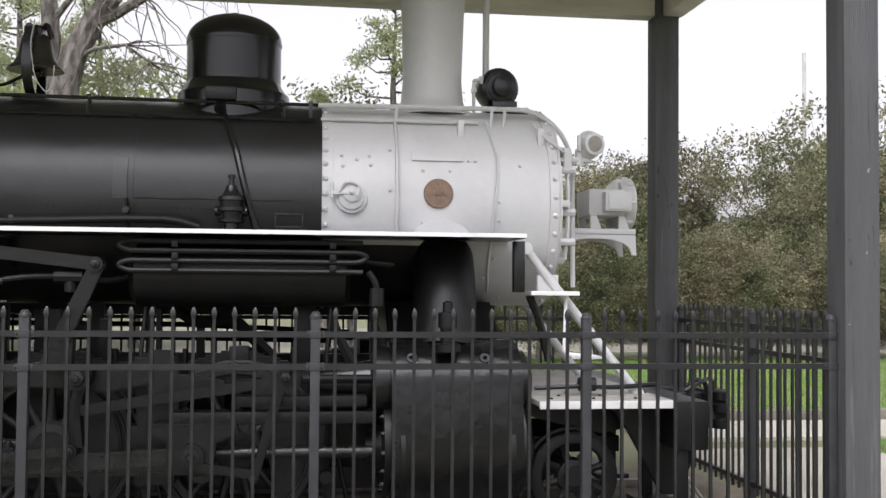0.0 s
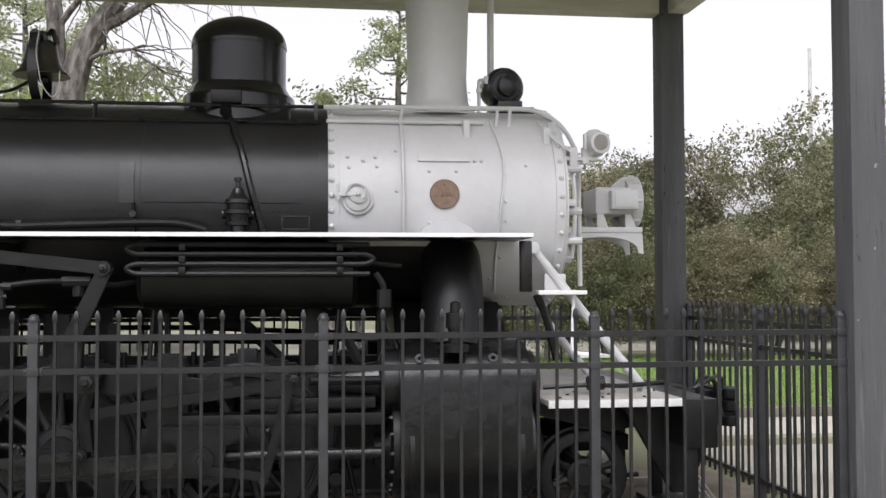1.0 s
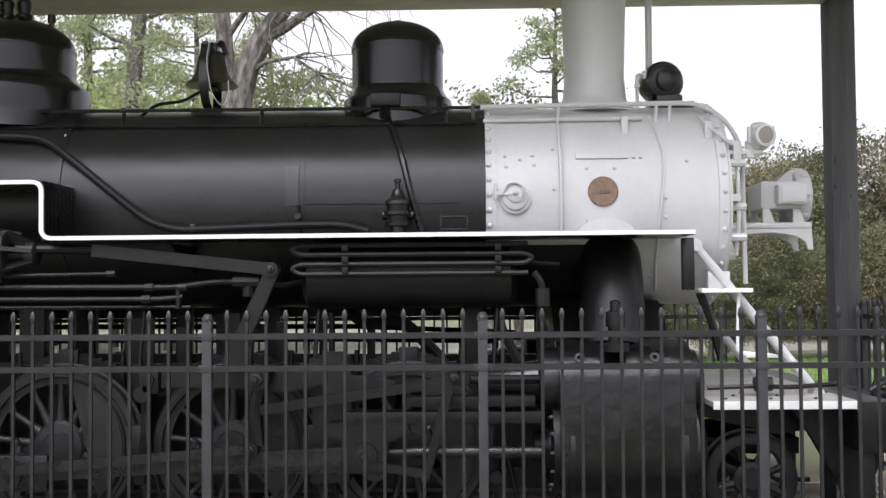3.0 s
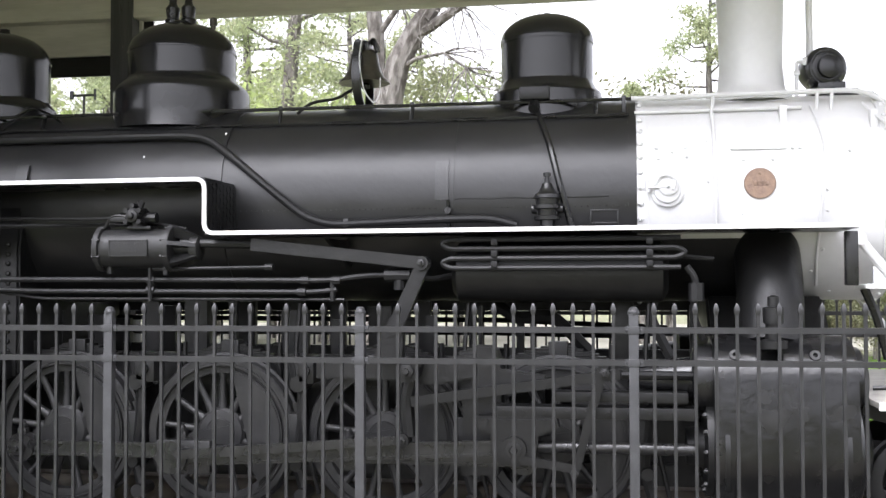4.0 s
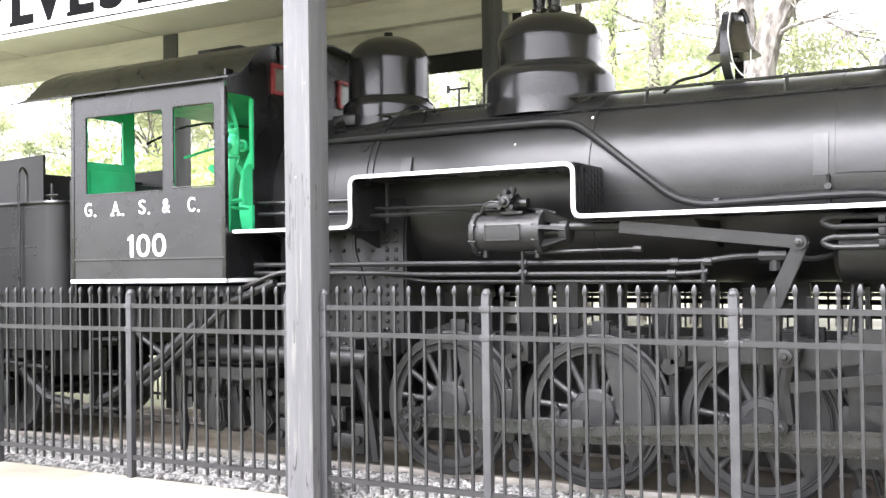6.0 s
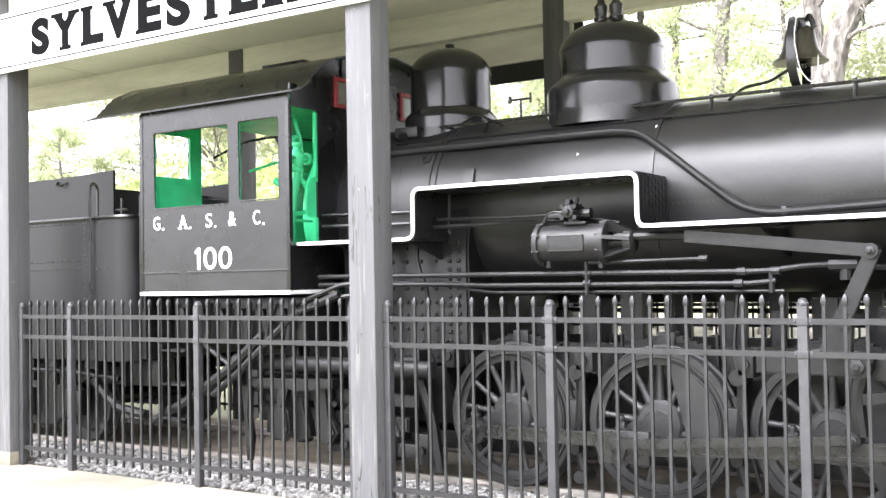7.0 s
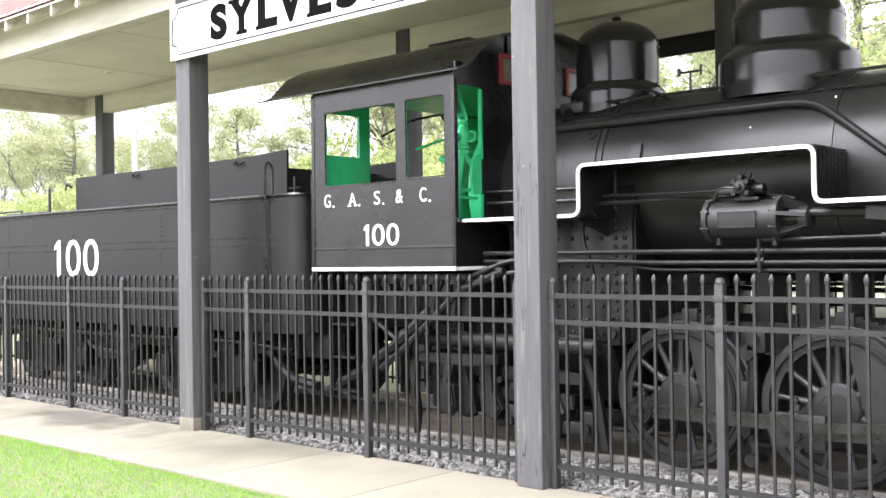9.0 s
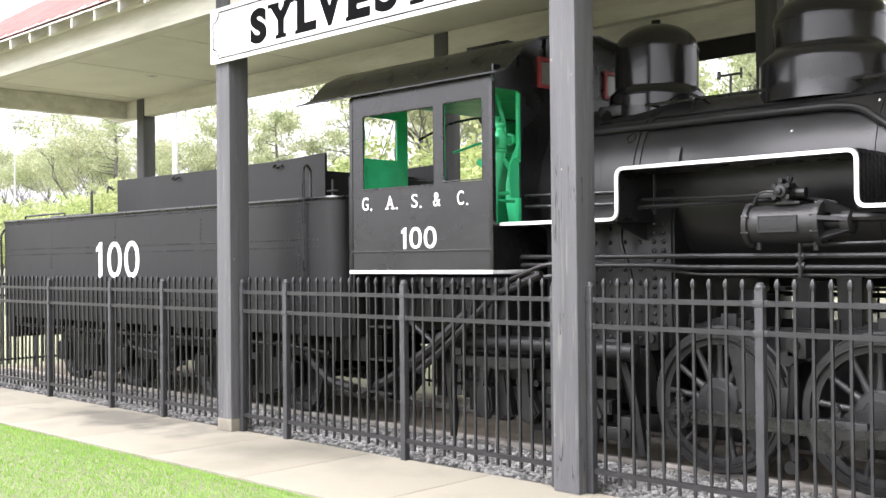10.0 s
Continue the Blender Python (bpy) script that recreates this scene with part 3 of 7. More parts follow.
def fence_post_mesh():
    bm = box(B(), (-0.029, -0.029, 0.0), (0.029, 0.029, 1.535), 0.004)
    lathe(bm, (0, 0, 1.535), (0, 0, 1), [(0, 0.036), (0.014, 0.036), (0.02, 0.03), (0.036, 0.026), (0.045, 0.012)], 12)
    return mesh_of("post", bm, FENCEP)


picket_me, fpost_me = picket_mesh(), fence_post_mesh()
bracket_bm = box(B(), (-0.034, -0.034, -0.023), (0.034, 0.034, 0.023), 0.003)
for bx in (-0.043, 0.043):
    box(bracket_bm, (bx - 0.009, -0.022, -0.021), (bx + 0.014, 0.022, 0.021), 0.002)
    stud(bracket_bm, (bx, -0.022, 0.0), (0, -1, 0), 0.007, 0.006, 6)
bracket_me = mesh_of("bracket", bracket_bm, FENCEP)
RAILS = (0.17, 1.245, 1.44)
fence_count = 0


def fence(a, b, posts, label):
    """A run of steel fence from a to b; posts: distances along it, pickets between them about 12 cm apart."""
    a, b = Vector((*a, 0)), Vector((*b, 0))
    d = (b - a).normalized()
    rz = math.atan2(d.y, d.x)
    f = thing("metal_fence", (a + b) / 2, label, "fence", "fences round the shelter")
    for s, e in posts:
        for r in RAILS:
            m = Matrix.Translation(a) @ Matrix.Rotation(rz, 4, "Z")
            part("rail", box(B(), (s + 0.03, -0.018, r - 0.018), (e - 0.03, 0.018, r + 0.018), 0.0, m), FENCE, f)
        n = max(1, round((e - s) / 0.12))
        for i in range(1, n):
            p = a + d * (s + (e - s) * i / n)
            piece("picket", picket_me, f, p, rz)
        ends = [s, e] if abs(e - s) > 0 else [s]
        for q in ends:
            key = (round(q, 2))
            if key in f.get("done", []):
                continue
            f["done"] = list(f.get("done", [])) + [key]
            piece("post", fpost_me, f, a + d * q, rz)
            for r in RAILS[1:]:
                piece("bracket", bracket_me, f, a + d * q + Vector((0, 0, r)), rz)
    del f["done"]
    return f


def runs(xs):
    return list(zip(xs, xs[1:]))


X_A = -17.4
front = [x - X_A for x in (-17.4, -16.8, -15.1, -13.42, -11.79, -10.6, -9.4)]
front_b = [x - X_A for x in (-9.06, -8.325, -6.65, -4.975)]
front_c = [x - X_A for x in (-4.645, -3.28, -1.6, 0.083, 1.765, 3.39)]
fence((X_A, FY), (3.39, FY), runs(front) + runs(front_b) + runs(front_c), "black steel picket fence along the footpath, between the posts")
back = [0.15 + 1.66 * i for i in range(13)]
fence((X_A - 0.15, BY), (3.47, BY), runs(back), "black steel picket fence behind the locomotive")
fence((3.62, FY + 0.17), (3.62, BY - 0.17), runs([0.0, 1.56, 3.16]), "black steel picket fence across the front end")
fence((-17.55, FY + 0.17), (-17.55, BY - 0.17), runs([0.0, 1.56, 3.16]), "black steel picket fence across the rear end")

# ---- locomotive ----
loco = thing("steam_locomotive", (-2, YC, RAIL_Z), "black steam locomotive with silver smokebox and white-edged running board", "locomotive")
BZ, BR = 2.36, 0.775      # boiler axis and radius


def on_boiler(x, z, out=0.0):
    """The point of the boiler's near side at height z."""
    r = BR + out
    return (x, YC - math.sqrt(max(r * r - (z - BZ) ** 2, 0.0)), z)


def boiler():
    b = part("boiler", lathe(B(), (-6.0, YC, BZ), (1, 0, 0), [(0, 0.0), (0, 0.8), (1.0, 0.8), (1.004, 0.79), (3.02, 0.782), (3.024, 0.776), (6.13, 0.774), (6.13, 0.0)], 64), JACKET, loco, "glossy black boiler jacket")
    bands = B()
    for x, r, w in ((-5.35, 0.802, 0.05), (-4.96, 0.802, 0.05), (-2.98, 0.786, 0.03), (-1.23, 0.779, 0.1), (-0.03, 0.778, 0.03), (0.1, 0.785, 0.06)):
        hoop(bands, (x - w / 2, YC, BZ), (1, 0, 0), [(0, r - 0.02), (0, r), (w, r), (w, r - 0.02)], 64)
    parts("boiler_band", bands, JACKET, b)
    for x, w, lo, hi, r in ((-4.6, 0.1, 2.48, 2.66, 0.812), (-1.27, 0.1, 2.33, 2.62, 0.788)):
        a0, a1 = math.asin((lo - BZ) / r), math.asin((hi - BZ) / r)
        rows = []
        for i in range(9):
            a = a0 + (a1 - a0) * i / 8
            rows.append([(x + dx, YC - q * math.cos(a), BZ + q * math.sin(a)) for dx, q in ((-w / 2, r), (w / 2, r), (w / 2, r - 0.02), (-w / 2, r - 0.02))])
        bm = rings(B(), rows)
        bmesh.ops.recalc_face_normals(bm, faces=bm.faces[:])
        part("patch_plate", bm, PATCH, b, "dull grey patch plate")
    seam = B()
    for i in range(70):
        x = -2.9 + i * 0.044
        stud(seam, on_boiler(x, 2.27), (0, -1, 0), 0.005, 0.004, 5)
    tagged(part("rivets", seam, BLACK, b), kind="stuff")
    frame_bm = B()
    for p, q in (((-0.2, 2.235), (0.0, 2.245)), ((-0.2, 2.145), (0.0, 2.155)), ((-0.2, 2.155), (-0.19, 2.235)), ((-0.01, 2.155), (0.0, 2.235))):
        y = on_boiler(p[0], (p[1] + q[1]) / 2)[1]
        box(frame_bm, (p[0], y - 0.008, p[1]), (q[0], y + 0.01, q[1]), 0.002)
    parts("plate_frame", frame_bm, JACKET, b)
    part("lap_seam", tube(B(), [on_boiler(-1.17 + 0.1 * k, 2.335 + 0.003 * math.sin(k * 1.9), 0.0) for k in range(12)], 0.0035, 5, 0), JACKET, b)
    chips = B()
    for x, z in ((-3.0, 2.88), (-3.62, 2.7)):
        p = on_boiler(x, z, 0.006)
        box(chips, (-0.006, -0.003, -0.016), (0.006, 0.003, 0.016), 0, Matrix.Translation(p) @ Matrix.Rotation(radians(20), 4, "Y"))
    parts("paint_chip", chips, WHITE, b, "small white paint chip")
    for x, z in ((-5.08, 2.78), (-5.72, 2.6)):
        p = Vector(on_boiler(x, z, 0.02))
        part("washout_plug", hoop(B(), p, (0, p.y - YC, p.z - BZ), [(0, 0.03), (0.014, 0.03), (0.014, 0.048), (0, 0.052)], 18), BLACK, b)
    for z in (2.32, 2.22):
        part("side_pipe", tube(B(), [(-6.0, 7.3, z), (-5.3, 7.42, z - 0.005), (-4.85, 7.42, z - 0.01)], 0.018, 8, 0.1), BLACK, loco)
    # smokebox
    s = part("smokebox", lathe(B(), (0.13, YC, BZ), (1, 0, 0), [(0, 0.0), (0, 0.778), (0.08, 0.778), (0.081, 0.771), (1.67, 0.771), (1.671, 0.783), (1.74, 0.783), (1.75, 0.77), (1.75, 0.0)], 64), SILVER, loco, "silver painted riveted smokebox")
    rv = B()
    for x, count in ((0.155, 44), (1.84, 36)):
        for i in range(count):
            a = 2 * math.pi * (i + 0.3) / count
            p = (x, YC - 0.78 * math.cos(a), BZ + 0.78 * math.sin(a))
            stud(rv, p, (0, -math.cos(a), math.sin(a)), 0.021, 0.022, 8)
    for x, z in ((0.27, 2.68), (0.38, 2.65), (0.28, 2.6), (0.47, 2.68), (0.48, 2.61), (0.62, 2.73), (0.62, 2.43), (1.2, 2.66), (1.25, 2.66), (1.58, 2.63), (1.42, 2.36), (1.42, 2.22), (0.86, 2.2), (1.05, 2.2), (0.86, 2.58), (1.06, 2.58), (1.4, 1.95), (1.34, 1.8), (1.6, 1.8), (1.62, 2.05), (1.22, 1.83), (1.5, 1.66)):
        p = on_boiler(x, z)
        stud(rv, p, (0, p[1] - YC, p[2] - BZ), 0.014, 0.012, 7)
    tagged(part("rivets", rv, SILVER, s), kind="stuff")
    jk = B()
    cs = []
    for x in (0.135, 1.2):
        cs.append([(x, YC + r * math.cos(a), BZ + r * math.sin(a)) for r, sgn in ((0.781, 1), (0.774, -1)) for a in [radians(205 + 130 * (k if sgn > 0 else 16 - k) / 16) for k in range(17)]])
    rings(jk, cs)
    part("lower_jacket", jk, UNDER, s, "black lower half")
    # front with its door
    f = part("smokebox_front", lathe(B(), (1.88, YC, BZ), (1, 0, 0), [(0, 0.76), (0.02, 0.76), (0.025, 0.62), (0.05, 0.6), (0.09, 0.45), (0.12, 0.2), (0.125, 0.0)], 48), SILVER, s)
    fv = B()
    for i in range(20):
        a = 2 * math.pi * i / 20
        rod(fv, (1.89, YC - 0.69 * math.cos(a), BZ + 0.69 * math.sin(a)), (1.935, YC - 0.69 * math.cos(a), BZ + 0.69 * math.sin(a)), 0.016, 6)
    for i in range(10):
        a = 2 * math.pi * (i + 0.5) / 10
        m = Matrix.Translation((1.93, YC, BZ)) @ Matrix.Rotation(a, 4, "X")
        box(fv, (-0.03, -0.025, 0.55), (0.03, 0.025, 0.72), 0.006, m)
    parts("door_clamp", fv, SILVER, s)
    # handhole cover, maker's plate, name plate
    c = on_boiler(0.34, 2.37)
    hh = lathe(B(), c, (0, -1, 0.02), [(-0.02, 0.115), (0.012, 0.115), (0.016, 0.106), (0.018, 0.095), (0.03, 0.09), (0.036, 0.08), (0.036, 0.0)], 32)
    lathe(hh, (c[0] + 0.005, c[1] - 0.036, c[2] + 0.035), (0, -1, 0), [(0, 0.072), (0.014, 0.072), (0.02, 0.06), (0.022, 0.0)], 24)
    box(hh, (0.2, c[1] - 0.062, 2.385), (0.36, c[1] - 0.034, 2.41), 0.006)
    tube(hh, [(0.25, c[1] - 0.06, 2.4), (0.285, c[1] - 0.07, 2.47), (0.35, c[1] - 0.07, 2.475), (0.4, c[1] - 0.06, 2.44), (0.38, c[1] - 0.06, 2.37)], 0.01, 6)
    rod(hh, (0.2, c[1] - 0.05, 2.36), (0.2, c[1] - 0.05, 2.47), 0.012, 6)
    stud(hh, (0.34, c[1] - 0.056, 2.4), (0, -1, 0), 0.02, 0.02)
    part("handhole_cover", hh, SILVER, s)
    p = on_boiler(0.97, 2.41)
    pl = part("maker_plate", lathe(B(), (p[0], p[1] + 0.012, p[2]), (0, -1, 0.06), [(0, 0.108), (0.018, 0.108), (0.022, 0.103), (0.022, 0.0)], 36), BRONZE, s, "round tarnished bronze plate")
    rim = B()
    for z in (-0.07, 0.07):
        stud(rim, (p[0], p[1] - 0.01, p[2] + z), (0, -1, 0), 0.01, 0.006)
    for dx, w in ((-0.035, 0.018), (-0.01, 0.02), (0.02, 0.02), (0.045, 0.018)):
        box(rim, (p[0] + dx - w / 2, p[1] - 0.018, p[2] - 0.016), (p[0] + dx + w / 2, p[1] - 0.009, p[2] + 0.018), 0.003)
    tagged(part("raised_marks", rim, BRONZE, pl), kind="stuff")
    q = on_boiler(0.97, 2.68)
    bm = box(B(), (-0.19, -0.012, -0.033), (0.19, 0.0, 0.033), 0.006, Matrix.Translation(q) @ Matrix.Rotation(radians(-24), 4, "X"))
    part("name_plate", bm, SILVER, s)
    # half-round saddle flange above the running board
    o = [(0.98 + 0.21 * math.cos(a), 2.09 + 0.12 * math.sin(a)) for a in [math.pi * k / 14 for k in range(15)]]
    part("pipe_flange", slab(B(), o, "y", 7.42, 7.6, 0.01), SILVER, s)
    for x in (0.87, 1.09):
        part("flange_bolt", rod(B(), (x, 7.4, 2.13), (x, 7.44, 2.13), 0.016, 6), SILVER, s)


boiler()


def handrails():
    y = 7.86
    bm = tube(B(), [(0.1, y, 3.085), (1.72, y, 3.1), (1.93, y, 2.98), (2.05, y, 2.76), (2.06, y, 1.74)], 0.019, 8, 0.14)
    for x in (0.69, 1.42, 1.52):
        tube(bm, [(x, y, 3.09), (x - 0.02, y - 0.05, 2.93)], 0.013, 6, 0)
    tube(bm, [(2.06, y, 2.38), (1.9, y + 0.02, 2.38)], 0.02, 8, 0)
    part("handrail", bm, SILVER, loco, "silver pipe handrail")
    bm = tube(B(), [(0.1, y, 3.085), (0.02, y, 3.085), (-2.5, y, 3.09), (-5.6, y + 0.04, 3.1)], 0.014, 8, 0)
    for x in (-0.16, -1.55, -2.6, -3.6, -4.6):
        rod(bm, (x, y, 3.09), (x, y - 0.07, 2.94), 0.016, 6)
        stud(bm, (x, y - 0.02, 3.09), (0, -1, 0), 0.025, 0.02)
    box(bm, (0.03, y - 0.02, 2.97), (0.06, y + 0.02, 3.11), 0.004)
    part("handrail", bm, BLACK, loco, "thin black pipe handrail")
    bm = tube(B(), [on_boiler(0.12, 2.97, 0.02), on_boiler(1.3, 2.975, 0.02)], 0.014, 7, 0)
    pts = [on_boiler(0.67, z, 0.02) for z in (2.97, 2.85, 2.7, 2.5, 2.3, 2.1)]
    tube(bm, pts, 0.013, 7, 0.05)
    pts = [on_boiler(x, z, 0.016) for x, z in ((1.36, 2.99), (1.38, 2.88), (1.41, 2.7), (1.41, 2.55), (1.385, 2.35), (1.37, 2.15), (1.36, 1.9), (1.39, 1.7))]
    tube(bm, pts, 0.01, 6, 0.06)
    for x, z in ((1.16, 2.91), (1.76, 2.86)):
        c = on_boiler(x, z, 0.02)
        box(bm, (x - 0.025, c[1] - 0.02, z - 0.06), (x + 0.025, c[1] + 0.05, z + 0.07), 0.008)
    tube(bm, [on_boiler(1.72, 3.0, 0.03), on_boiler(1.75, 2.9, 0.05), on_boiler(1.92, 2.74, 0.04)], 0.01, 6, 0.03)
    tube(bm, [(1.96, 7.75, 2.72), (1.97, 7.66, 2.5), (1.97, 7.66, 2.2), (1.96, 7.72, 1.95)], 0.016, 6, 0.05)
    for z in (2.62, 2.3, 2.08):
        rod(bm, (1.89, 7.66, z), (2.02, 7.66, z), 0.03, 8)
    parts("conduit", bm, SILVER, loco, "thin silver pipework")
    bm = tube(B(), [on_boiler(-2.5, 2.955, 0.015), on_boiler(0.08, 2.955, 0.015)], 0.012, 6, 0)
    tube(bm, [on_boiler(-5.5, 2.96, 0.03), on_boiler(-2.5, 2.955, 0.015)], 0.012, 6, 0)
    parts("conduit", bm, BLACK, loco)
    bm = tube(B(), [(-0.62, 7.95, 3.05), on_boiler(-0.55, 2.9, 0.02), on_boiler(-0.48, 2.7, 0.025), on_boiler(-0.42, 2.45, 0.025), on_boiler(-0.33, 2.12, 0.025)], 0.026, 8, 0.1)
    part("sand_pipe", bm, BLACK, loco)
    pts = [on_boiler(x, z, 0.05) for x, z in ((-5.7, 2.87), (-4.5, 2.87), (-3.32, 2.87))] + [on_boiler(x, z, 0.05) for x, z in ((-3.1, 2.84), (-2.85, 2.66), (-2.55, 2.42), (-2.3, 2.22), (-2.1, 2.16), (-1.2, 2.19), (-0.9, 2.19), (-0.72, 2.14))]
    part("feed_pipe", tube(B(), pts, 0.03, 10, 0.12), PIPE, loco, "long bent black pipe")
    bm = B()
    for x in (-1.98, -3.9, -4.9):
        z = 2.17 if x > -2.5 else 2.87
        c = on_boiler(x, z, 0.0)
        box(bm, (x - 0.02, c[1] - 0.075, z - 0.03), (x + 0.02, c[1] + 0.05, z + 0.03), 0.006)
    parts("pipe_clamp", bm, BLACK, loco)
    # check valve on the boiler's side and drains near it
    c = on_boiler(-0.5, 2.3)
    top = Vector((-0.5, c[1] - 0.07, 2.12))
    bm = lathe(B(), top, (0, 0, 1), [(0, 0.05), (0.045, 0.05), (0.05, 0.09), (0.075, 0.092), (0.08, 0.07), (0.125, 0.075), (0.13, 0.1), (0.155, 0.1), (0.16, 0.078), (0.2, 0.082), (0.205, 0.092), (0.23, 0.09), (0.25, 0.06), (0.285, 0.042), (0.31, 0.034), (0.315, 0.016), (0.36, 0.015), (0.362, 0.026), (0.385, 0.026), (0.39, 0.012)], 18)
    rod(bm, (-0.61, c[1] - 0.06, 2.25), (-0.39, c[1] - 0.06, 2.25), 0.034, 12)
    rod(bm, (-0.5, c[1] - 0.1, 2.22), (-0.5, c[1] + 0.1, 2.22), 0.07, 12)
    part("check_valve", bm, BLACK, loco, "cast black check valve")
    bm = rod(B(), on_boiler(-1.22, 2.1, 0.03), on_boiler(-1.22, 2.33, 0.03), 0.012, 6)
    for x, z in ((-1.22, 2.25),):
        p = on_boiler(x, z)
        rod(bm, p, (p[0], p[1] - 0.06, p[2]), 0.025, 8)
    parts("drain_cock", bm, BLACK, loco)


handrails()


def dome(name, x, profile, mat=GLOSS, label=""):
    return part(name, lathe(B(), (x, YC, 2.98), (0, 0, 1), profile, 48), mat, loco, label)


def crown(z, r, rise):
    """The rounded cap of a dome: heights and radii of a quarter ellipse."""
    return [(z + rise * math.sin(a), r * math.cos(a)) for a in [radians(8 * k) for k in range(1, 11)]]


def on_top():
    d = dome("sand_dome", -0.55, [(0, 0.45), (0.1, 0.437), (0.115, 0.436), (0.21, 0.43), (0.225, 0.428), (0.235, 0.42), (0.25, 0.4), (0.3, 0.37), (0.315, 0.363), (0.32, 0.362), (0.335, 0.362), (0.47, 0.362), (0.61, 0.362), (0.62, 0.362), (0.622, 0.3685), (0.648, 0.3685), (0.65, 0.366), *crown(0.65, 0.366, 0.215), (0.862, 0.04), (0.88, 0.035), (0.885, 0.0)], label="glossy black domed sand box")
    bm = box(B(), (-0.73, YC - 0.48, 3.1), (-0.5, YC - 0.33, 3.2), 0.02)
    rod(bm, (-0.62, YC - 0.5, 3.02), (-0.62, YC - 0.38, 3.12), 0.04, 8)
    part("sand_valve", bm, UNDER, d)
    d = dome("steam_dome", -3.61, [(0, 0.59), (0.12, 0.562), (0.15, 0.56), (0.17, 0.56), (0.31, 0.557), (0.33, 0.555), (0.36, 0.54), (0.4, 0.5), (0.43, 0.455), (0.445, 0.446), (0.46, 0.444), (0.475, 0.444), (0.645, 0.443), (0.66, 0.443), (0.662, 0.449), (0.676, 0.449), *crown(0.68, 0.442, 0.25), (0.925, 0.1), (0.945, 0.09), (0.95, 0.0)], label="large glossy black stepped steam dome")
    for dx in (-0.09, 0.05):
        part("safety_valve", lathe(B(), (-3.61 + dx, YC, 3.9), (0, 0, 1), [(0, 0.065), (0.05, 0.065), (0.06, 0.05), (0.12, 0.058), (0.15, 0.06), (0.18, 0.036), (0.21, 0.03), (0.23, 0.036), (0.25, 0.015)], 14), BLACK, d)
    part("whistle", lathe(B(), (-3.36, YC + 0.05, 3.87), (0, 0, 1), [(0, 0.02), (0.03, 0.02), (0.03, 0.032), (0.09, 0.032), (0.1, 0.01)], 12), BELLM, d)
    d = dome("rear_dome", -5.25, [(0, 0.46), (0.12, 0.44), (0.14, 0.438), (0.22, 0.436), (0.24, 0.435), (0.27, 0.42), (0.3, 0.39), (0.315, 0.381), (0.32, 0.38), (0.335, 0.38), (0.5, 0.38), (0.645, 0.38), (0.66, 0.38), (0.662, 0.387), (0.673, 0.387), *crown(0.675, 0.38, 0.24), (0.915, 0.045), (0.955, 0.04), (0.96, 0.0)], label="glossy black rounded rear dome")
    bm = rod(B(), (-5.45, YC - 0.5, 3.02), (-5.45, YC - 0.36, 3.12), 0.05, 8)
    box(bm, (-5.55, YC - 0.5, 3.02), (-5.3, YC - 0.38, 3.12), 0.02)
    part("sand_valve", bm, UNDER, d)
    # chimney
    part("chimney", lathe(B(), (1.01, YC, 3.08), (0, 0, 1), [(0, 0.36), (0.04, 0.32), (0.08, 0.27), (0.13, 0.25), (0.3, 0.235), (1.1, 0.26), (1.25, 0.27), (1.25, 0.22), (0.6, 0.2)], 40), SILVER, loco, "plain silver tapered chimney")
    # generator
    g = part("generator", lathe(B(), (1.53, YC - 0.02, 3.33), (0.22, -1, 0), [(-0.16, 0.02), (-0.16, 0.12), (-0.1, 0.15), (0.04, 0.165), (0.08, 0.16), (0.12, 0.12), (0.125, 0.09), (0.16, 0.085), (0.17, 0.04)], 24), BLACK, loco, "round black turbine generator")
    bm = box(B(), (1.42, YC - 0.2, 3.1), (1.76, YC + 0.1, 3.16), 0.01)
    box(bm, (1.48, YC - 0.14, 3.15), (1.68, YC + 0.05, 3.22), 0.01)
    part("base", bm, BLACK, g)
    part("exhaust_pipe", rod(B(), (1.46, YC + 0.08, 3.38), (1.46, YC + 0.08, 4.38), 0.028, 10), SILVER, g, "slim silver upright pipe")
    bm = tube(B(), [(1.33, YC - 0.12, 3.08), (1.33, YC - 0.12, 3.38), (1.44, YC - 0.12, 3.38)], 0.014, 6, 0.02)
    box(bm, (1.31, YC - 0.14, 3.28), (1.35, YC - 0.1, 3.31))
    rod(bm, (1.39, YC - 0.12, 3.35), (1.39, YC - 0.12, 3.41), 0.02, 8)
    parts("steam_pipe", bm, SILVER, g)
    part("cover_plate", lathe(B(), (1.545, YC - 0.1, 3.33), (0.22, -1, 0), [(0, 0.135), (0.03, 0.135), (0.032, 0.1), (0.05, 0.098), (0.052, 0.05), (0.07, 0.045), (0.072, 0.0)], 22), BLACK, g)
    # bell on its yoke
    b = part("bell", lathe(B(), (-2.04, YC, 3.355), (0, 0, 1), [(0.0, 0.195), (0.0, 0.21), (0.015, 0.205), (0.04, 0.172), (0.09, 0.142), (0.17, 0.122), (0.23, 0.112), (0.265, 0.092), (0.285, 0.06), (0.3, 0.05), (0.3, 0.045), (0.3, 0.04), (0.31, 0.03), (0.35, 0.03), (0.35, 0.0)], 32), BELLM, loco, "dark brass bell in a black yoke")
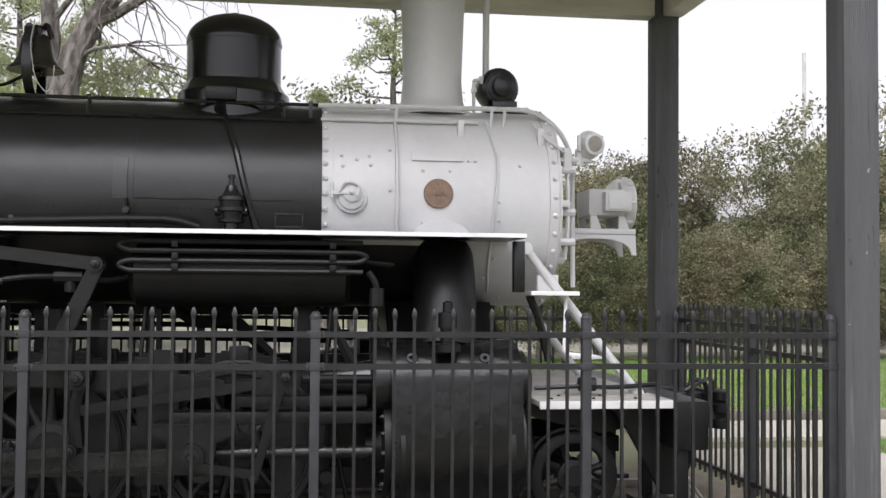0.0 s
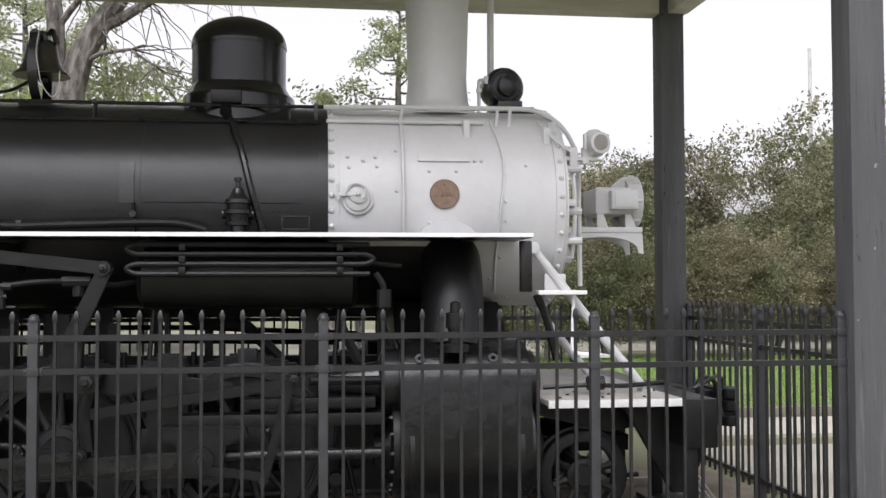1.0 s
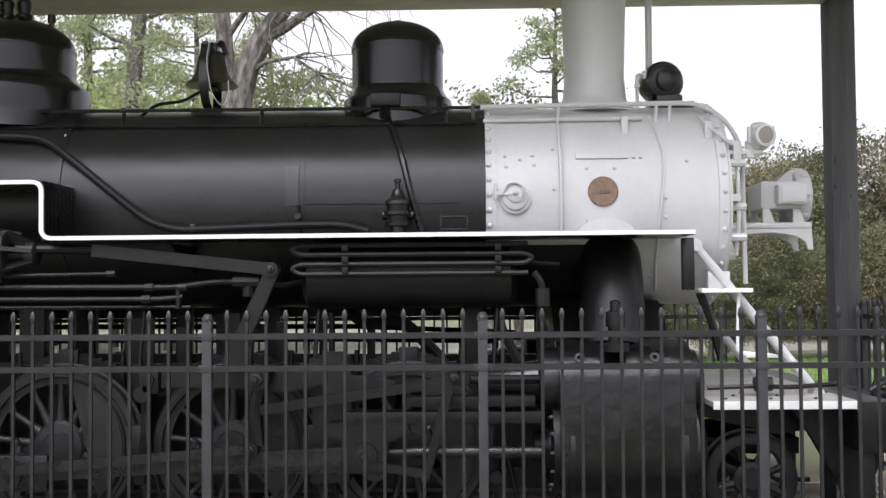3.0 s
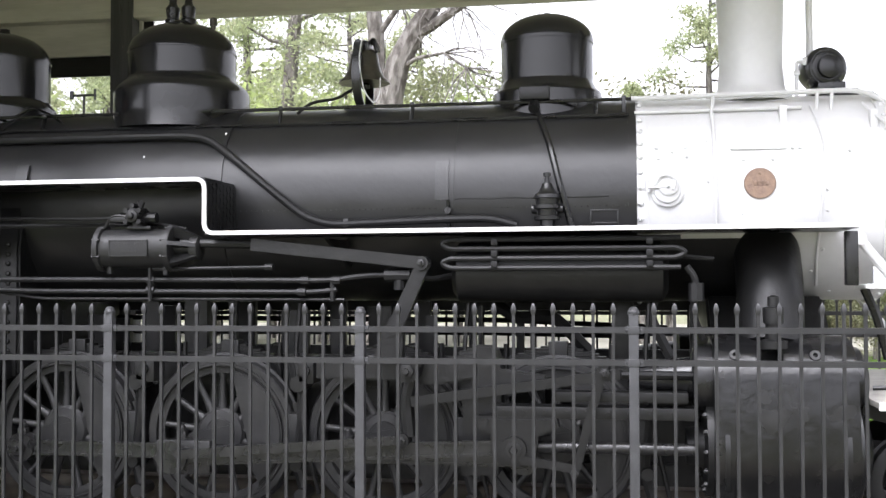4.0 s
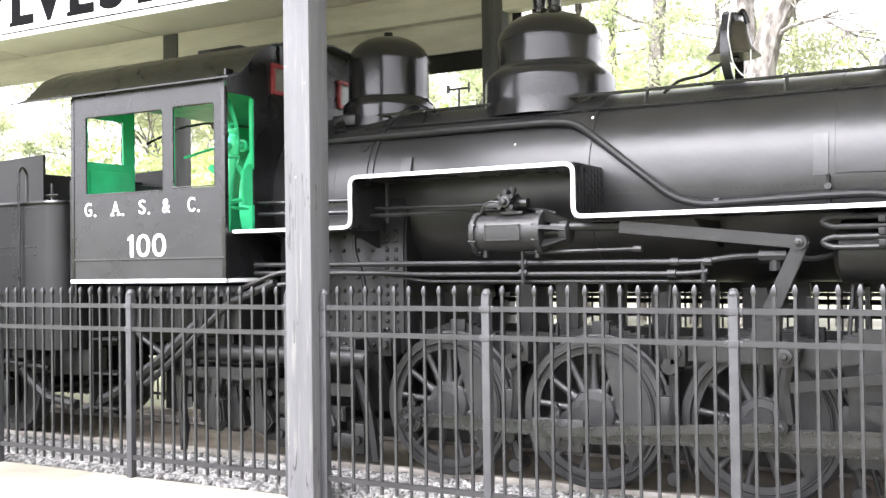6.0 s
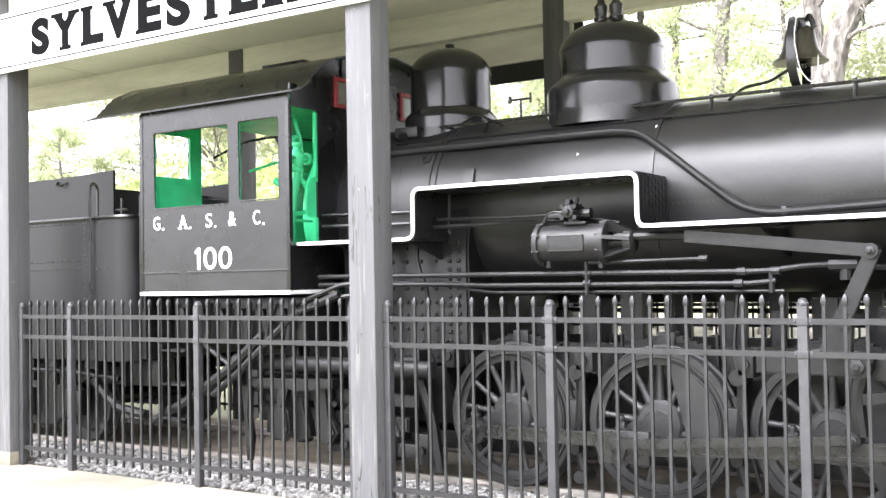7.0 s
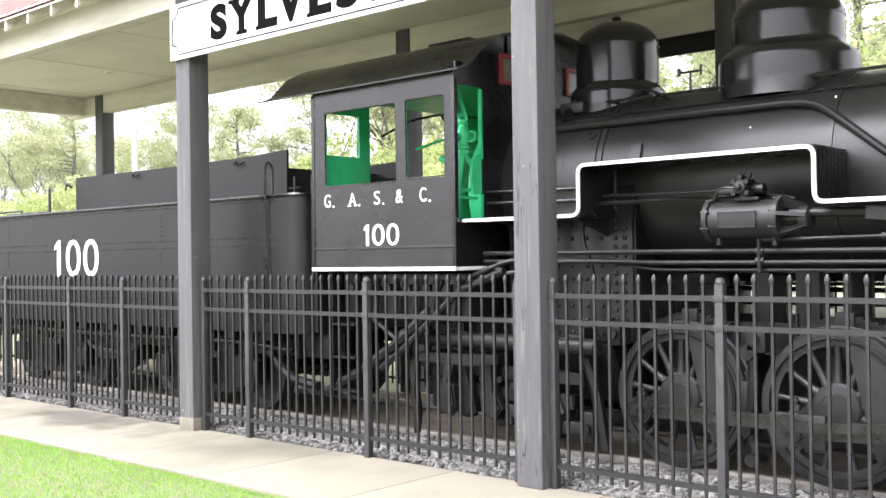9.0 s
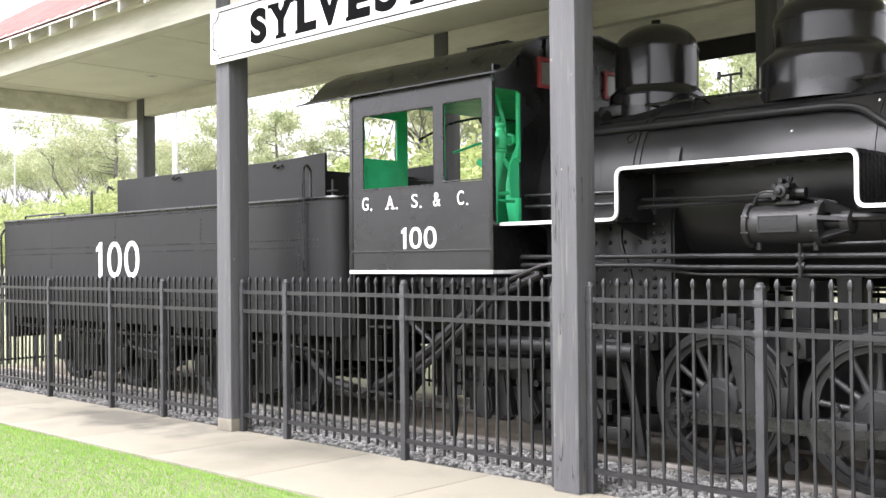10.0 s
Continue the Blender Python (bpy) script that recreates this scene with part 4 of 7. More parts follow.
    for sy in (-1, 1):
        arm = [(-2.04, YC + sy * 0.2, 3.65), (-2.05, YC + sy * 0.235, 3.46), (-2.05, YC + sy * 0.235, 3.3), (-2.04, YC + sy * 0.17, 3.17), (-2.03, YC + sy * 0.06, 3.11)]
        ps = smooth_path(arm, 0.09, 4)
        bm = B()
        rings(bm, [[(p.x - 0.035, p.y - 0.012, p.z), (p.x + 0.035, p.y - 0.012, p.z), (p.x + 0.035, p.y + 0.012, p.z + 0.004), (p.x - 0.035, p.y + 0.012, p.z + 0.004)] for p in ps])
        part("yoke", bm, BLACK, b)
    bm = rod(B(), (-2.04, YC - 0.21, 3.645), (-2.04, YC + 0.21, 3.645), 0.032, 10)
    box(bm, (-2.1, YC - 0.09, 3.6), (-1.98, YC + 0.09, 3.69), 0.02)
    tube(bm, [(-2.0, YC, 3.66), (-1.96, YC - 0.02, 3.72), (-1.92, YC - 0.02, 3.6)], 0.02, 6, 0.03)
    part("crossbar", bm, BLACK, b)
    bm = box(B(), (-2.16, YC - 0.2, 3.1), (-1.92, YC + 0.2, 3.15), 0.015)
    part("pedestal", bm, BLACK, b)
    part("clapper", lathe(B(), (-2.03, YC, 3.3), (0, 0, 1), [(0, 0.0), (0.01, 0.03), (0.04, 0.036), (0.07, 0.02), (0.2, 0.012), (0.2, 0.0)], 12), BLACK, b)
    # added silver curve that draws the bright highlight along the yoke's right side
    part("yoke_highlight_wire", tube(B(), [(-2.0, YC - 0.22, 3.7), (-2.02, YC - 0.27, 3.5), (-1.98, YC - 0.26, 3.24), (-1.9, YC - 0.24, 3.14), (-1.86, YC - 0.22, 3.22), (-1.86, YC - 0.2, 3.36)], 0.005, 6, 0.08), SILVER, b, "thin pale wire in place of the yoke's highlight")
    part("pull_pipe", tube(B(), [(-2.1, YC - 0.1, 3.3), (-2.22, YC - 0.2, 3.2), (-2.4, YC - 0.3, 3.16), (-2.48, YC - 0.4, 3.06)], 0.014, 6, 0.06), BLACK, b)
    # small valves ahead of the cab
    bm = rod(B(), (-4.45, YC - 0.1, 3.1), (-4.45, YC - 0.1, 3.32), 0.011, 8)
    rod(bm, (-4.56, YC - 0.1, 3.32), (-4.34, YC - 0.1, 3.32), 0.011, 8)
    rod(bm, (-4.56, YC - 0.1, 3.29), (-4.56, YC - 0.1, 3.36), 0.018, 8)
    rod(bm, (-4.35, YC - 0.1, 3.28), (-4.35, YC - 0.1, 3.37), 0.011, 8)
    tube(bm, [(-4.9, YC - 0.4, 3.1), (-4.75, YC - 0.38, 3.18), (-4.6, YC - 0.38, 3.12), (-4.45, YC - 0.38, 3.02)], 0.011, 6, 0.05)
    parts("turret_valve", bm, BLACK, loco)


on_top()


def front_end():
    # headlight on its bracket
    h = part("headlight", box(B(), (2.25, YC - 0.2, 2.31), (2.56, YC + 0.2, 2.53), 0.035), SILVER, loco, "silver box headlight on a bracket")
    part("reflector_rim", lathe(B(), (2.54, YC, 2.42), (1, 0, 0), [(0, 0.19), (0.04, 0.21), (0.1, 0.215), (0.11, 0.2), (0.11, 0.0)], 32), SILVER, h)
    part("side_box", box(B(), (2.36, YC - 0.29, 2.345), (2.58, YC - 0.195, 2.5), 0.012), SILVER, h)
    part("side_door", box(B(), (2.385, YC - 0.302, 2.36), (2.56, YC - 0.288, 2.485), 0.006), SILVER, h)
    part("vent_fin", slab(B(), [(2.42, 2.53), (2.54, 2.63), (2.64, 2.62), (2.64, 2.5)], "y", YC - 0.05, YC + 0.05, 0.012), SILVER, h)
    bm = B()
    for k in range(8):
        a = 2 * math.pi * k / 8
        rod(bm, (2.58, YC - 0.21 * math.cos(a), 2.42 + 0.21 * math.sin(a)), (2.63, YC - 0.21 * math.cos(a), 2.42 + 0.21 * math.sin(a)), 0.018, 6)
    parts("rim_lug", bm, SILVER, h)
    part("bracket", box(B(), (2.0, YC - 0.2, 2.165), (2.64, YC + 0.2, 2.21), 0.01), SILVER, h)
    for y in (YC - 0.19, YC + 0.165):
        o = [(1.98, 2.165), (2.64, 2.165), (2.65, 2.0), (2.61, 2.0)] + [(2.6 - 0.28 * (1 - math.cos(a)) , 2.03 + 0.1 * math.sin(a)) for a in [radians(15 * k) for k in range(1, 7)]] + [(2.1, 2.12), (1.98, 2.05)]
        part("bracket_web", slab(B(), o, "y", y, y + 0.025, 0.004), SILVER, h)
        for x in (2.27, 2.5):
            part("foot", slab(B(), [(x, 2.21), (x + 0.09, 2.21), (x + 0.05, 2.315), (x + 0.0, 2.315)], "y", y, y + 0.025, 0.003), SILVER, h)
    # marker lamp
    for y in (YC - 0.62, YC + 0.62):
        m = part("marker_lamp", lathe(B(), (2.13, y, 2.715), (0, 0, 1), [(0, 0.045), (0.02, 0.066), (0.05, 0.08), (0.15, 0.08), (0.17, 0.074), (0.2, 0.045), (0.21, 0.0)], 18), SILVER, loco, "small round silver marker lamp")
        part("lens_rim", lathe(B(), (2.14, y - 0.055, 2.81), (0.25, -1, 0), [(0, 0.082), (0.05, 0.082), (0.055, 0.062), (0.04, 0.058)], 20), SILVER, m)
        part("lens", lathe(B(), (2.15, y - 0.1, 2.81), (0.25, -1, 0), [(0, 0.066), (0.004, 0.055), (0.008, 0.0)], 18), LAMPM, m, "dusty grey lens")
        bm = box(B(), (1.9, y - 0.03, 2.68), (2.15, y + 0.03, 2.715), 0.008)
        rod(bm, (2.06, y, 2.66), (2.06, y, 2.78), 0.035, 8)
        box(bm, (1.93, y - 0.05, 2.62), (1.99, y + 0.05, 2.78), 0.01)
        for dx in (-0.085, 0.085):
            part("lamp_hook", box(B(), (2.13 + dx - 0.012, y - 0.07, 2.76), (2.13 + dx + 0.012, y - 0.03, 2.88), 0.004), SILVER, m)
        part("lamp_bracket", bm, SILVER, m)
    # diagonal braces, steps, deck
    for y in (7.5, YC * 2 - 7.5):
        part("brace", tube(B(), [(1.6, y, 2.03), (2.46, y, 0.96)], 0.034, 10, 0), SILVER, loco, "silver diagonal brace rod")
    bm = B()
    for x, z, y in ((1.61, 2.02, 7.5), (2.45, 0.965, 7.5)):
        rod(bm, (x, y - 0.05, z), (x, y + 0.06, z), 0.045, 10)
    parts("brace_lug", bm, SILVER, loco)
    part("step_plate", box(B(), (1.59, 7.2, 1.68), (1.94, 7.55, 1.71), 0.005), WHITE, loco, "white edged step plate")
    part("step_bracket", box(B(), (1.47, 7.22, 1.7), (1.55, 7.3, 2.06), 0.01), BLACK, loco)
    part("step_back", box(B(), (1.7, 7.5, 1.7), (1.86, 7.55, 1.83), 0.01), SILVER, loco)
    bm = tube(B(), [(1.86, 7.28, 1.68), (1.84, 7.26, 1.27), (2.05, 7.26, 1.25)], 0.013, 6, 0.04)
    part("step_stirrup", bm, WHITE, loco, "white bent step iron")
    part("step_stirrup", tube(B(), [(1.64, 7.5, 1.68), (1.72, 7.52, 1.5), (1.8, 7.55, 1.2)], 0.03, 6, 0.05), BLACK, loco)
    part("lower_step", box(B(), (1.88, 7.2, 1.235), (2.1, 7.4, 1.255), 0.004), SILVER, loco)
    d = part("pilot_deck", box(B(), (1.6, 6.97, 0.925), (2.56, 9.63, 0.965), 0.006), DECK, loco, "grey steel deck plate")
    part("deck_edge", box(B(), (1.6, 6.95, 0.915), (2.56, 6.969, 0.967), 0.003), WHITE, d, "white painted edge")
    bm = B()
    for k in range(9):
        stud(bm, (1.72 + 0.1 * k, 7.12 + 0.2 * (k % 3), 0.965), (0, 0, 1), 0.014, 0.012)
    tube(bm, [(1.65, 7.35, 1.02), (2.0, 7.3, 1.04), (2.2, 7.35, 1.02), (2.6, 7.5, 1.03)], 0.018, 6, 0.1)
    rod(bm, (2.02, 7.3, 0.96), (2.02, 7.3, 1.12), 0.035, 8)
    rod(bm, (1.96, 7.3, 1.05), (2.08, 7.3, 1.05), 0.05, 8)
    parts("deck_fitting", bm, UNDER, d)
    b = part("pilot_beam", box(B(), (2.57, 6.98, 0.62), (2.8, 9.62, 0.96), 0.015), UNDER, loco, "heavy black front beam")
    bm = box(B(), (2.8, YC - 0.25, 0.6), (2.98, YC + 0.25, 0.95), 0.02)
    box(bm, (2.95, YC - 0.14, 0.66), (3.25, YC + 0.14, 0.9), 0.03)
    c = part("coupler", bm, UNDER, loco, "cast black coupler")
    part("knuckle", slab(B(), [(3.22, YC - 0.2), (3.4, YC - 0.22), (3.46, YC - 0.08), (3.4, YC + 0.02), (3.3, YC + 0.16), (3.2, YC + 0.16)], "z", 0.62, 0.92, 0.02), UNDER, c)
    bm = tube(B(), [(2.82, 7.5, 0.98), (2.95, 7.5, 1.05), (3.1, 7.75, 1.05), (3.3, YC - 0.15, 1.0), (3.3, YC - 0.15, 0.92)], 0.016, 6, 0.08)
    tube(bm, [(2.8, 7.9, 0.85), (2.98, 7.85, 0.8), (3.02, 7.85, 0.5), (2.96, 7.9, 0.3)], 0.03, 8, 0.1)
    tube(bm, [(3.02, YC - 0.34, 0.74), (3.03, YC - 0.34, 1.02), (3.16, YC - 0.34, 1.02), (3.22, YC - 0.34, 0.72)], 0.02, 8, 0.06)
    parts("uncoupling_lever", bm, UNDER, c)
    for z in (0.66, 0.78, 0.88):
        part("knuckle_lug", lathe(B(), (3.34, YC - 0.2, z - 0.04), (0, 0, 1), [(0, 0.0), (0, 0.06), (0.01, 0.07), (0.07, 0.07), (0.08, 0.06), (0.08, 0.0)], 14), UNDER, c)
    # pilot frame and footboards
    bm = box(B(), (2.5, 7.0, 0.12), (2.78, 7.9, 0.16), 0.006)
    box(bm, (2.5, 8.7, 0.12), (2.78, 9.6, 0.16), 0.006)
    for y in (7.05, 7.8, 8.75, 9.5):
        box(bm, (2.6, y, 0.15), (2.68, y + 0.06, 0.64), 0.006)
    parts("footboard", bm, UNDER, loco)
    bm = slab(B(), [(2.2, 0.92), (2.6, 0.92), (2.75, 0.25), (2.6, 0.25), (2.35, 0.7)], "y", 7.35, 7.43, 0.008)
    slab(bm, [(1.62, 0.92), (2.56, 0.92), (2.56, 0.72), (2.2, 0.66), (1.62, 0.8)], "y", 7.6, 7.66, 0.008)
    slab(bm, [(1.62, 0.92), (2.56, 0.92), (2.56, 0.72), (2.2, 0.66), (1.62, 0.8)], "y", 8.94, 9.0, 0.008)
    parts("pilot_plate", bm, UNDER, loco)
    bm = B()
    for k in range(5):
        tube(bm, [(2.95 + 0.05 * k, 7.6 + 0.05 * k, 0.02), (2.78 + 0.035 * k, 7.7, 0.3)], 0.012, 6, 0)
    parts("grab_iron", bm, DECK, loco)


front_end()


def running_board():
    y0, y1 = 6.95, 7.62
    path = [(-6.0, 2.06), (-4.78, 2.06), (-4.78, 2.46), (-2.86, 2.46), (-2.86, 2.08), (1.5, 2.085)]
    bm = B()
    for (xa, za), (xb, zb) in zip(path, path[1:]):
        if abs(xa - xb) > 0.1:
            box(bm, (xa, y0 + 0.012, za - 0.012), (xb, y1, za + 0.012))
        else:
            box(bm, (xa - 0.01, y0 + 0.012, min(za, zb) + 0.013), (xa + 0.01, y1 + 0.03, max(za, zb) - 0.013))
    r = parts("running_board", bm, BLACK, loco, "black tread plate running board")[0]
    # white edging, one strip with rounded corners
    w = 0.014
    ps = smooth_path([(x, 0, z) for x, z in path], 0.07, 5)
    up, dn = [], []
    for i, p in enumerate(ps):
        t = (ps[min(i + 1, len(ps) - 1)] - ps[max(i - 1, 0)]).normalized()
        n = Vector((-t.z, 0, t.x))
        up.append((p.x + n.x * w, p.z + n.z * w))
        dn.append((p.x - n.x * w, p.z - n.z * w))
    bm = B()
    a = [[bm.verts.new((u[0], y, u[1])) for u in up] for y in (y0 - 0.006, y0 + 0.012)]
    b = [[bm.verts.new((u[0], y, u[1])) for u in dn] for y in (y0 - 0.006, y0 + 0.012)]
    for i in range(len(ps) - 1):
        bm.faces.new((a[0][i], b[0][i], b[0][i + 1], a[0][i + 1]))
        bm.faces.new((a[1][i], a[1][i + 1], b[1][i + 1], b[1][i]))
        bm.faces.new((a[0][i], a[0][i + 1], a[1][i + 1], a[1][i]))
        bm.faces.new((b[0][i], b[1][i], b[1][i + 1], b[0][i + 1]))
    part("white_edge", bm, WHITE, r, "white painted edge strip")
    # tread pattern on the riser
    bm = B()
    for k in range(11):
        for j in range(9):
            m = Matrix.Translation((-2.848, 7.02 + 0.066 * j, 2.125 + 0.031 * k)) @ Matrix.Rotation(radians(45 if (j + k) % 2 else -45), 4, "X")
            box(bm, (-0.003, -0.016, -0.003), (0.003, 0.016, 0.003), 0, m)
    tagged(part("tread_pattern", bm, BLACK, r), kind="stuff")
    bm = B()
    for x in (-5.6, -4.84, -2.0):
        slab(bm, [(7.0, 2.04), (7.7, 2.04), (7.7, 1.85), (7.62, 1.85)], "x", x - 0.012, x + 0.012)
    parts("bracket", bm, UNDER, r)
    part("running_board", box(B(), (-6.0, YC * 2 - 7.62, 2.05), (1.5, YC * 2 - 6.95, 2.08), 0.004), BLACK, loco)


running_board()


def side_gear():
    # air pipes and tank
    bm = tube(B(), [(0.4, 7.05, 2.02), (-1.14, 7.05, 2.02), (-1.2, 7.05, 1.99), (-1.14, 7.05, 1.955), (0.38, 7.05, 1.955), (0.44, 7.05, 1.925), (0.38, 7.05, 1.89), (-1.14, 7.05, 1.89), (-1.2, 7.05, 1.86), (-1.14, 7.05, 1.825), (0.4, 7.05, 1.825)], 0.019, 8, 0.035, steps=4)
    p = part("cooling_pipe", bm, PIPE, loco, "row of black return pipes")
    bm = B()
    for x in (-0.83, 0.2):
        for z in (2.0, 1.922, 1.85):
            box(bm, (x - 0.022, 7.02, z - 0.022), (x + 0.022, 7.09, z + 0.022), 0.006)
    parts("pipe_clip", bm, PIPE, p)
    part("air_tank", lathe(B(), (-1.15, 7.36, 1.8), (1, 0, 0), [(0, 0.0), (0.0, 0.15), (0.04, 0.21), (1.44, 0.21), (1.48, 0.15), (1.48, 0.0)], 32), UNDER, loco, "long black air tank")
    # power reverse
    r = part("reverse_cylinder", lathe(B(), (-3.72, 7.12, 1.98), (1, 0, 0), [(0, 0.0), (0, 0.15), (0.01, 0.165), (0.045, 0.165), (0.05, 0.142), (0.53, 0.142), (0.535, 0.165), (0.575, 0.165), (0.58, 0.16), (0.582, 0.055), (0.7, 0.045), (0.702, 0.085), (0.76, 0.085), (0.77, 0.07), (0.77, 0.0)], 30), WHEEL, loco, "ribbed black power reverse cylinder")
    bm = B()
    for k in range(6):
        m = Matrix.Translation((0, 7.12, 1.98)) @ Matrix.Rotation(math.pi / 3 * k + 0.3, 4, "X")
        slab_bm = slab(bmesh.new(), [(-3.145, 0.085), (-3.145, 0.165), (-3.1, 0.15), (-2.96, 0.09), (-2.96, 0.05), (-3.05, 0.07)], "y", -0.014, 0.014)
        slab_bm.transform(m)
        me = bpy.data.meshes.new("rib")
        slab_bm.to_mesh(me)
        slab_bm.free()
        bm.from_mesh(me)
        bpy.data.meshes.remove(me)
    for k in range(8):
        a = math.pi / 8 + math.pi / 4 * k
        for x in (-3.69, -3.17):
            rod(bm, (x - 0.03, 7.12 + 0.156 * math.cos(a), 1.98 + 0.156 * math.sin(a)), (x + 0.03, 7.12 + 0.156 * math.cos(a), 1.98 + 0.156 * math.sin(a)), 0.011, 6)
    rod(bm, (-3.63, 7.08, 1.8), (-3.63, 7.08, 1.86), 0.022, 8)
    rod(bm, (-3.2, 7.08, 1.79), (-3.2, 7.08, 1.86), 0.022, 8)
    parts("yoke_plate", bm, UNDER, r)
    part("piston_rod", rod(B(), (-3.1, 7.12, 2.02), (-2.4, 7.1, 2.0), 0.035, 10), UNDER, r)
    bm = box(B(), (-3.58, 6.972, 1.925), (-3.3, 6.99, 2.035), 0.003)
    for z in (1.927, 2.033):
        box(bm, (-3.585, 6.968, z - 0.005), (-3.295, 6.98, z + 0.005))
    for x in (-3.582, -3.298):
        box(bm, (x - 0.004, 6.968, 1.92), (x + 0.004, 6.98, 2.04))
    for x0, x1, z in ((-3.55, -3.47, 2.01), (-3.45, -3.39, 2.01), (-3.37, -3.32, 2.01), (-3.5, -3.38, 1.96)):
        box(bm, (x0, 6.969, z - 0.008), (x1, 6.975, z + 0.008))
    part("rating_plate", bm, WHEEL, r)
    bm = rod(B(), (-3.42, 7.1, 2.12), (-3.42, 7.1, 2.27), 0.06, 10)
    rod(bm, (-3.56, 7.1, 2.2), (-3.28, 7.1, 2.2), 0.04, 10)
    rod(bm, (-3.42, 7.0, 2.22), (-3.42, 7.2, 2.22), 0.05, 10)
    box(bm, (-3.62, 7.05, 2.17), (-3.5, 7.12, 2.21), 0.01)
    rod(bm, (-3.42, 7.1, 2.27), (-3.41, 7.12, 2.32), 0.028, 8)
    box(bm, (-3.48, 7.04, 2.115), (-3.3, 7.16, 2.14), 0.008)
    for dx, dz in ((-0.05, 0.04), (0.05, 0.04), (0.0, 0.075), (-0.05, -0.04), (0.05, -0.04)):
        rod(bm, (-3.42 + dx, 6.99, 2.21 + dz), (-3.42 + dx, 7.06, 2.21 + dz), 0.018, 8)
    lathe(bm, (-3.42, 7.0, 2.21), (0, -1, 0), [(0, 0.045), (0.02, 0.045), (0.025, 0.025), (0.05, 0.02), (0.055, 0.0)], 12)
    tube(bm, [(-3.66, 7.06, 2.13), (-3.63, 7.06, 2.19), (-3.58, 7.06, 2.22), (-3.5, 7.06, 2.21)], 0.012, 6, 0.03)
    part("control_valve", bm, UNDER, r)
    bm = tube(B(), [(-4.7, 7.2, 2.22), (-3.9, 7.15, 2.2), (-3.5, 7.1, 2.2)], 0.014, 6, 0.1)
    tube(bm, [(-4.74, 7.2, 2.16), (-3.3, 7.2, 2.16), (-3.1, 7.2, 2.12)], 0.017, 6, 0.1)
    rod(bm, (-4.6, 7.22, 2.1), (-4.6, 7.22, 2.42), 0.014, 6)
    parts("control_rod", bm, PIPE, r)
    # reach rod and reverse arm
    part("reach_rod", bar(B(), (-2.55, 2.0), (-1.3, 1.86), 7.03, 7.06, 0.085), UNDER, loco)
    bm = bar(B(), (-1.3, 1.88), (-1.52, 1.4), 6.99, 7.03, 0.09, 0.11)
    rod(bm, (-1.32, 6.96, 1.86), (-1.32, 7.1, 1.86), 0.05, 12)
    rod(bm, (-1.5, 6.98, 1.42), (-1.5, 7.5, 1.42), 0.055, 12)
    part("reverse_arm", bm, UNDER, loco)
    # long pipes below the board
    bm = tube(B(), [(-5.9, 7.12, 1.77), (-4.2, 7.12, 1.76), (-2.0, 7.12, 1.745), (-1.75, 7.12, 1.78), (-1.4, 7.12, 1.78)], 0.021, 8, 0.1)
    tube(bm, [(-5.9, 7.12, 1.7), (-4.6, 7.12, 1.69), (-4.2, 7.12, 1.675), (-2.1, 7.12, 1.665), (-1.95, 7.12, 1.68)], 0.019, 8, 0.1)
    tube(bm, [(-5.4, 7.14, 1.74), (-4.6, 7.14, 1.68), (-4.2, 7.14, 1.62), (-1.9, 7.14, 1.61)], 0.012, 6, 0.1)
    tube(bm, [(-3.3, 7.08, 1.83), (-2.45, 7.08, 1.84)], 0.014, 6, 0.1)
    rod(bm, (-2.46, 7.08, 1.84), (-2.4, 7.08, 1.84), 0.026, 8)
    rod(bm, (-3.33, 7.1, 1.6), (-3.33, 7.1, 1.86), 0.016, 6)
    for x, z in ((-2.18, 1.745), (-2.2, 1.665), (-1.95, 1.745), (-3.33, 1.75), (-3.33, 1.68)):
        rod(bm, (x - 0.03, 7.12, z), (x + 0.03, 7.12, z), 0.032, 8)
    rod(bm, (-1.98, 7.12, 1.6), (-1.98, 7.12, 1.75), 0.02, 6)
    rod(bm, (-1.6, 7.12, 1.78), (-1.42, 7.12, 1.78), 0.05, 10)
    rod(bm, (-1.5, 7.12, 1.68), (-1.5, 7.12, 1.8), 0.04, 10)
    tube(bm, [(-1.4, 7.12, 1.78), (-1.28, 7.15, 1.75), (-1.15, 7.25, 1.78)], 0.02, 6, 0.05)
    tube(bm, [(0.44, 7.1, 1.83), (0.5, 7.1, 1.75), (0.48, 7.12, 1.5), (0.55, 7.2, 1.35)], 0.024, 8, 0.06)
    rod(bm, (0.5, 7.08, 1.6), (0.5, 7.08, 1.72), 0.05, 8)
    tube(bm, [(0.4, 7.15, 1.9), (0.62, 7.15, 1.88)], 0.016, 6, 0)
    parts("brake_pipe", bm, PIPE, loco, "runs of thin black pipes")
    # outside steam pipe and cylinder block
    bm = tube(B(), [(1.02, 7.95, 2.15), (1.03, 7.72, 1.98), (1.02, 7.48, 1.7), (1.0, 7.36, 1.3)], 0.225, 24, 0.2, steps=8)
    part("steam_pipe", bm, UNDER, loco, "fat curved black steam pipe")
    part("saddle", slab(B(), [(7.55, 0.5), (9.05, 0.5), (9.05, 1.3), (8.7, 1.62), (7.9, 1.62), (7.55, 1.3)], "x", 0.62, 1.44, 0.02), UNDER, loco)
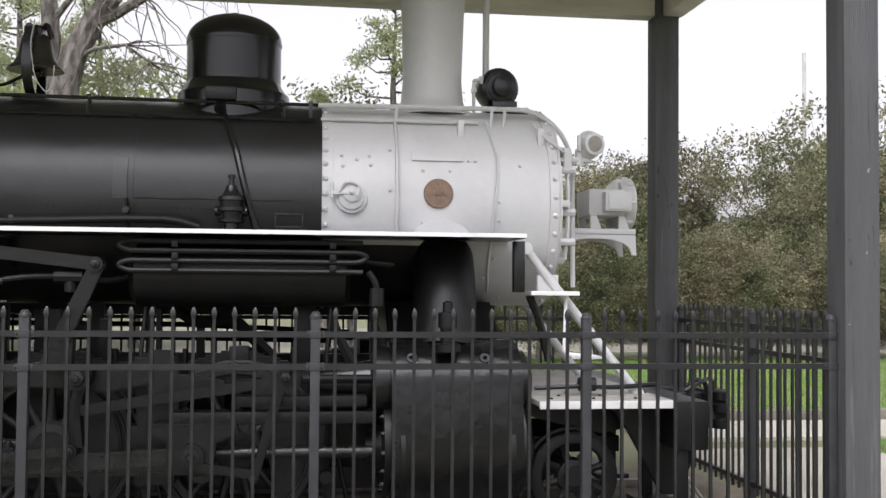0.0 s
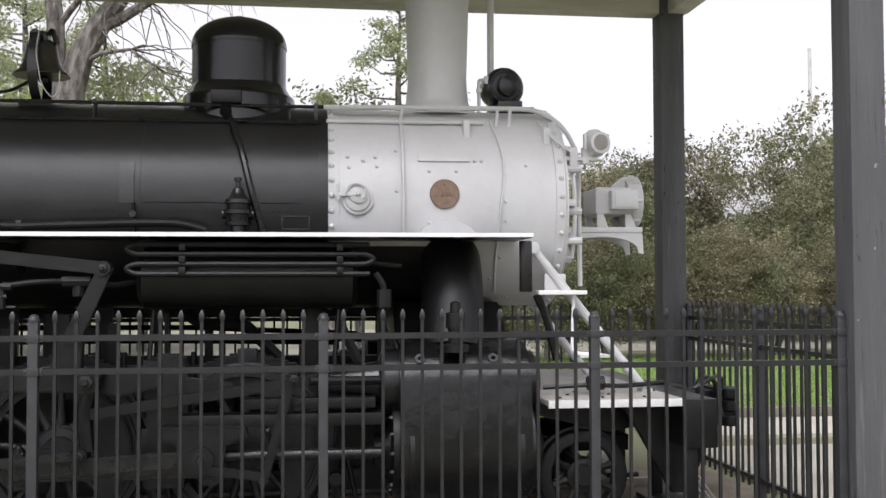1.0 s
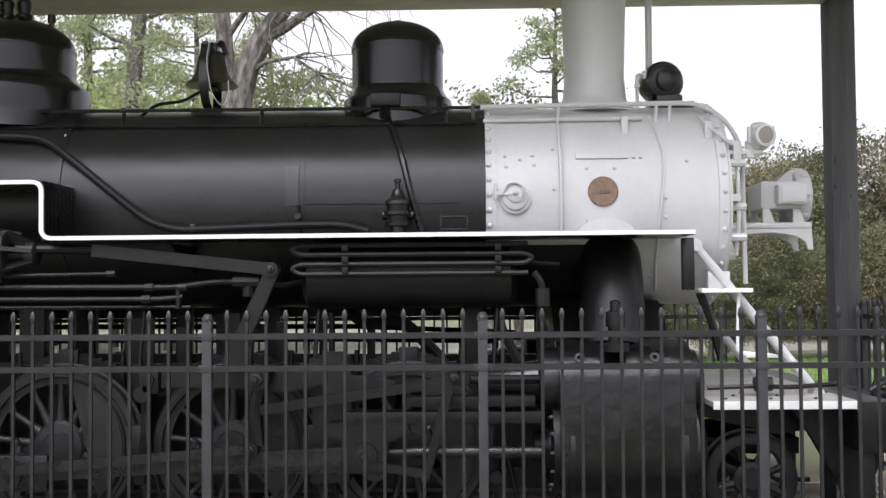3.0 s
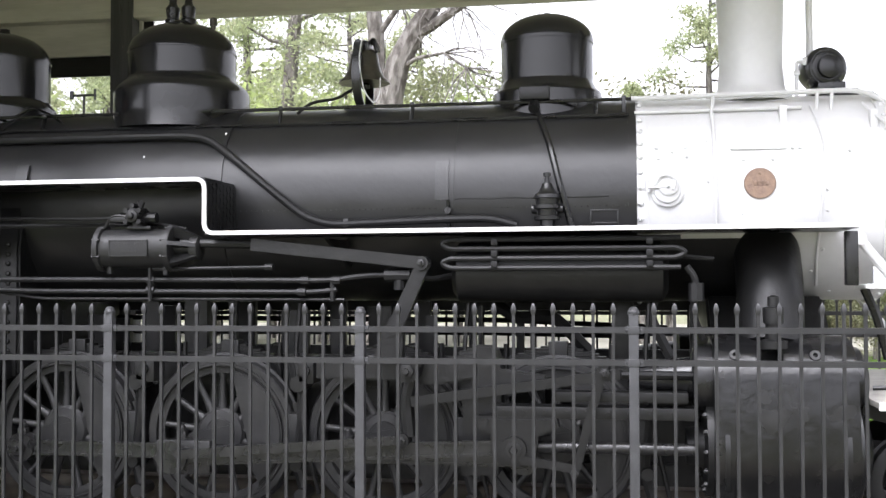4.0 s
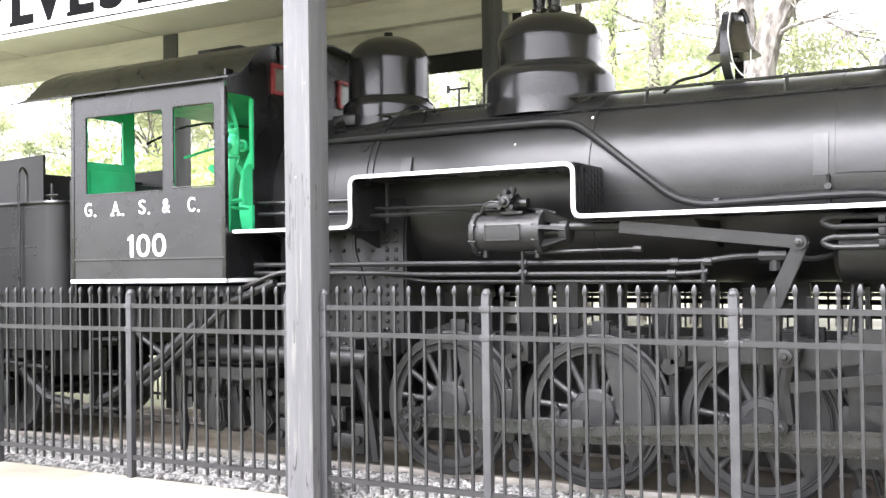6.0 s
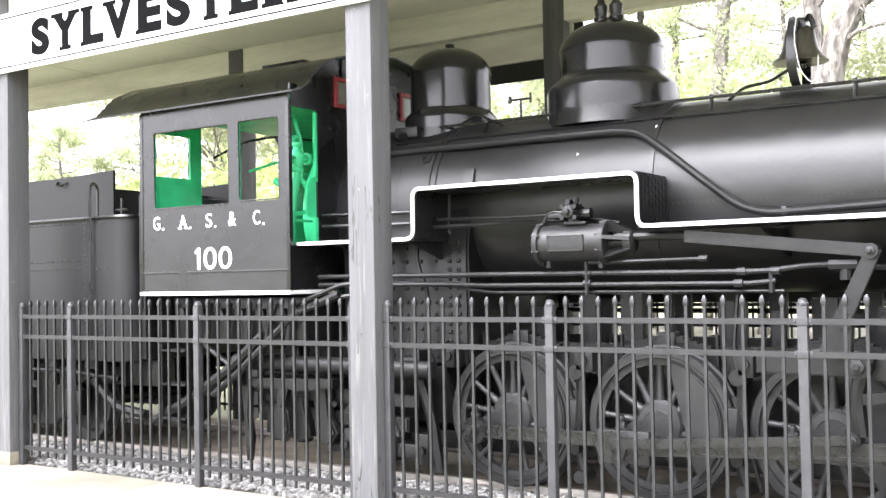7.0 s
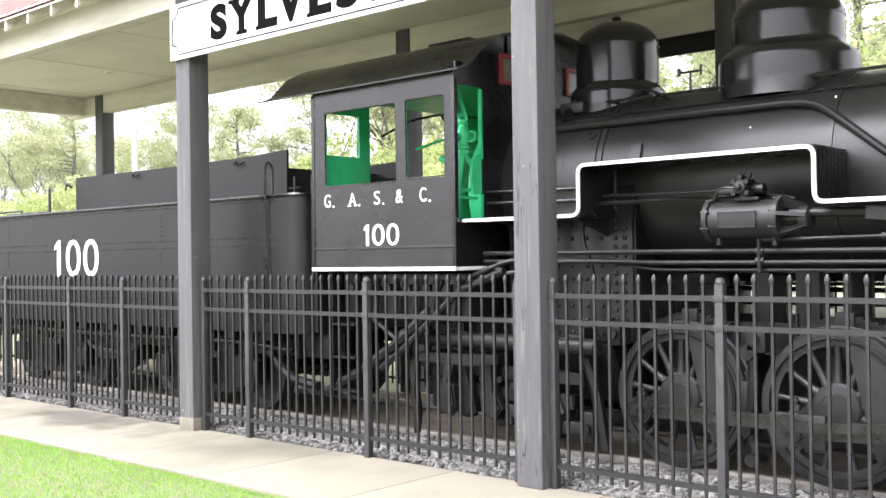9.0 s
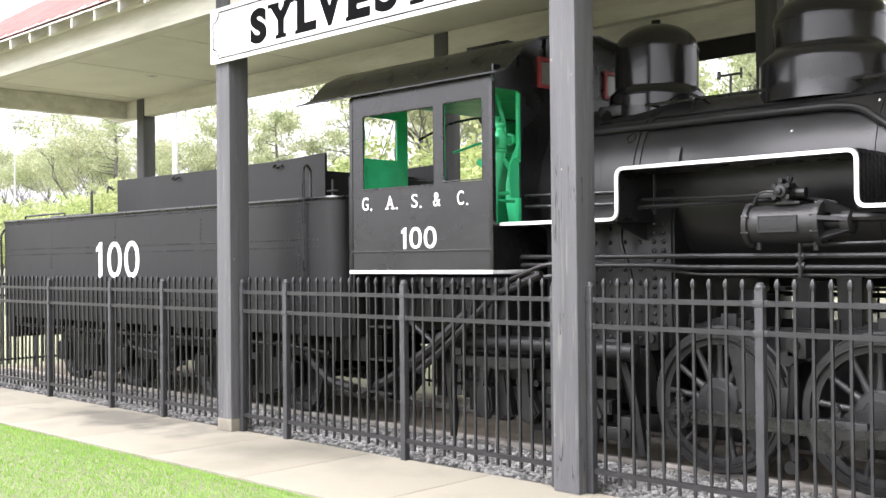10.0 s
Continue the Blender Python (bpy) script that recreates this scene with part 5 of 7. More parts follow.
    for side, yc in ((-1, 7.32), (1, YC * 2 - 7.32)):
        o = [(yc + 0.41 * math.cos(a), 0.62 + 0.41 * math.sin(a)) for a in [math.pi + math.pi * k / 18 for k in range(19)]]
        o += [(yc + 0.36 * math.cos(a), 1.04 + 0.33 * math.sin(a)) for a in [math.pi * k / 18 for k in range(19)]]
        c = part("cylinder", slab(B(), o, "x", 0.6, 1.49, 0.02), CYL, loco, "black jacketed cylinder with valve chest")
        part("cylinder_cover", lathe(B(), (1.49, yc, 0.62), (1, 0, 0), [(0, 0.35), (0.03, 0.35), (0.045, 0.32), (0.05, 0.27), (0.09, 0.24), (0.12, 0.15), (0.13, 0.0)], 36), BLACK, c)
        for x in (0.735, 1.235):
            dy = 0.36 * math.cos(math.asin(0.21 / 0.33))
            part("chest_plug", hoop(B(), (x, yc + math.copysign(dy, yc - YC), 1.25), (0, yc - YC, 0.5), [(-0.01, 0.016), (0.014, 0.016), (0.014, 0.034), (-0.01, 0.038)], 16), UNDER, c)
        part("jacket_band", hoop(B(), (0.66, yc, 0.62), (1, 0, 0), [(0, 0.405), (0, 0.416), (0.03, 0.416), (0.03, 0.405)], 40), BLACK, c)
        part("jacket_band", hoop(B(), (1.4, yc, 0.62), (1, 0, 0), [(0, 0.405), (0, 0.416), (0.03, 0.416), (0.03, 0.405)], 40), BLACK, c)
        part("valve_cover", lathe(B(), (1.49, yc, 1.07), (1, 0, 0), [(0, 0.22), (0.06, 0.22), (0.1, 0.16), (0.11, 0.0)], 28), BLACK, c)
        part("valve_cover", lathe(B(), (0.6, yc, 1.07), (-1, 0, 0), [(0, 0.24), (0.1, 0.24), (0.13, 0.15), (0.5, 0.1), (0.55, 0.06), (0.55, 0.0)], 28), BLACK, c)
        part("cylinder_cover", lathe(B(), (0.6, yc, 0.62), (-1, 0, 0), [(0, 0.33), (0.04, 0.33), (0.05, 0.15), (0.16, 0.12), (0.17, 0.0)], 28), UNDER, c)
        bm = B()
        for k in range(14):
            a = 2 * math.pi * k / 14
            for z, r, x, dx in ((0.62, 0.29, 1.52, 1), (0.62, 0.29, 0.56, -1)):
                stud(bm, (x, yc + r * math.cos(a), z + r * math.sin(a)), (dx, 0, 0), 0.02, 0.03)
        parts("cover_bolt", bm, UNDER, c)
    bm = lathe(B(), (0.97, 6.98, 1.3), (0, 0, 1), [(0, 0.09), (0.05, 0.09), (0.06, 0.05), (0.16, 0.05), (0.16, 0.065), (0.26, 0.065), (0.27, 0.035), (0.33, 0.035), (0.34, 0.012)], 14)
    part("relief_valve", bm, UNDER, loco)
    # crosshead, guides, rods
    gy = 7.12
    part("guide_bar", box(B(), (-0.85, gy - 0.09, 0.82), (0.5, gy + 0.09, 0.9), 0.008), UNDER, loco)
    part("guide_bar", box(B(), (-0.45, gy - 0.07, 0.93), (0.44, gy + 0.07, 1.0), 0.008), UNDER, loco)
    part("piston_rod", rod(B(), (-0.55, gy, 0.62), (0.5, gy, 0.62), 0.04, 12), ROD, loco)
    bm = slab(B(), [(-0.95, 0.83), (-0.42, 0.83), (-0.4, 0.76), (-0.54, 0.7), (-0.56, 0.56), (-0.64, 0.5), (-0.78, 0.5), (-0.86, 0.58), (-0.86, 0.7), (-0.97, 0.76)], "y", gy - 0.11, gy + 0.05, 0.016)
    rod(bm, (-0.7, gy - 0.16, 0.62), (-0.7, gy + 0.05, 0.62), 0.085, 18)
    rod(bm, (-0.7, gy - 0.18, 0.62), (-0.7, gy - 0.16, 0.62), 0.045, 12)
    part("crosshead", bm, UNDER, loco, "cast black crosshead")
    part("guide_yoke", slab(B(), [(-1.1, 1.25), (-0.86, 1.25), (-0.8, 1.05), (-0.83, 0.4), (-1.05, 0.4)], "y", 7.2, 7.6, 0.01), UNDER, loco)
    PX, PZ = -0.21, -0.1                     # crank pin from the hub
    bm = bar(B(), (-0.7, 0.62), (-2.92 + PX, HZ + PZ - 0.02), 7.05, 7.1, 0.1, 0.13, 0.014)
    for dz in (-0.042, 0.042):
        bar(bm, (-0.82, 0.615 + dz), (-2.92 + PX + 0.25, HZ + PZ - 0.01 + dz * 1.2), 7.038, 7.05, 0.02, None, 0.0)
    part("main_rod", bm, ROD, loco, "long grey-black main rod")
    bm = B()
    for a, b in zip(HUBS, HUBS[1:]):
        bar(bm, (a + PX + 0.07, HZ + PZ), (b + PX - 0.07, HZ + PZ), 7.19, 7.235, 0.105, None, 0.014)
        for dz in (-0.043, 0.043):
            bar(bm, (a + PX + 0.09, HZ + PZ + dz), (b + PX - 0.09, HZ + PZ + dz), 7.178, 7.19, 0.018, None, 0.0)
    for h in HUBS:
        rod(bm, (h + PX, 7.17, HZ + PZ), (h + PX, 7.26, HZ + PZ), 0.105, 20)
        rod(bm, (h + PX, 7.13, HZ + PZ), (h + PX, 7.2, HZ + PZ), 0.05, 14)
        box(bm, (h + PX - 0.035, 7.19, HZ + PZ + 0.08), (h + PX + 0.035, 7.24, HZ + PZ + 0.14), 0.006)
    parts("side_rod", bm, ROD, loco, "worn black coupling rods")
    bm = rod(B(), (-2.92 + PX, 7.02, HZ + PZ - 0.02), (-2.92 + PX, 7.13, HZ + PZ - 0.02), 0.115, 20)
    box(bm, (-2.92 + PX - 0.12, 7.045, HZ + PZ - 0.14), (-2.92 + PX + 0.28, 7.105, HZ + PZ + 0.1), 0.01)
    bar(bm, (-2.92 + PX, HZ + PZ), (-1.5, 0.66), 6.98, 7.015, 0.07, 0.06)
    part("rod_big_end", bm, ROD, loco)
    # valve gear
    bm = bar(B(), (-1.4, 0.92), (0.05, 1.13), 7.0, 7.04, 0.07)
    rod(bm, (0.0, 7.0, 1.12), (0.55, 7.2, 1.1), 0.03, 8)
    part("radius_rod", bm, UNDER, loco)
    bm = tube(B(), [(-1.36, 7.06, 1.2), (-1.45, 7.06, 0.95), (-1.42, 7.06, 0.68)], 0.05, 8, 0.2)
    rod(bm, (-1.42, 6.97, 1.13), (-1.42, 7.2, 1.13), 0.08, 16)
    rod(bm, (-1.46, 6.97, 0.66), (-1.46, 7.1, 0.66), 0.05, 12)
    bar(bm, (-1.52, 1.4), (-1.56, 1.2), 7.0, 7.1, 0.14, 0.2)
    part("valve_link", bm, UNDER, loco)
    bm = slab(B(), [(-2.1, 1.18), (-1.2, 1.2), (-0.95, 1.25), (-0.95, 1.08), (-1.25, 1.02), (-1.5, 1.05), (-2.1, 1.06)], "y", 7.12, 7.22, 0.012)
    slab(bm, [(-1.0, 1.3), (-0.86, 1.3), (-0.8, 1.14), (-0.5, 1.1), (-0.5, 1.02), (-1.0, 1.0)], "y", 7.12, 7.2, 0.012)
    parts("link_bracket", bm, UNDER, loco)
    bm = bar(B(), (-0.1, 1.2), (-0.3, 0.45), 6.97, 7.0, 0.07, 0.05)
    bar(bm, (-0.3, 0.5), (-0.7, 0.56), 6.97, 7.0, 0.06)
    part("combination_lever", bm, UNDER, loco)


HUBS = (-4.17, -2.92, -1.68, -0.44)
HZ, WR = 0.62, 0.57


def driver():
    w = thing("driving_wheel", (0, 0, 0), "", "")
    y = 0.0
    part("tyre", hoop(B(), (0, -0.05, 0), (0, 1, 0), [(0, WR - 0.062), (0, WR - 0.012), (0.012, WR), (0.1, WR), (0.105, WR + 0.02), (0.13, WR + 0.02), (0.135, WR - 0.062)], 56), WHEEL, w)
    o, i = WR - 0.06, WR - 0.125
    bm = hoop(B(), (0, 0, 0), (0, 1, 0), [(-0.035, o), (0.06, o), (0.05, i), (-0.03, i)], 56)
    part("rim", bm, WHEEL, w)
    for k in range(13):
        a = 2 * math.pi * (k + 0.25) / 13
        d = Vector((math.cos(a), 0, math.sin(a)))
        bm = tube(B(), [d * 0.1, d * 0.2, d * 0.28, d * (WR - 0.16), d * (WR - 0.1)], 0.03, 8, 0, radii=[0.05, 0.036, 0.027, 0.025, 0.036])
        part("spoke", bm, WHEEL, w, angle=60)
    part("hub", lathe(B(), (0, -0.07, 0), (0, 1, 0), [(0, 0.0), (0.0, 0.105), (0.012, 0.115), (0.02, 0.165), (0.04, 0.185), (0.14, 0.195), (0.14, 0.0)], 28), WHEEL, w)
    out = [((o - 0.035) * math.cos(a), (o - 0.035) * math.sin(a)) for a in [radians(-66 + 132 * k / 18 + 14) for k in range(19)]]
    part("counterweight", slab(B(), out, "y", -0.068, 0.05, 0.012), WHEEL, w, "solid crescent counterweight")
    bm = slab(B(), [(0.1, 0.08), (-0.2, 0.02), (-0.32, -0.08), (-0.26, -0.2), (-0.12, -0.2), (0.1, -0.1)], "y", -0.085, -0.03, 0.012)
    part("crank_boss", bm, WHEEL, w)
    part("rim_lip", hoop(B(), (0, -0.05, 0), (0, 1, 0), [(0.0, WR - 0.075), (-0.012, WR - 0.07), (-0.012, WR - 0.055), (0.0, WR - 0.05)], 56), WHEEL, w)
    return w


def underframe():
    w = driver()
    w.parent = loco
    w.matrix_parent_inverse = WORLD[loco.name].inverted()
    w.location = (HUBS[0], 7.47, HZ)
    for h in HUBS:
        if h != HUBS[0]:
            copy_thing(w, pose(h, 7.47, HZ))
        copy_thing(w, pose(h, YC * 2 - 7.47, HZ, 0, 0, 180))
    bm = B()
    for h in HUBS:
        rod(bm, (h, 7.5, HZ), (h, 9.1, HZ), 0.09, 14)
    parts("axle", bm, UNDER, loco)
    for y in (7.68, 8.82):
        bm = slab(B(), [(-6.8, 1.22), (1.6, 1.16), (1.6, 0.95), (-6.8, 0.95)], "y", y, y + 0.1, 0.01)
        slab(bm, [(-6.8, 0.42), (0.4, 0.42), (0.4, 0.3), (-6.8, 0.3)], "y", y, y + 0.1, 0.01)
        for h in HUBS:
            box(bm, (h - 0.18, y - 0.01, 0.42), (h - 0.1, y + 0.11, 0.95))
            box(bm, (h + 0.1, y - 0.01, 0.42), (h + 0.18, y + 0.11, 0.95))
        parts("frame_bar", bm, UNDER, loco)
    # springs, hangers and brake gear between the wheels
    for h in HUBS:
        bm = B()
        for k in range(6):
            box(bm, (h - 0.4 + 0.055 * k, 7.62, 1.16 + 0.018 * k), (h + 0.4 - 0.055 * k, 7.7, 1.175 + 0.018 * k))
        rod(bm, (h - 0.38, 7.66, 0.95), (h - 0.38, 7.66, 1.28), 0.018, 6)
        rod(bm, (h + 0.38, 7.66, 0.95), (h + 0.38, 7.66, 1.28), 0.018, 6)
        box(bm, (h - 0.07, 7.6, 1.1), (h + 0.07, 7.72, 1.3), 0.01)
        parts("spring_leaf", bm, UNDER, loco)
        bm = tube(B(), [(h + 0.63, 7.4, 1.12), (h + 0.64, 7.38, 0.8), (h + 0.6, 7.38, 0.42), (h + 0.66, 7.38, 0.2)], 0.035, 6, 0.1)
        box(bm, (h + 0.53, 7.36, 0.42), (h + 0.62, 7.48, 0.78), 0.02)
        rod(bm, (h + 0.63, 7.3, 1.0), (h + 0.63, 7.5, 1.0), 0.06, 10)
        rod(bm, (h + 0.62, 7.28, 0.42), (h + 0.62, 7.5, 0.42), 0.045, 10)
        rod(bm, (h + 0.65, 7.3, 0.2), (h + 0.65, 7.5, 0.2), 0.05, 10)
        part("brake_hanger", bm, UNDER, loco)
    bm = B()
    rng = random.Random(3)
    for k in range(30):
        x = -4.7 + 0.2 * k + rng.uniform(-0.05, 0.05)
        y = (8.1, 8.8)[k % 2]
        wide = rng.uniform(0.06, 0.24) if x < -1.7 else rng.uniform(0.02, 0.07)
        box(bm, (x, y, 1.1), (x + wide, y + 0.06, rng.uniform(1.4, 1.68) if x < -1.7 else rng.uniform(1.2, 1.6)))
    box(bm, (-0.05, 7.7, 1.1), (0.1, 7.9, 1.7), 0.01)
    tube(bm, [(-0.95, 7.8, 1.6), (-0.75, 7.8, 1.45), (-0.5, 7.8, 1.5), (-0.2, 7.8, 1.2)], 0.05, 6, 0.1)
    tube(bm, [(0.3, 7.5, 1.75), (0.2, 7.5, 1.5), (0.35, 7.45, 1.2)], 0.04, 6, 0.1)
    # added dark sheet: stands for the shade below the boiler, hides the far lawn
    box(bm, (-7.3, 7.95, 0.22), (1.4, 8.02, 1.06))
    # far plate and pipes added to narrow the bright gap above the frames
    box(bm, (-5.5, 9.2, 1.48), (0.6, 9.26, 1.66))
    tube(bm, [(-5.2, 9.1, 1.42), (-1.0, 9.1, 1.4), (0.4, 9.1, 1.34)], 0.025, 6, 0.1)
    tube(bm, [(-5.0, 8.9, 1.3), (-2.6, 8.9, 1.33), (0.2, 8.9, 1.28)], 0.03, 6, 0.1)
    parts("stay_and_dark_screen", bm, UNDER, loco)
    # pony truck
    t = thing("pony_truck", (1.97, YC, 0.36), "", "")
    t.parent = loco
    t.matrix_parent_inverse = WORLD[loco.name].inverted()
    for y, s in ((7.5, 1), (YC * 2 - 7.5, -1)):
        wh = part("wheel", hoop(B(), (1.97, y - s * 0.05, 0.37), (0, s, 0), [(0.01, 0.235), (0.0, 0.245), (0.0, 0.31), (0.01, 0.325), (0.1, 0.325), (0.105, 0.345), (0.13, 0.345), (0.13, 0.24)], 48), WHEEL, t)
        part("hub", lathe(B(), (1.97, y - s * 0.06, 0.37), (0, s, 0), [(0, 0.0), (0, 0.07), (0.015, 0.09), (0.02, 0.12), (0.12, 0.13), (0.12, 0.0)], 24), WHEEL, wh)
        for k in range(8):
            a = 2 * math.pi * (k + 0.4) / 8
            d = Vector((math.cos(a), 0, math.sin(a)))
            part("spoke", tube(B(), [Vector((1.97, y, 0.37)) + d * r for r in (0.1, 0.18, 0.25)], 0.03, 6, 0, radii=[0.036, 0.025, 0.036]), WHEEL, wh)
    bm = rod(B(), (1.97, 7.5, 0.37), (1.97, 9.1, 0.37), 0.07, 12)
    box(bm, (1.5, 7.75, 0.5), (2.4, 8.85, 0.62), 0.01)
    part("truck_frame", bm, UNDER, t)
    # firebox sides with stay heads, ash pan, rear frame
    fb = part("firebox", slab(B(), [(7.46, 1.02), (7.46, 2.0), (7.52, 2.36), (9.08, 2.36), (9.14, 2.0), (9.14, 1.02)], "x", -5.9, -4.58, 0.02), UNDER, loco, "riveted black firebox side")
    bm = B()
    for i in range(7):
        for j in range(9):
            stud(bm, (-5.8 + 0.15 * i, 7.458, 1.08 + 0.115 * j), (0, -1, 0), 0.02, 0.016, 7)
    for x in (-4.76, -4.67):
        for j in range(14):
            stud(bm, (x, 7.458, 1.06 + 0.075 * j), (0, -1, 0), 0.021, 0.018, 7)
    tagged(part("stay_bolts", bm, UNDER, fb), kind="stuff")
    part("hanging_pipe", tube(B(), [(-5.0, 7.36, 2.1), (-5.02, 7.34, 1.9), (-4.9, 7.34, 1.6), (-4.95, 7.36, 1.2), (-4.88, 7.4, 1.0)], 0.018, 6, 0.1), UNDER, loco)
    part("hanging_pipe", tube(B(), [(-5.35, 7.36, 2.1), (-5.32, 7.32, 1.95), (-5.38, 7.32, 1.5), (-5.3, 7.36, 1.1)], 0.024, 6, 0.1), UNDER, loco)
    # cradle and hangers below the cab's front
    part("cradle_shelf", slab(B(), [(-6.78, 0.86), (-5.78, 0.88), (-5.78, 0.8), (-6.1, 0.76), (-6.78, 0.78)], "y", 7.12, 7.46, 0.012), UNDER, loco)
    part("cradle_bracket", slab(B(), [(-6.4, 0.78), (-6.28, 0.78), (-6.33, 0.62), (-6.28, 0.58), (-6.26, 0.4), (-6.34, 0.3), (-6.48, 0.36), (-6.5, 0.56), (-6.42, 0.6)], "y", 7.1, 7.2, 0.02), UNDER, loco)
    part("cradle_bracket", slab(B(), [(-6.02, 0.8), (-5.9, 0.8), (-5.88, 0.55), (-5.8, 0.4), (-5.9, 0.28), (-6.04, 0.34), (-6.06, 0.5)], "y", 7.2, 7.3, 0.02), UNDER, loco)
    part("cradle_hanger", slab(B(), [(-6.86, 0.8), (-6.74, 0.8), (-6.76, 0.5), (-6.73, 0.3), (-6.76, 0.1), (-6.8, 0.1), (-6.82, 0.45)], "y", 7.12, 7.2, 0.015), UNDER, loco)
    part("cradle_beam", slab(B(), [(-6.8, 0.62), (-5.1, 0.56), (-5.1, 0.44), (-6.8, 0.5)], "y", 7.3, 7.42, 0.012), UNDER, loco)
    for x in (-6.6, -6.3, -5.95, -5.6, -5.3):
        part("spring_stack", lathe(B(), (x, 7.36, 0.28), (0, 0, 1), [(0, 0.0), (0, 0.07), (0.03, 0.085), (0.14, 0.08), (0.17, 0.06), (0.24, 0.055), (0.24, 0.0)], 14), UNDER, loco)
    part("ash_pan", slab(B(), [(7.6, 0.5), (7.35, 1.0), (9.25, 1.0), (9.0, 0.5)], "x", -6.1, -4.75, 0.015), UNDER, loco)
    part("blowdown_pipe", rod(B(), (-7.0, 7.22, 1.0), (-4.8, 7.22, 0.98), 0.075, 14), PIPE, loco)
    bm = slab(B(), [(-6.95, 0.82), (-5.0, 0.75), (-5.0, 0.65), (-6.3, 0.66), (-6.95, 0.72)], "y", 7.3, 7.42, 0.01)
    slab(bm, [(-6.35, 0.7), (-6.2, 0.72), (-6.12, 0.35), (-6.25, 0.3), (-6.42, 0.35)], "y", 7.22, 7.4, 0.015)
    box(bm, (-5.95, 7.32, 0.22), (-4.85, 7.45, 0.34), 0.015)
    for x in (-5.75, -5.3, -4.95):
        box(bm, (x - 0.06, 7.28, 0.18), (x + 0.06, 7.46, 0.44), 0.015)
        rod(bm, (x, 7.24, 0.3), (x, 7.3, 0.3), 0.04, 10)
    tube(bm, [(-5.05, 7.35, 1.0), (-4.9, 7.35, 0.6), (-4.82, 7.35, 0.12)], 0.05, 6, 0.1)
    tube(bm, [(-7.9, 7.05, 0.42), (-7.5, 7.05, 0.6), (-6.9, 7.05, 0.95), (-6.5, 7.05, 1.25)], 0.055, 8, 0.1)
    tube(bm, [(-7.1, 7.02, 0.7), (-6.8, 7.02, 0.9), (-6.1, 7.02, 1.45), (-5.6, 7.02, 1.62)], 0.035, 8, 0.1)
    tube(bm, [(-6.0, 6.98, 1.55), (-5.6, 7.05, 1.7), (-5.2, 7.1, 1.72)], 0.02, 6, 0.08)
    tube(bm, [(-6.0, 6.98, 1.47), (-5.6, 7.05, 1.6), (-5.2, 7.1, 1.62)], 0.02, 6, 0.08)
    parts("frame_bar", bm, UNDER, loco)
    rng2 = random.Random(5)
    for k in range(16):
        x, z = -7.3 + 0.15 * k, rng2.uniform(0.35, 1.05)
        w, h = rng2.uniform(0.06, 0.2), rng2.uniform(0.08, 0.3)
        if x < -6.8:
            continue
        part("brake_lug", box(B(), (x, 7.3 + rng2.uniform(0, 0.1), z), (x + w, 7.48, z + h), 0.02), UNDER, loco)
        part("bolt_head", rod(B(), (x + w / 2, 7.24, z + h / 2), (x + w / 2, 7.32, z + h / 2), 0.03, 8), UNDER, loco)
    for a, b in (((-7.6, 7.15, 1.3), (-6.9, 7.15, 0.9)), ((-5.5, 7.3, 1.1), (-5.2, 7.3, 0.4))):
        part("brake_rod", rod(B(), a, b, 0.03, 8), UNDER, loco)
    for k in range(3):
        part("cab_step", box(B(), (-7.75, 6.95, 0.45 + 0.32 * k), (-7.4, 7.2, 0.47 + 0.32 * k), 0.005), UNDER, loco)
    bm = box(B(), (-7.78, 6.98, 0.4), (-7.74, 7.04, 1.6))
    box(bm, (-7.41, 6.98, 0.4), (-7.37, 7.04, 1.6))
    parts("step_hanger", bm, UNDER, loco)
    bm = box(B(), (-7.7, 7.1, 1.2), (-6.05, 9.5, 1.6), 0.02)
    for k in range(6):
        rod(bm, (-7.5 + 0.25 * k, 7.0, 1.45), (-7.5 + 0.25 * k, 7.12, 1.45), 0.05, 10)
        rod(bm, (-7.45 + 0.25 * k, 7.04, 1.2), (-7.4 + 0.25 * k, 7.04, 1.55), 0.03, 8)
    parts("floor_frame", bm, UNDER, loco)


side_gear()
underframe()


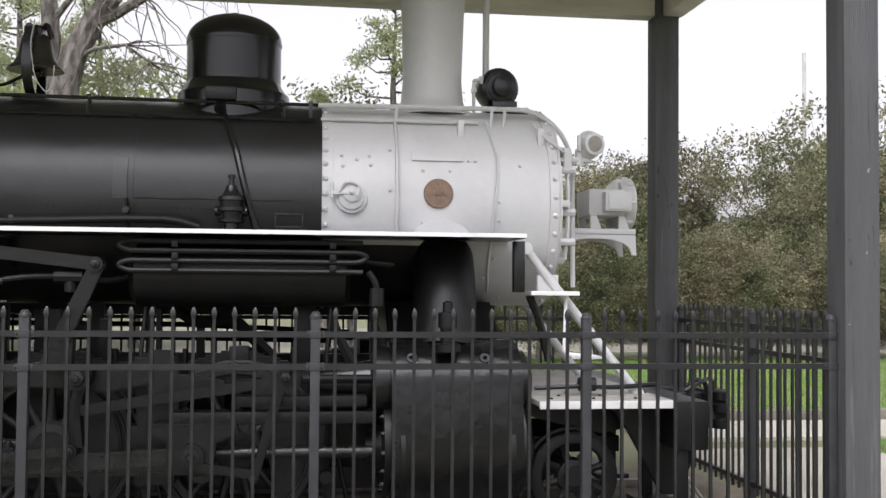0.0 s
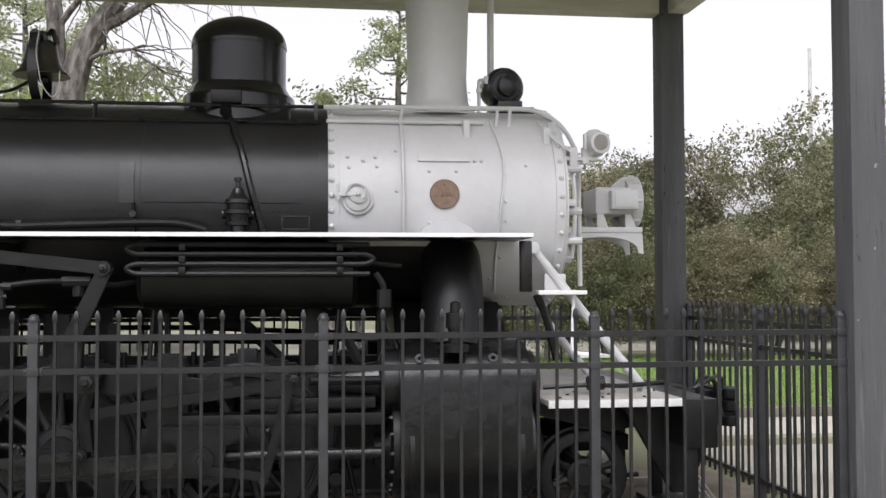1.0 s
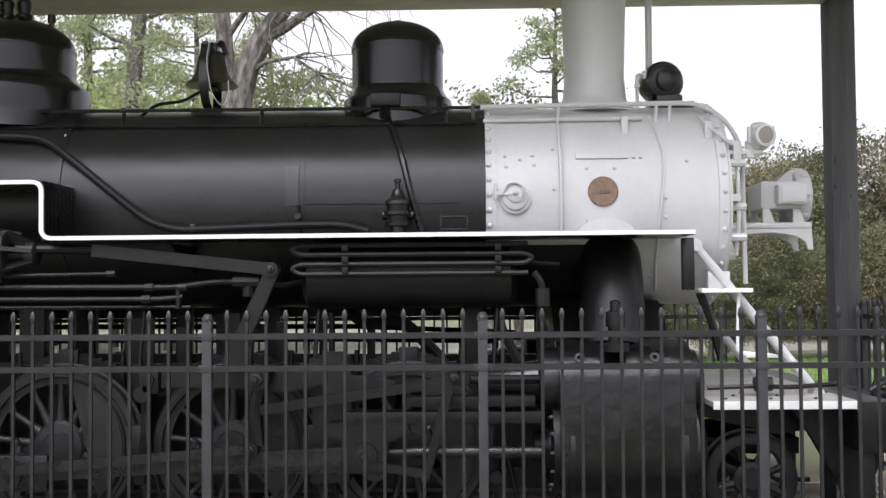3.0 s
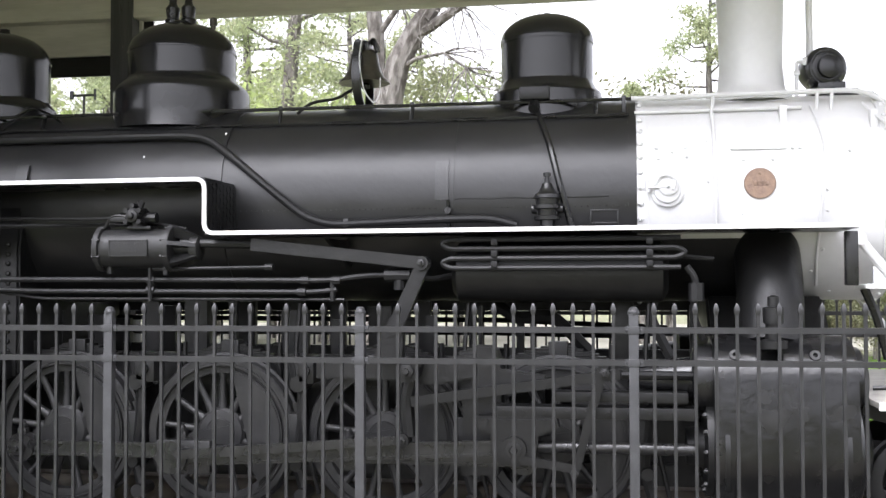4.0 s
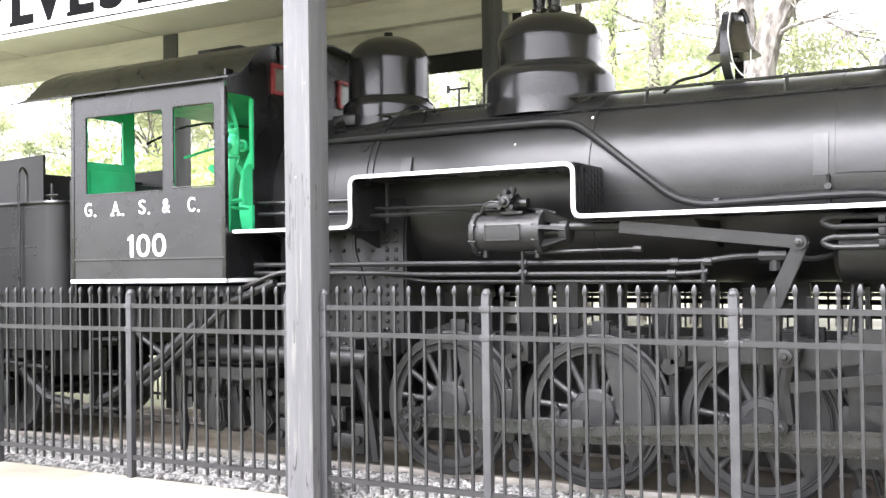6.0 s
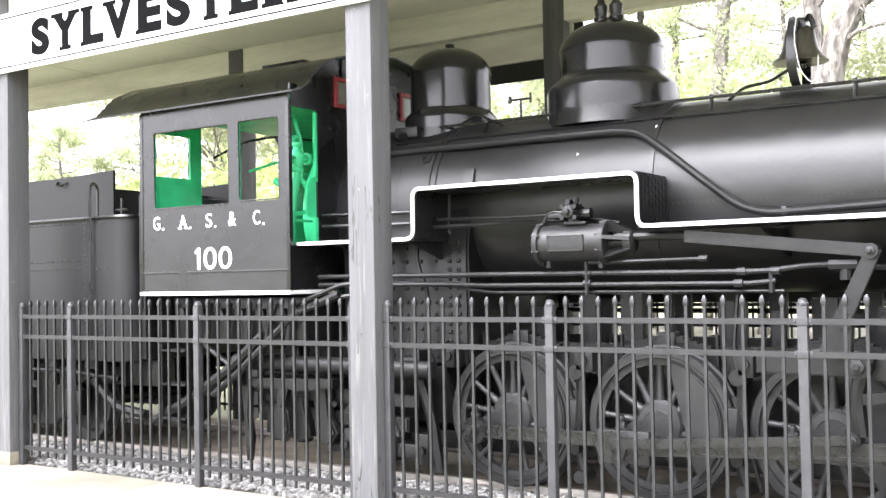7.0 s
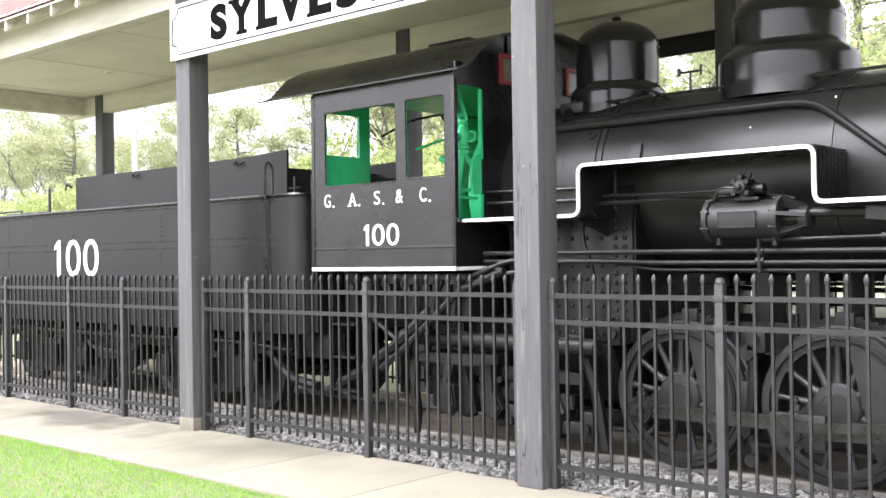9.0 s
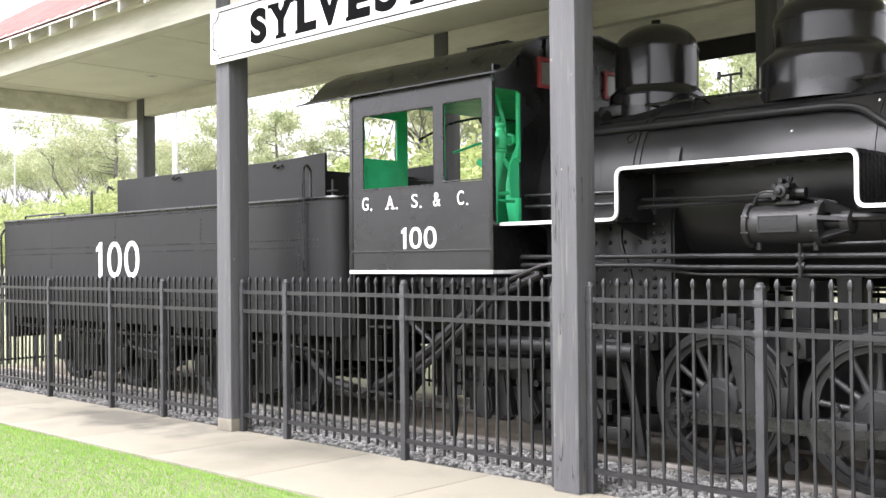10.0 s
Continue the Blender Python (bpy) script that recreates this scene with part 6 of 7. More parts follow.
def small_gear():
    for h in HUBS:
        px, pz = h - 0.21, HZ - 0.1
        part("oil_cup", lathe(B(), (px, 7.21, pz + 0.13), (0, 0, 1), [(0, 0.03), (0.04, 0.03), (0.05, 0.02), (0.06, 0.02)], 10), WHEEL, loco)
        part("pin_nut", lathe(B(), (px, 7.14, pz), (0, -1, 0), [(0, 0.045), (0.02, 0.045), (0.022, 0.025), (0.04, 0.02)], 6), WHEEL, loco)
        for dx, dz in ((-0.13, 0.0), (0.13, 0.0)):
            part("strap_bolt", rod(B(), (px + dx, 7.165, pz + dz), (px + dx, 7.2, pz + dz), 0.016, 6), WHEEL, loco)
        part("brake_shoe", slab(B(), [(h + (WR + 0.022) * math.cos(a), HZ + (WR + 0.022) * math.sin(a)) for a in [radians(-22 + 44 * k / 8) for k in range(9)]] + [(h + (WR + 0.085) * math.cos(a), HZ + (WR + 0.085) * math.sin(a)) for a in [radians(22 - 44 * k / 8) for k in range(9)]], "y", 7.42, 7.52, 0.006), UNDER, loco)
        part("spring_hanger", rod(B(), (h - 0.62, 7.42, 0.95), (h - 0.62, 7.42, 1.22), 0.03, 8), UNDER, loco)
    for x, z, r in ((-0.7, 0.62, 0.06), (-1.46, 0.66, 0.035), (-1.42, 1.13, 0.05), (-0.3, 0.47, 0.03), (-0.1, 1.13, 0.035), (-1.32, 1.86, 0.03)):
        part("pin_nut", lathe(B(), (x, 6.965, z), (0, -1, 0), [(0, r), (0.02, r), (0.025, r * 0.5), (0.04, r * 0.4)], 6), WHEEL, loco)
    for k in range(9):
        part("guide_bolt", rod(B(), (-0.78 + 0.14 * k, 7.02, 0.86), (-0.78 + 0.14 * k, 7.035, 0.86), 0.016, 6), UNDER, loco)
        part("guide_bolt", rod(B(), (-0.88 + 0.055 * k, 7.0, 0.8), (-0.88 + 0.055 * k, 7.015, 0.8), 0.013, 6), UNDER, loco)
    # blow-off and sand pipes dropping to the wheels
    for x in (-2.3, -1.06, 0.2):
        part("sand_pipe", tube(B(), [(x, 7.4, 1.58), (x - 0.03, 7.38, 1.2), (x + 0.05, 7.36, 0.6), (x + 0.14, 7.4, 0.2)], 0.016, 6, 0.1), UNDER, loco)
    for x, w in ((-3.55, 0.16), (-2.3, 0.13), (-4.75, 0.12)):
        part("frame_lug", box(B(), (x, 7.3, 1.0), (x + w, 7.5, 1.2), 0.02), UNDER, loco)
        part("bolt_head", rod(B(), (x + w / 2, 7.27, 1.1), (x + w / 2, 7.31, 1.1), 0.04, 8), UNDER, loco)


small_gear()


# ---- cab ----
def cab():
    x0, x1, y0, y1 = -7.86, -6.0, 6.85, YC * 2 - 6.85
    zb, zt = 1.66, 3.385
    c = part("cab", box(B(), (x0, y0 + 0.3, zb + 0.02), (x1 - 0.02, y1 - 0.3, zb + 0.06)), UNDER, loco, "black cab with open windows and green inside")
    holes = [(-7.68, -6.71, 2.44, 3.16), (-6.59, -6.11, 2.46, 3.17)]
    for y, s in ((y0, 1), (y1, -1)):
        for lay, (ya, yb), mat in (("side_sheet", (0.0, 0.02), BLACK), ("inner_lining", (0.021, 0.028), GREEN)):
            us = [x0, holes[0][0], holes[0][1], holes[1][0], holes[1][1], x1]
            bm = panel(B(), us, [zb, 2.45, 3.165, zt if mat is BLACK else zt - 0.03], {(1, 1), (3, 1)}, "y", y + s * ya, y + s * yb)
            part(lay, bm, mat, c)
        # window trims with rounded corners
        bm = B()
        for h in holes:
            ps = smooth_path([(h[0] + 0.3, 0, h[2]), (h[0], 0, h[2]), (h[0], 0, h[3]), (h[1], 0, h[3]), (h[1], 0, h[2]), (h[0] + 0.3, 0, h[2])], 0.02, 3)
            tube(bm, [(p.x, y + s * 0.004, p.z) for p in ps], 0.007, 6, 0)
        box(bm, (x0 - 0.01, y - s * 0.006, zb), (x0 + 0.03, y + s * 0.04, zt - 0.03), 0.004)
        box(bm, (x1 - 0.03, y - s * 0.006, zb), (x1 + 0.01, y + s * 0.04, zt - 0.08), 0.004)
        parts("window_trim", bm, BLACK, c)
        part("side_ledge", box(B(), (x0, y - s * 0.012, zb + 0.17), (x1, y - s * 0.002, zb + 0.185), 0.003), BLACK, c)
        part("lower_edge", box(B(), (x0 - 0.01, y - s * 0.016, zb - 0.035), (x1 + 0.01, y + s * 0.03, zb - 0.001), 0.004), WHITE, c, "white painted lower edge")
    part("lower_edge", box(B(), (x1 - 0.02, y0 + 0.032, zb - 0.035), (x1 + 0.012, 7.42, zb - 0.001), 0.004), WHITE, c, "white painted lower edge")
    # front sheet: open door beside the boiler, small red-framed windows above it
    us = [y0 + 0.03, 7.24, 7.5, 7.62, 7.8, 8.54, 8.84, 9.0, 9.18, y1 - 0.03]
    vs = [zb, 2.06, 3.26, 3.34, 3.46, 3.58, 3.78]
    holes = {(0, 1)} | {(0, 4), (0, 5), (1, 5), (2, 5), (8, 4), (8, 5), (7, 5)}
    holes |= {(2, 3), (3, 3), (5, 3), (2, 4), (3, 4), (5, 4)}
    f = panel(B(), us, vs, holes, "x", x1 - 0.02, x1)
    part("front_sheet", f, BLACK, c)
    arch = [(y0 + 0.12, 3.43), (7.4, 3.455), (7.41, 3.583), (9.19, 3.583), (9.2, 3.455), (y1 - 0.12, 3.43)]
    arch += [(y1 - 0.2, 3.515), (y1 - 0.32, 3.622), (y1 - 0.55, 3.732), (y1 - 0.9, 3.812), (YC, 3.872), (y0 + 0.9, 3.812), (y0 + 0.55, 3.732), (y0 + 0.32, 3.622), (y0 + 0.2, 3.515)]
    part("front_arch", slab(B(), arch, "x", x1 - 0.034, x1 - 0.022), BLACK, c)
    for a, b in ((7.5, 7.8), (8.54, 8.84)):
        bm = B()
        for p, q in (((a - 0.02, 3.32), (b + 0.02, 3.355)), ((a - 0.02, 3.565), (b + 0.02, 3.6)), ((a - 0.02, 3.356), (a + 0.02, 3.564)), ((b - 0.02, 3.356), (b + 0.02, 3.564))):
            box(bm, (x1 + 0.001, p[0], p[1]), (x1 + 0.03, q[0], q[1]), 0.004)
        w = part("window_frame", bm, RED, c, "dull red window frame")
        part("pane", box(B(), (x1 - 0.016, a, 3.34), (x1 - 0.004, b, 3.58)), PANE, w)
    # open front door leaf and green backhead pipes seen past it
    part("door_leaf", slab(B(), [(7.24, 2.62), (7.24, 3.24), (7.212, 3.24), (7.208, 2.95), (7.216, 2.8), (7.2, 2.66)], "x", x1 - 0.03, x1 + 0.004, 0.003), GREEN, c, "bright green sheet beside the door")
    part("door_leaf", slab(B(), [(7.24, 2.3), (7.24, 2.62), (7.18, 2.66), (7.12, 2.6), (7.11, 2.44), (7.13, 2.3)], "x", x1 - 0.05, x1 - 0.02, 0.003), GREEN, c, "bright green sheet beside the door")
    part("door_leaf", slab(B(), [(7.24, 2.08), (7.24, 2.3), (7.2, 2.3), (7.2, 2.08)], "x", x1 - 0.03, x1 + 0.004, 0.003), GREEN, c, "bright green sheet beside the door")
    part("backhead", lathe(B(), (-6.45, YC, BZ), (1, 0, 0), [(0, 0.0), (0, 0.74), (0.05, 0.8), (0.42, 0.8), (0.42, 0.0)], 40), GREEN, c, "bright green boiler backhead")
    bm = tube(B(), [(-6.08, 6.95, 2.05), (-6.08, 6.96, 2.3), (-6.09, 7.02, 2.55), (-6.1, 7.08, 2.72), (-6.1, 7.08, 2.82)], 0.042, 12, 0.12)
    lathe(bm, (-6.1, 7.08, 2.7), (0, 0, 1), [(0, 0.05), (0.01, 0.062), (0.03, 0.062), (0.04, 0.05), (0.1, 0.062), (0.15, 0.066), (0.18, 0.05), (0.2, 0.035), (0.22, 0.035), (0.24, 0.05), (0.26, 0.05), (0.27, 0.02)], 14)
    rod(bm, (-6.1, 6.93, 2.8), (-6.1, 7.2, 2.83), 0.038, 10)
    lathe(bm, (-6.1, 7.2, 2.83), (0, 1, 0), [(0, 0.055), (0.03, 0.055)], 10)
    lathe(bm, (-6.1, 6.96, 2.8), (0, -1, 0), [(0, 0.06), (0.025, 0.06), (0.03, 0.03)], 10)
    tube(bm, [(-6.12, 6.93, 2.8), (-6.13, 6.91, 2.65), (-6.13, 6.92, 2.4), (-6.12, 6.9, 2.1)], 0.022, 8, 0.08)
    tube(bm, [(-6.12, 7.06, 2.95), (-6.16, 7.02, 3.08), (-6.22, 7.1, 3.16), (-6.3, 7.3, 3.2)], 0.026, 8, 0.08)
    tube(bm, [(-6.1, 7.15, 2.83), (-6.12, 7.15, 3.0), (-6.14, 7.12, 3.12), (-6.25, 7.2, 3.24)], 0.02, 8, 0.06)
    rod(bm, (-6.15, 7.02, 2.98), (-6.15, 7.14, 3.02), 0.03, 8)
    tube(bm, [(-6.06, 6.97, 2.32), (-6.06, 7.22, 2.36)], 0.02, 8, 0)
    tube(bm, [(-6.06, 6.97, 2.27), (-6.06, 7.22, 2.27)], 0.014, 8, 0)
    for k in range(5):
        x = -6.6 + 0.06 * k
        rod(bm, (x, 7.5 + 0.1 * k, 2.6), (x - 0.1, 7.45 + 0.1 * k, 2.7 + 0.03 * (k % 3)), 0.03, 8)
    parts("injector_pipe", bm, GREEN, c, "bright green pipes and valves")
    bm = tube(B(), [(-6.55, 7.9, 2.9), (-7.0, 7.85, 2.93), (-7.35, 7.8, 2.85)], 0.014, 6, 0.1)
    rod(bm, (-6.5, 7.6, 2.75), (-6.5, 9.0, 2.75), 0.02, 8)
    part("throttle_lever", bm, GREEN, c)
    part("signal_cord", tube(B(), [(-8.05, 8.0, 3.06), (-7.6, 8.0, 3.19), (-7.2, 8.0, 3.21), (-6.7, 8.0, 3.13), (-6.1, 8.0, 3.02)], 0.014, 6, 0.1), BLACK, c, "thin black cord")
    for a, b in (((6.9, zb), (7.62, 2.78)), ((7.47, 2.781), (7.62, 3.42)), ((6.9, 2.781), (7.0, 3.37)), ((7.001, 3.2), (7.469, 3.42)), ((8.98, zb), (y1 - 0.03, 3.4)), ((7.621, zb), (8.1, 2.3))):
        part("back_sheet", box(B(), (x0, a[0], a[1]), (x0 + 0.02, b[0], b[1])), GREEN, c, "bright green back wall with window")
    for a, b in (((6.9, zb), (7.62, 2.78)), ((7.47, 2.781), (7.62, 3.4)), ((6.9, 2.781), (7.0, 3.36)), ((8.98, zb), (y1 - 0.03, 3.4)), ((7.621, zb), (8.1, 2.3))):
        part("outer_sheet", box(B(), (x0 - 0.012, a[0], a[1]), (x0 - 0.001, b[0], b[1])), BLACK, c)
    part("back_sheet_panel", box(B(), (x0 + 0.021, 7.04, 2.2), (x0 + 0.034, 7.56, 2.7), 0.006), GREEN, c)
    bm = B()
    box(bm, (x0, y1 - 0.5, 2.35), (x0 + 0.3, y1 - 0.05, 2.6), 0.01)
    box(bm, (-7.6, y1 - 0.12, 2.3), (-7.25, y1 - 0.05, 3.2))
    box(bm, (-7.75, y1 - 0.45, zb + 0.06), (-7.2, y1 - 0.05, 2.3), 0.02)
    parts("seat_box", bm, GREEN, c)
    # roof: arched with flared eaves
    prof = [(y0 - 0.08, 3.355), (y0 - 0.01, 3.37), (y0 + 0.1, 3.42), (y0 + 0.2, 3.52), (y0 + 0.32, 3.63), (y0 + 0.55, 3.74), (y0 + 0.9, 3.82), (YC, 3.88)]
    prof = prof + [(2 * YC - a, b) for a, b in prof[-2::-1]]
    bm = slab(B(), [(a, b) for a, b in prof] + [(a, b + 0.014) for a, b in prof[::-1]], "x", -8.62, x1 + 0.12)
    r = part("cab_roof", bm, BLACK, c, "arched black cab roof with flared eaves", angle=50)
    part("roof_lining", slab(B(), [(a, b - 0.02) for a, b in prof[3:-3]] + [(a, b - 0.006) for a, b in prof[3:-3][::-1]], "x", -7.84, x1 - 0.03), GREEN, c)
    part("ceiling_board", box(B(), (-7.83, y0 + 0.04, 3.345), (x1 - 0.035, y1 - 0.04, 3.36)), GREEN, c, "green painted cab ceiling")
    part("roof_vent", box(B(), (-7.3, YC - 0.35, 3.9), (-6.75, YC + 0.35, 3.94), 0.01), BLACK, r)
    # lettering
    for ch, a, b in (("G", -7.71, -7.585), ("A", -7.365, -7.225), ("S", -7.02, -6.905), ("&", -6.735, -6.61), ("C", -6.435, -6.32)):
        letters("letter", ch, WHITE, c, a + 0.02, b - 0.016, 2.243, 2.368, y0 - 0.0005, 0.0, ((-0.12, 0.3, 0.03), (0.7, 1.12, 0.03)) if ch == "A" else ())
        if ch != "&":
            part("full_stop", lathe(B(), (b + 0.025, y0 - 0.0005, 2.247), (0, -1, 0), [(0, 0.011), (0.003, 0.011)], 10), WHITE, c)
    for ch, a, b in (("1", -7.14, -7.075), ("0", -7.03, -6.87), ("0", -6.84, -6.68)):
        letters("digit", ch, WHITE, c, a, b, 1.86, 2.06, y0 - 0.0005, 0.0)


cab()


# ---- tender ----
def tender():
    y0, y1 = 6.9, YC * 2 - 6.9
    x0, x1 = -15.95, -8.12
    t = thing("tender", (-12, YC, RAIL_Z), "black riveted coal tender with white number, coupled behind the cab", "tender")
    r = 0.2
    o = [(x0, y0), (x1 - r, y0)] + [(x1 - r + r * math.sin(a), y0 + r - r * math.cos(a)) for a in [radians(15 * k) for k in range(1, 7)]]
    o += [(a, 2 * YC - b) for a, b in o[::-1]]
    b = part("water_tank", slab(B(), o, "z", 0.98, 2.4, 0.01), TANK, t, "black riveted steel tank")
    bm = B()
    for z in (2.36, 1.98, 1.9, 1.3):
        n = 150 if z == 2.36 else 110
        for i in range(n):
            stud(bm, (x0 + 0.05 + (x1 - r - x0 - 0.1) * i / n, y0, z), (0, -1, 0), 0.011, 0.009, 6)
    for x in (-8.75, -10.6, -12.6, -14.4):
        for i in range(24):
            stud(bm, (x, y0, 1.05 + 0.055 * i), (0, -1, 0), 0.011, 0.009, 6)
    tagged(part("rivets", bm, BLACK, b), kind="stuff")
    part("top_lip", tube(B(), [(a, c, 2.405) for a, c in o[:9]], 0.022, 6, 0), BLACK, b)
    bm = slab(B(), [(-13.35, 2.4), (-8.86, 2.4), (-8.86, 2.94), (-9.6, 2.91), (-11.5, 2.9), (-13.35, 2.91)], "y", 7.35, 7.38)
    slab(bm, [(-13.35, 2.4), (-8.86, 2.4), (-8.86, 2.94), (-9.6, 2.91), (-11.5, 2.9), (-13.35, 2.91)], "y", 9.22, 9.25)
    box(bm, (-13.38, 7.38, 2.4), (-13.35, 9.22, 2.86))
    box(bm, (-9.4, 7.38, 2.4), (-9.37, 9.22, 2.8))
    parts("bunker_side", bm, TANK, t, "black sheet coal bunker sides")
    bm = tube(B(), [(-8.62, y0 - 0.04, 1.1), (-8.62, y0 - 0.04, 2.72), (-8.66, y0 + 0.04, 2.77), (-8.7, y0 + 0.12, 2.72), (-8.7, y0 + 0.12, 2.4)], 0.014, 6, 0.04)
    for hx in (-11.9, -9.75):
        tube(bm, [(hx, 7.35, 2.87), (hx, 7.31, 2.83), (hx + 0.1, 7.3, 2.82), (hx + 0.14, 7.35, 2.86)], 0.01, 6, 0.03)
    tube(bm, [(-13.6, 7.1, 2.4), (-13.6, 7.1, 2.74), (-13.7, 7.15, 2.78), (-13.8, 7.2, 2.74), (-13.8, 7.2, 2.4)], 0.018, 6, 0.08)
    tube(bm, [(-13.45, 7.35, 2.78), (-13.52, 7.3, 2.84), (-13.5, 7.28, 2.74)], 0.016, 6, 0.04)
    tube(bm, [(x0, y0 - 0.04, 1.2), (x0 - 0.05, y0 - 0.04, 2.2), (x0, y0, 2.3)], 0.018, 6, 0.05)
    tube(bm, [(-15.9, 7.2, 2.4), (-15.9, 7.2, 2.5), (-14.6, 7.2, 2.5), (-14.6, 7.2, 2.4)], 0.014, 6, 0.04)
    tube(bm, [(-15.9, 7.6, 2.5), (-14.6, 7.6, 2.5)], 0.014, 6, 0)
    parts("grab_rail", bm, BLACK, t)
    bm = rod(B(), (-8.55, 7.2, 2.4), (-8.55, 7.2, 2.62), 0.014, 8)
    rod(bm, (-8.64, 7.2, 2.5), (-8.46, 7.2, 2.5), 0.012, 6)
    lathe(bm, (-8.55, 7.2, 2.4), (0, 0, 1), [(0, 0.1), (0.015, 0.1), (0.04, 0.05), (0.05, 0.0)], 14)
    part("water_valve", bm, BLACK, t)
    for ch, a, b in (("1", -13.1, -12.94), ("0", -12.8, -12.43), ("0", -12.36, -11.99)):
        letters("digit", ch, WHITE, t, a, b, 1.57, 2.04, y0 - 0.0005, 0.0)
    rng = random.Random(21)
    for k in range(26):
        x = -15.6 + 0.29 * k
        h = rng.uniform(0.08, 0.28)
        part("hanger", box(B(), (x, 7.02, 0.97 - h), (x + rng.uniform(0.03, 0.09), 7.1, 0.975), 0.006), UNDER, t)
    part("pipe_run", tube(B(), [(-15.8, 7.0, 0.86), (-12.0, 7.0, 0.84), (-9.2, 7.0, 0.86), (-8.4, 7.02, 0.8)], 0.025, 8, 0.1), UNDER, t)
    part("front_plate", box(B(), (-8.1, 7.05, 1.0), (-8.04, 9.5, 2.62), 0.01), UNDER, t)
    part("hand_pole", rod(B(), (-7.98, 6.95, 1.5), (-7.98, 6.95, 2.6), 0.018, 8), UNDER, t)
    bm = box(B(), (x0, 7.2, 0.72), (x1 + 0.1, 7.4, 0.98), 0.01)
    box(bm, (x0, 9.2, 0.72), (x1 + 0.1, 9.4, 0.98), 0.01)
    box(bm, (x0 - 0.05, y0 + 0.05, 0.66), (x0 + 0.2, y1 - 0.05, 0.98), 0.01)
    for k in range(12):
        box(bm, (x0 + 0.4 + 0.62 * k, y0 + 0.02, 0.9), (x0 + 0.5 + 0.62 * k, 7.3, 0.975))
    parts("frame_bar", bm, UNDER, t)
    for cx in (-10.35, -14.0):
        tr = thing("truck", (cx, YC, 0.5), "", "")
        tr.parent = t
        tr.matrix_parent_inverse = WORLD[t.name].inverted()
        for y, s in ((7.35, 1), (YC * 2 - 7.35, -1)):
            bm = slab(B(), [(cx - 1.0, 0.62), (cx - 0.35, 0.82), (cx + 0.35, 0.82), (cx + 1.0, 0.62), (cx + 1.0, 0.38), (cx + 0.75, 0.34), (cx + 0.45, 0.22), (cx - 0.45, 0.22), (cx - 0.75, 0.34), (cx - 1.0, 0.38)], "y", y, y + s * 0.1, 0.02)
            box(bm, (cx - 0.25, y - s * 0.04, 0.34), (cx + 0.25, y + s * 0.1, 0.7), 0.02)
            for k in range(4):
                rod(bm, (cx - 0.18 + 0.12 * k, y - s * 0.06, 0.32), (cx - 0.18 + 0.12 * k, y - s * 0.06, 0.62), 0.05, 10)
            for dx in (-0.85, 0.85):
                box(bm, (cx + dx - 0.15, y - s * 0.07, 0.34), (cx + dx + 0.15, y + s * 0.08, 0.62), 0.03)
            part("side_frame", bm, UNDER, tr)
            for dx in (-0.85, 0.85):
                part("wheel", lathe(B(), (cx + dx, y + s * 0.13, 0.47), (0, s, 0), [(0, 0.0), (0, 0.1), (0.03, 0.3), (0.0, 0.34), (0, 0.41), (0.1, 0.42), (0.105, 0.445), (0.13, 0.445), (0.13, 0.0)], 36), WHEEL, tr)
        bm = B()
        for dx in (-0.85, 0.85):
            rod(bm, (cx + dx, 7.5, 0.47), (cx + dx, 9.1, 0.47), 0.07, 12)
        box(bm, (cx - 0.2, 7.4, 0.45), (cx + 0.2, 9.2, 0.72), 0.01)
        parts("axle", bm, UNDER, tr)
    bm = tube(B(), [(-9.0, 7.1, 0.95), (-8.8, 7.1, 0.7), (-8.5, 7.1, 0.5), (-8.1, 7.1, 0.45)], 0.05, 8, 0.1)
    tube(bm, [(-12.8, 7.1, 0.9), (-12.5, 7.1, 0.65), (-11.6, 7.1, 0.6), (-11.3, 7.1, 0.85)], 0.03, 8, 0.1)
    box(bm, (-12.6, 7.2, 0.5), (-11.7, 7.6, 0.75), 0.03)
    parts("brake_rod", bm, UNDER, t)


tender()


# ---- trees ----
def limb_tree(seed, height, spread, levels, start=0.35, lean=(0, 0), thick=0.28):
    """Tapered trunk with forking limbs; returns the wood and the twig ends."""
    rng = random.Random(seed)
    bm = B()
    ends = []
    def grow(p, d, length, r, level):
        pts, radii = [p.copy()], [r]
        q, dd = p.copy(), d.copy()
        n = 5
        for i in range(n):
            dd = (dd + Vector((rng.uniform(-1, 1), rng.uniform(-1, 1), rng.uniform(-0.4, 0.6))) * 0.16).normalized()
            q = q + dd * length / n
            pts.append(q.copy())
            radii.append(r * (1 - 0.45 * (i + 1) / n) if level < levels else r * (1 - 0.8 * (i + 1) / n))
        tube(bm, pts, r, 7 if level < 2 else 5, 0, radii)
        if level >= levels:
            ends.append(pts[-1])
            ends.append(pts[-3])
            return
        kids = rng.randint(2, 3) if level else rng.randint(3, 4)
        for k in range(kids):
            a = rng.uniform(0, 2 * math.pi)
            side = Vector((math.cos(a), math.sin(a), rng.uniform(0.1, 0.7))).normalized()
            nd = (dd * (1 - spread) + side * spread).normalized()
            grow(pts[-1 - (k % 2)].copy(), nd, length * rng.uniform(0.62, 0.85), radii[-1] * 0.78, level + 1)
    d = Vector((lean[0], lean[1], 1)).normalized()
    grow(Vector((0, 0, -0.1)), d, height * start, thick, 0)
    return bm, ends


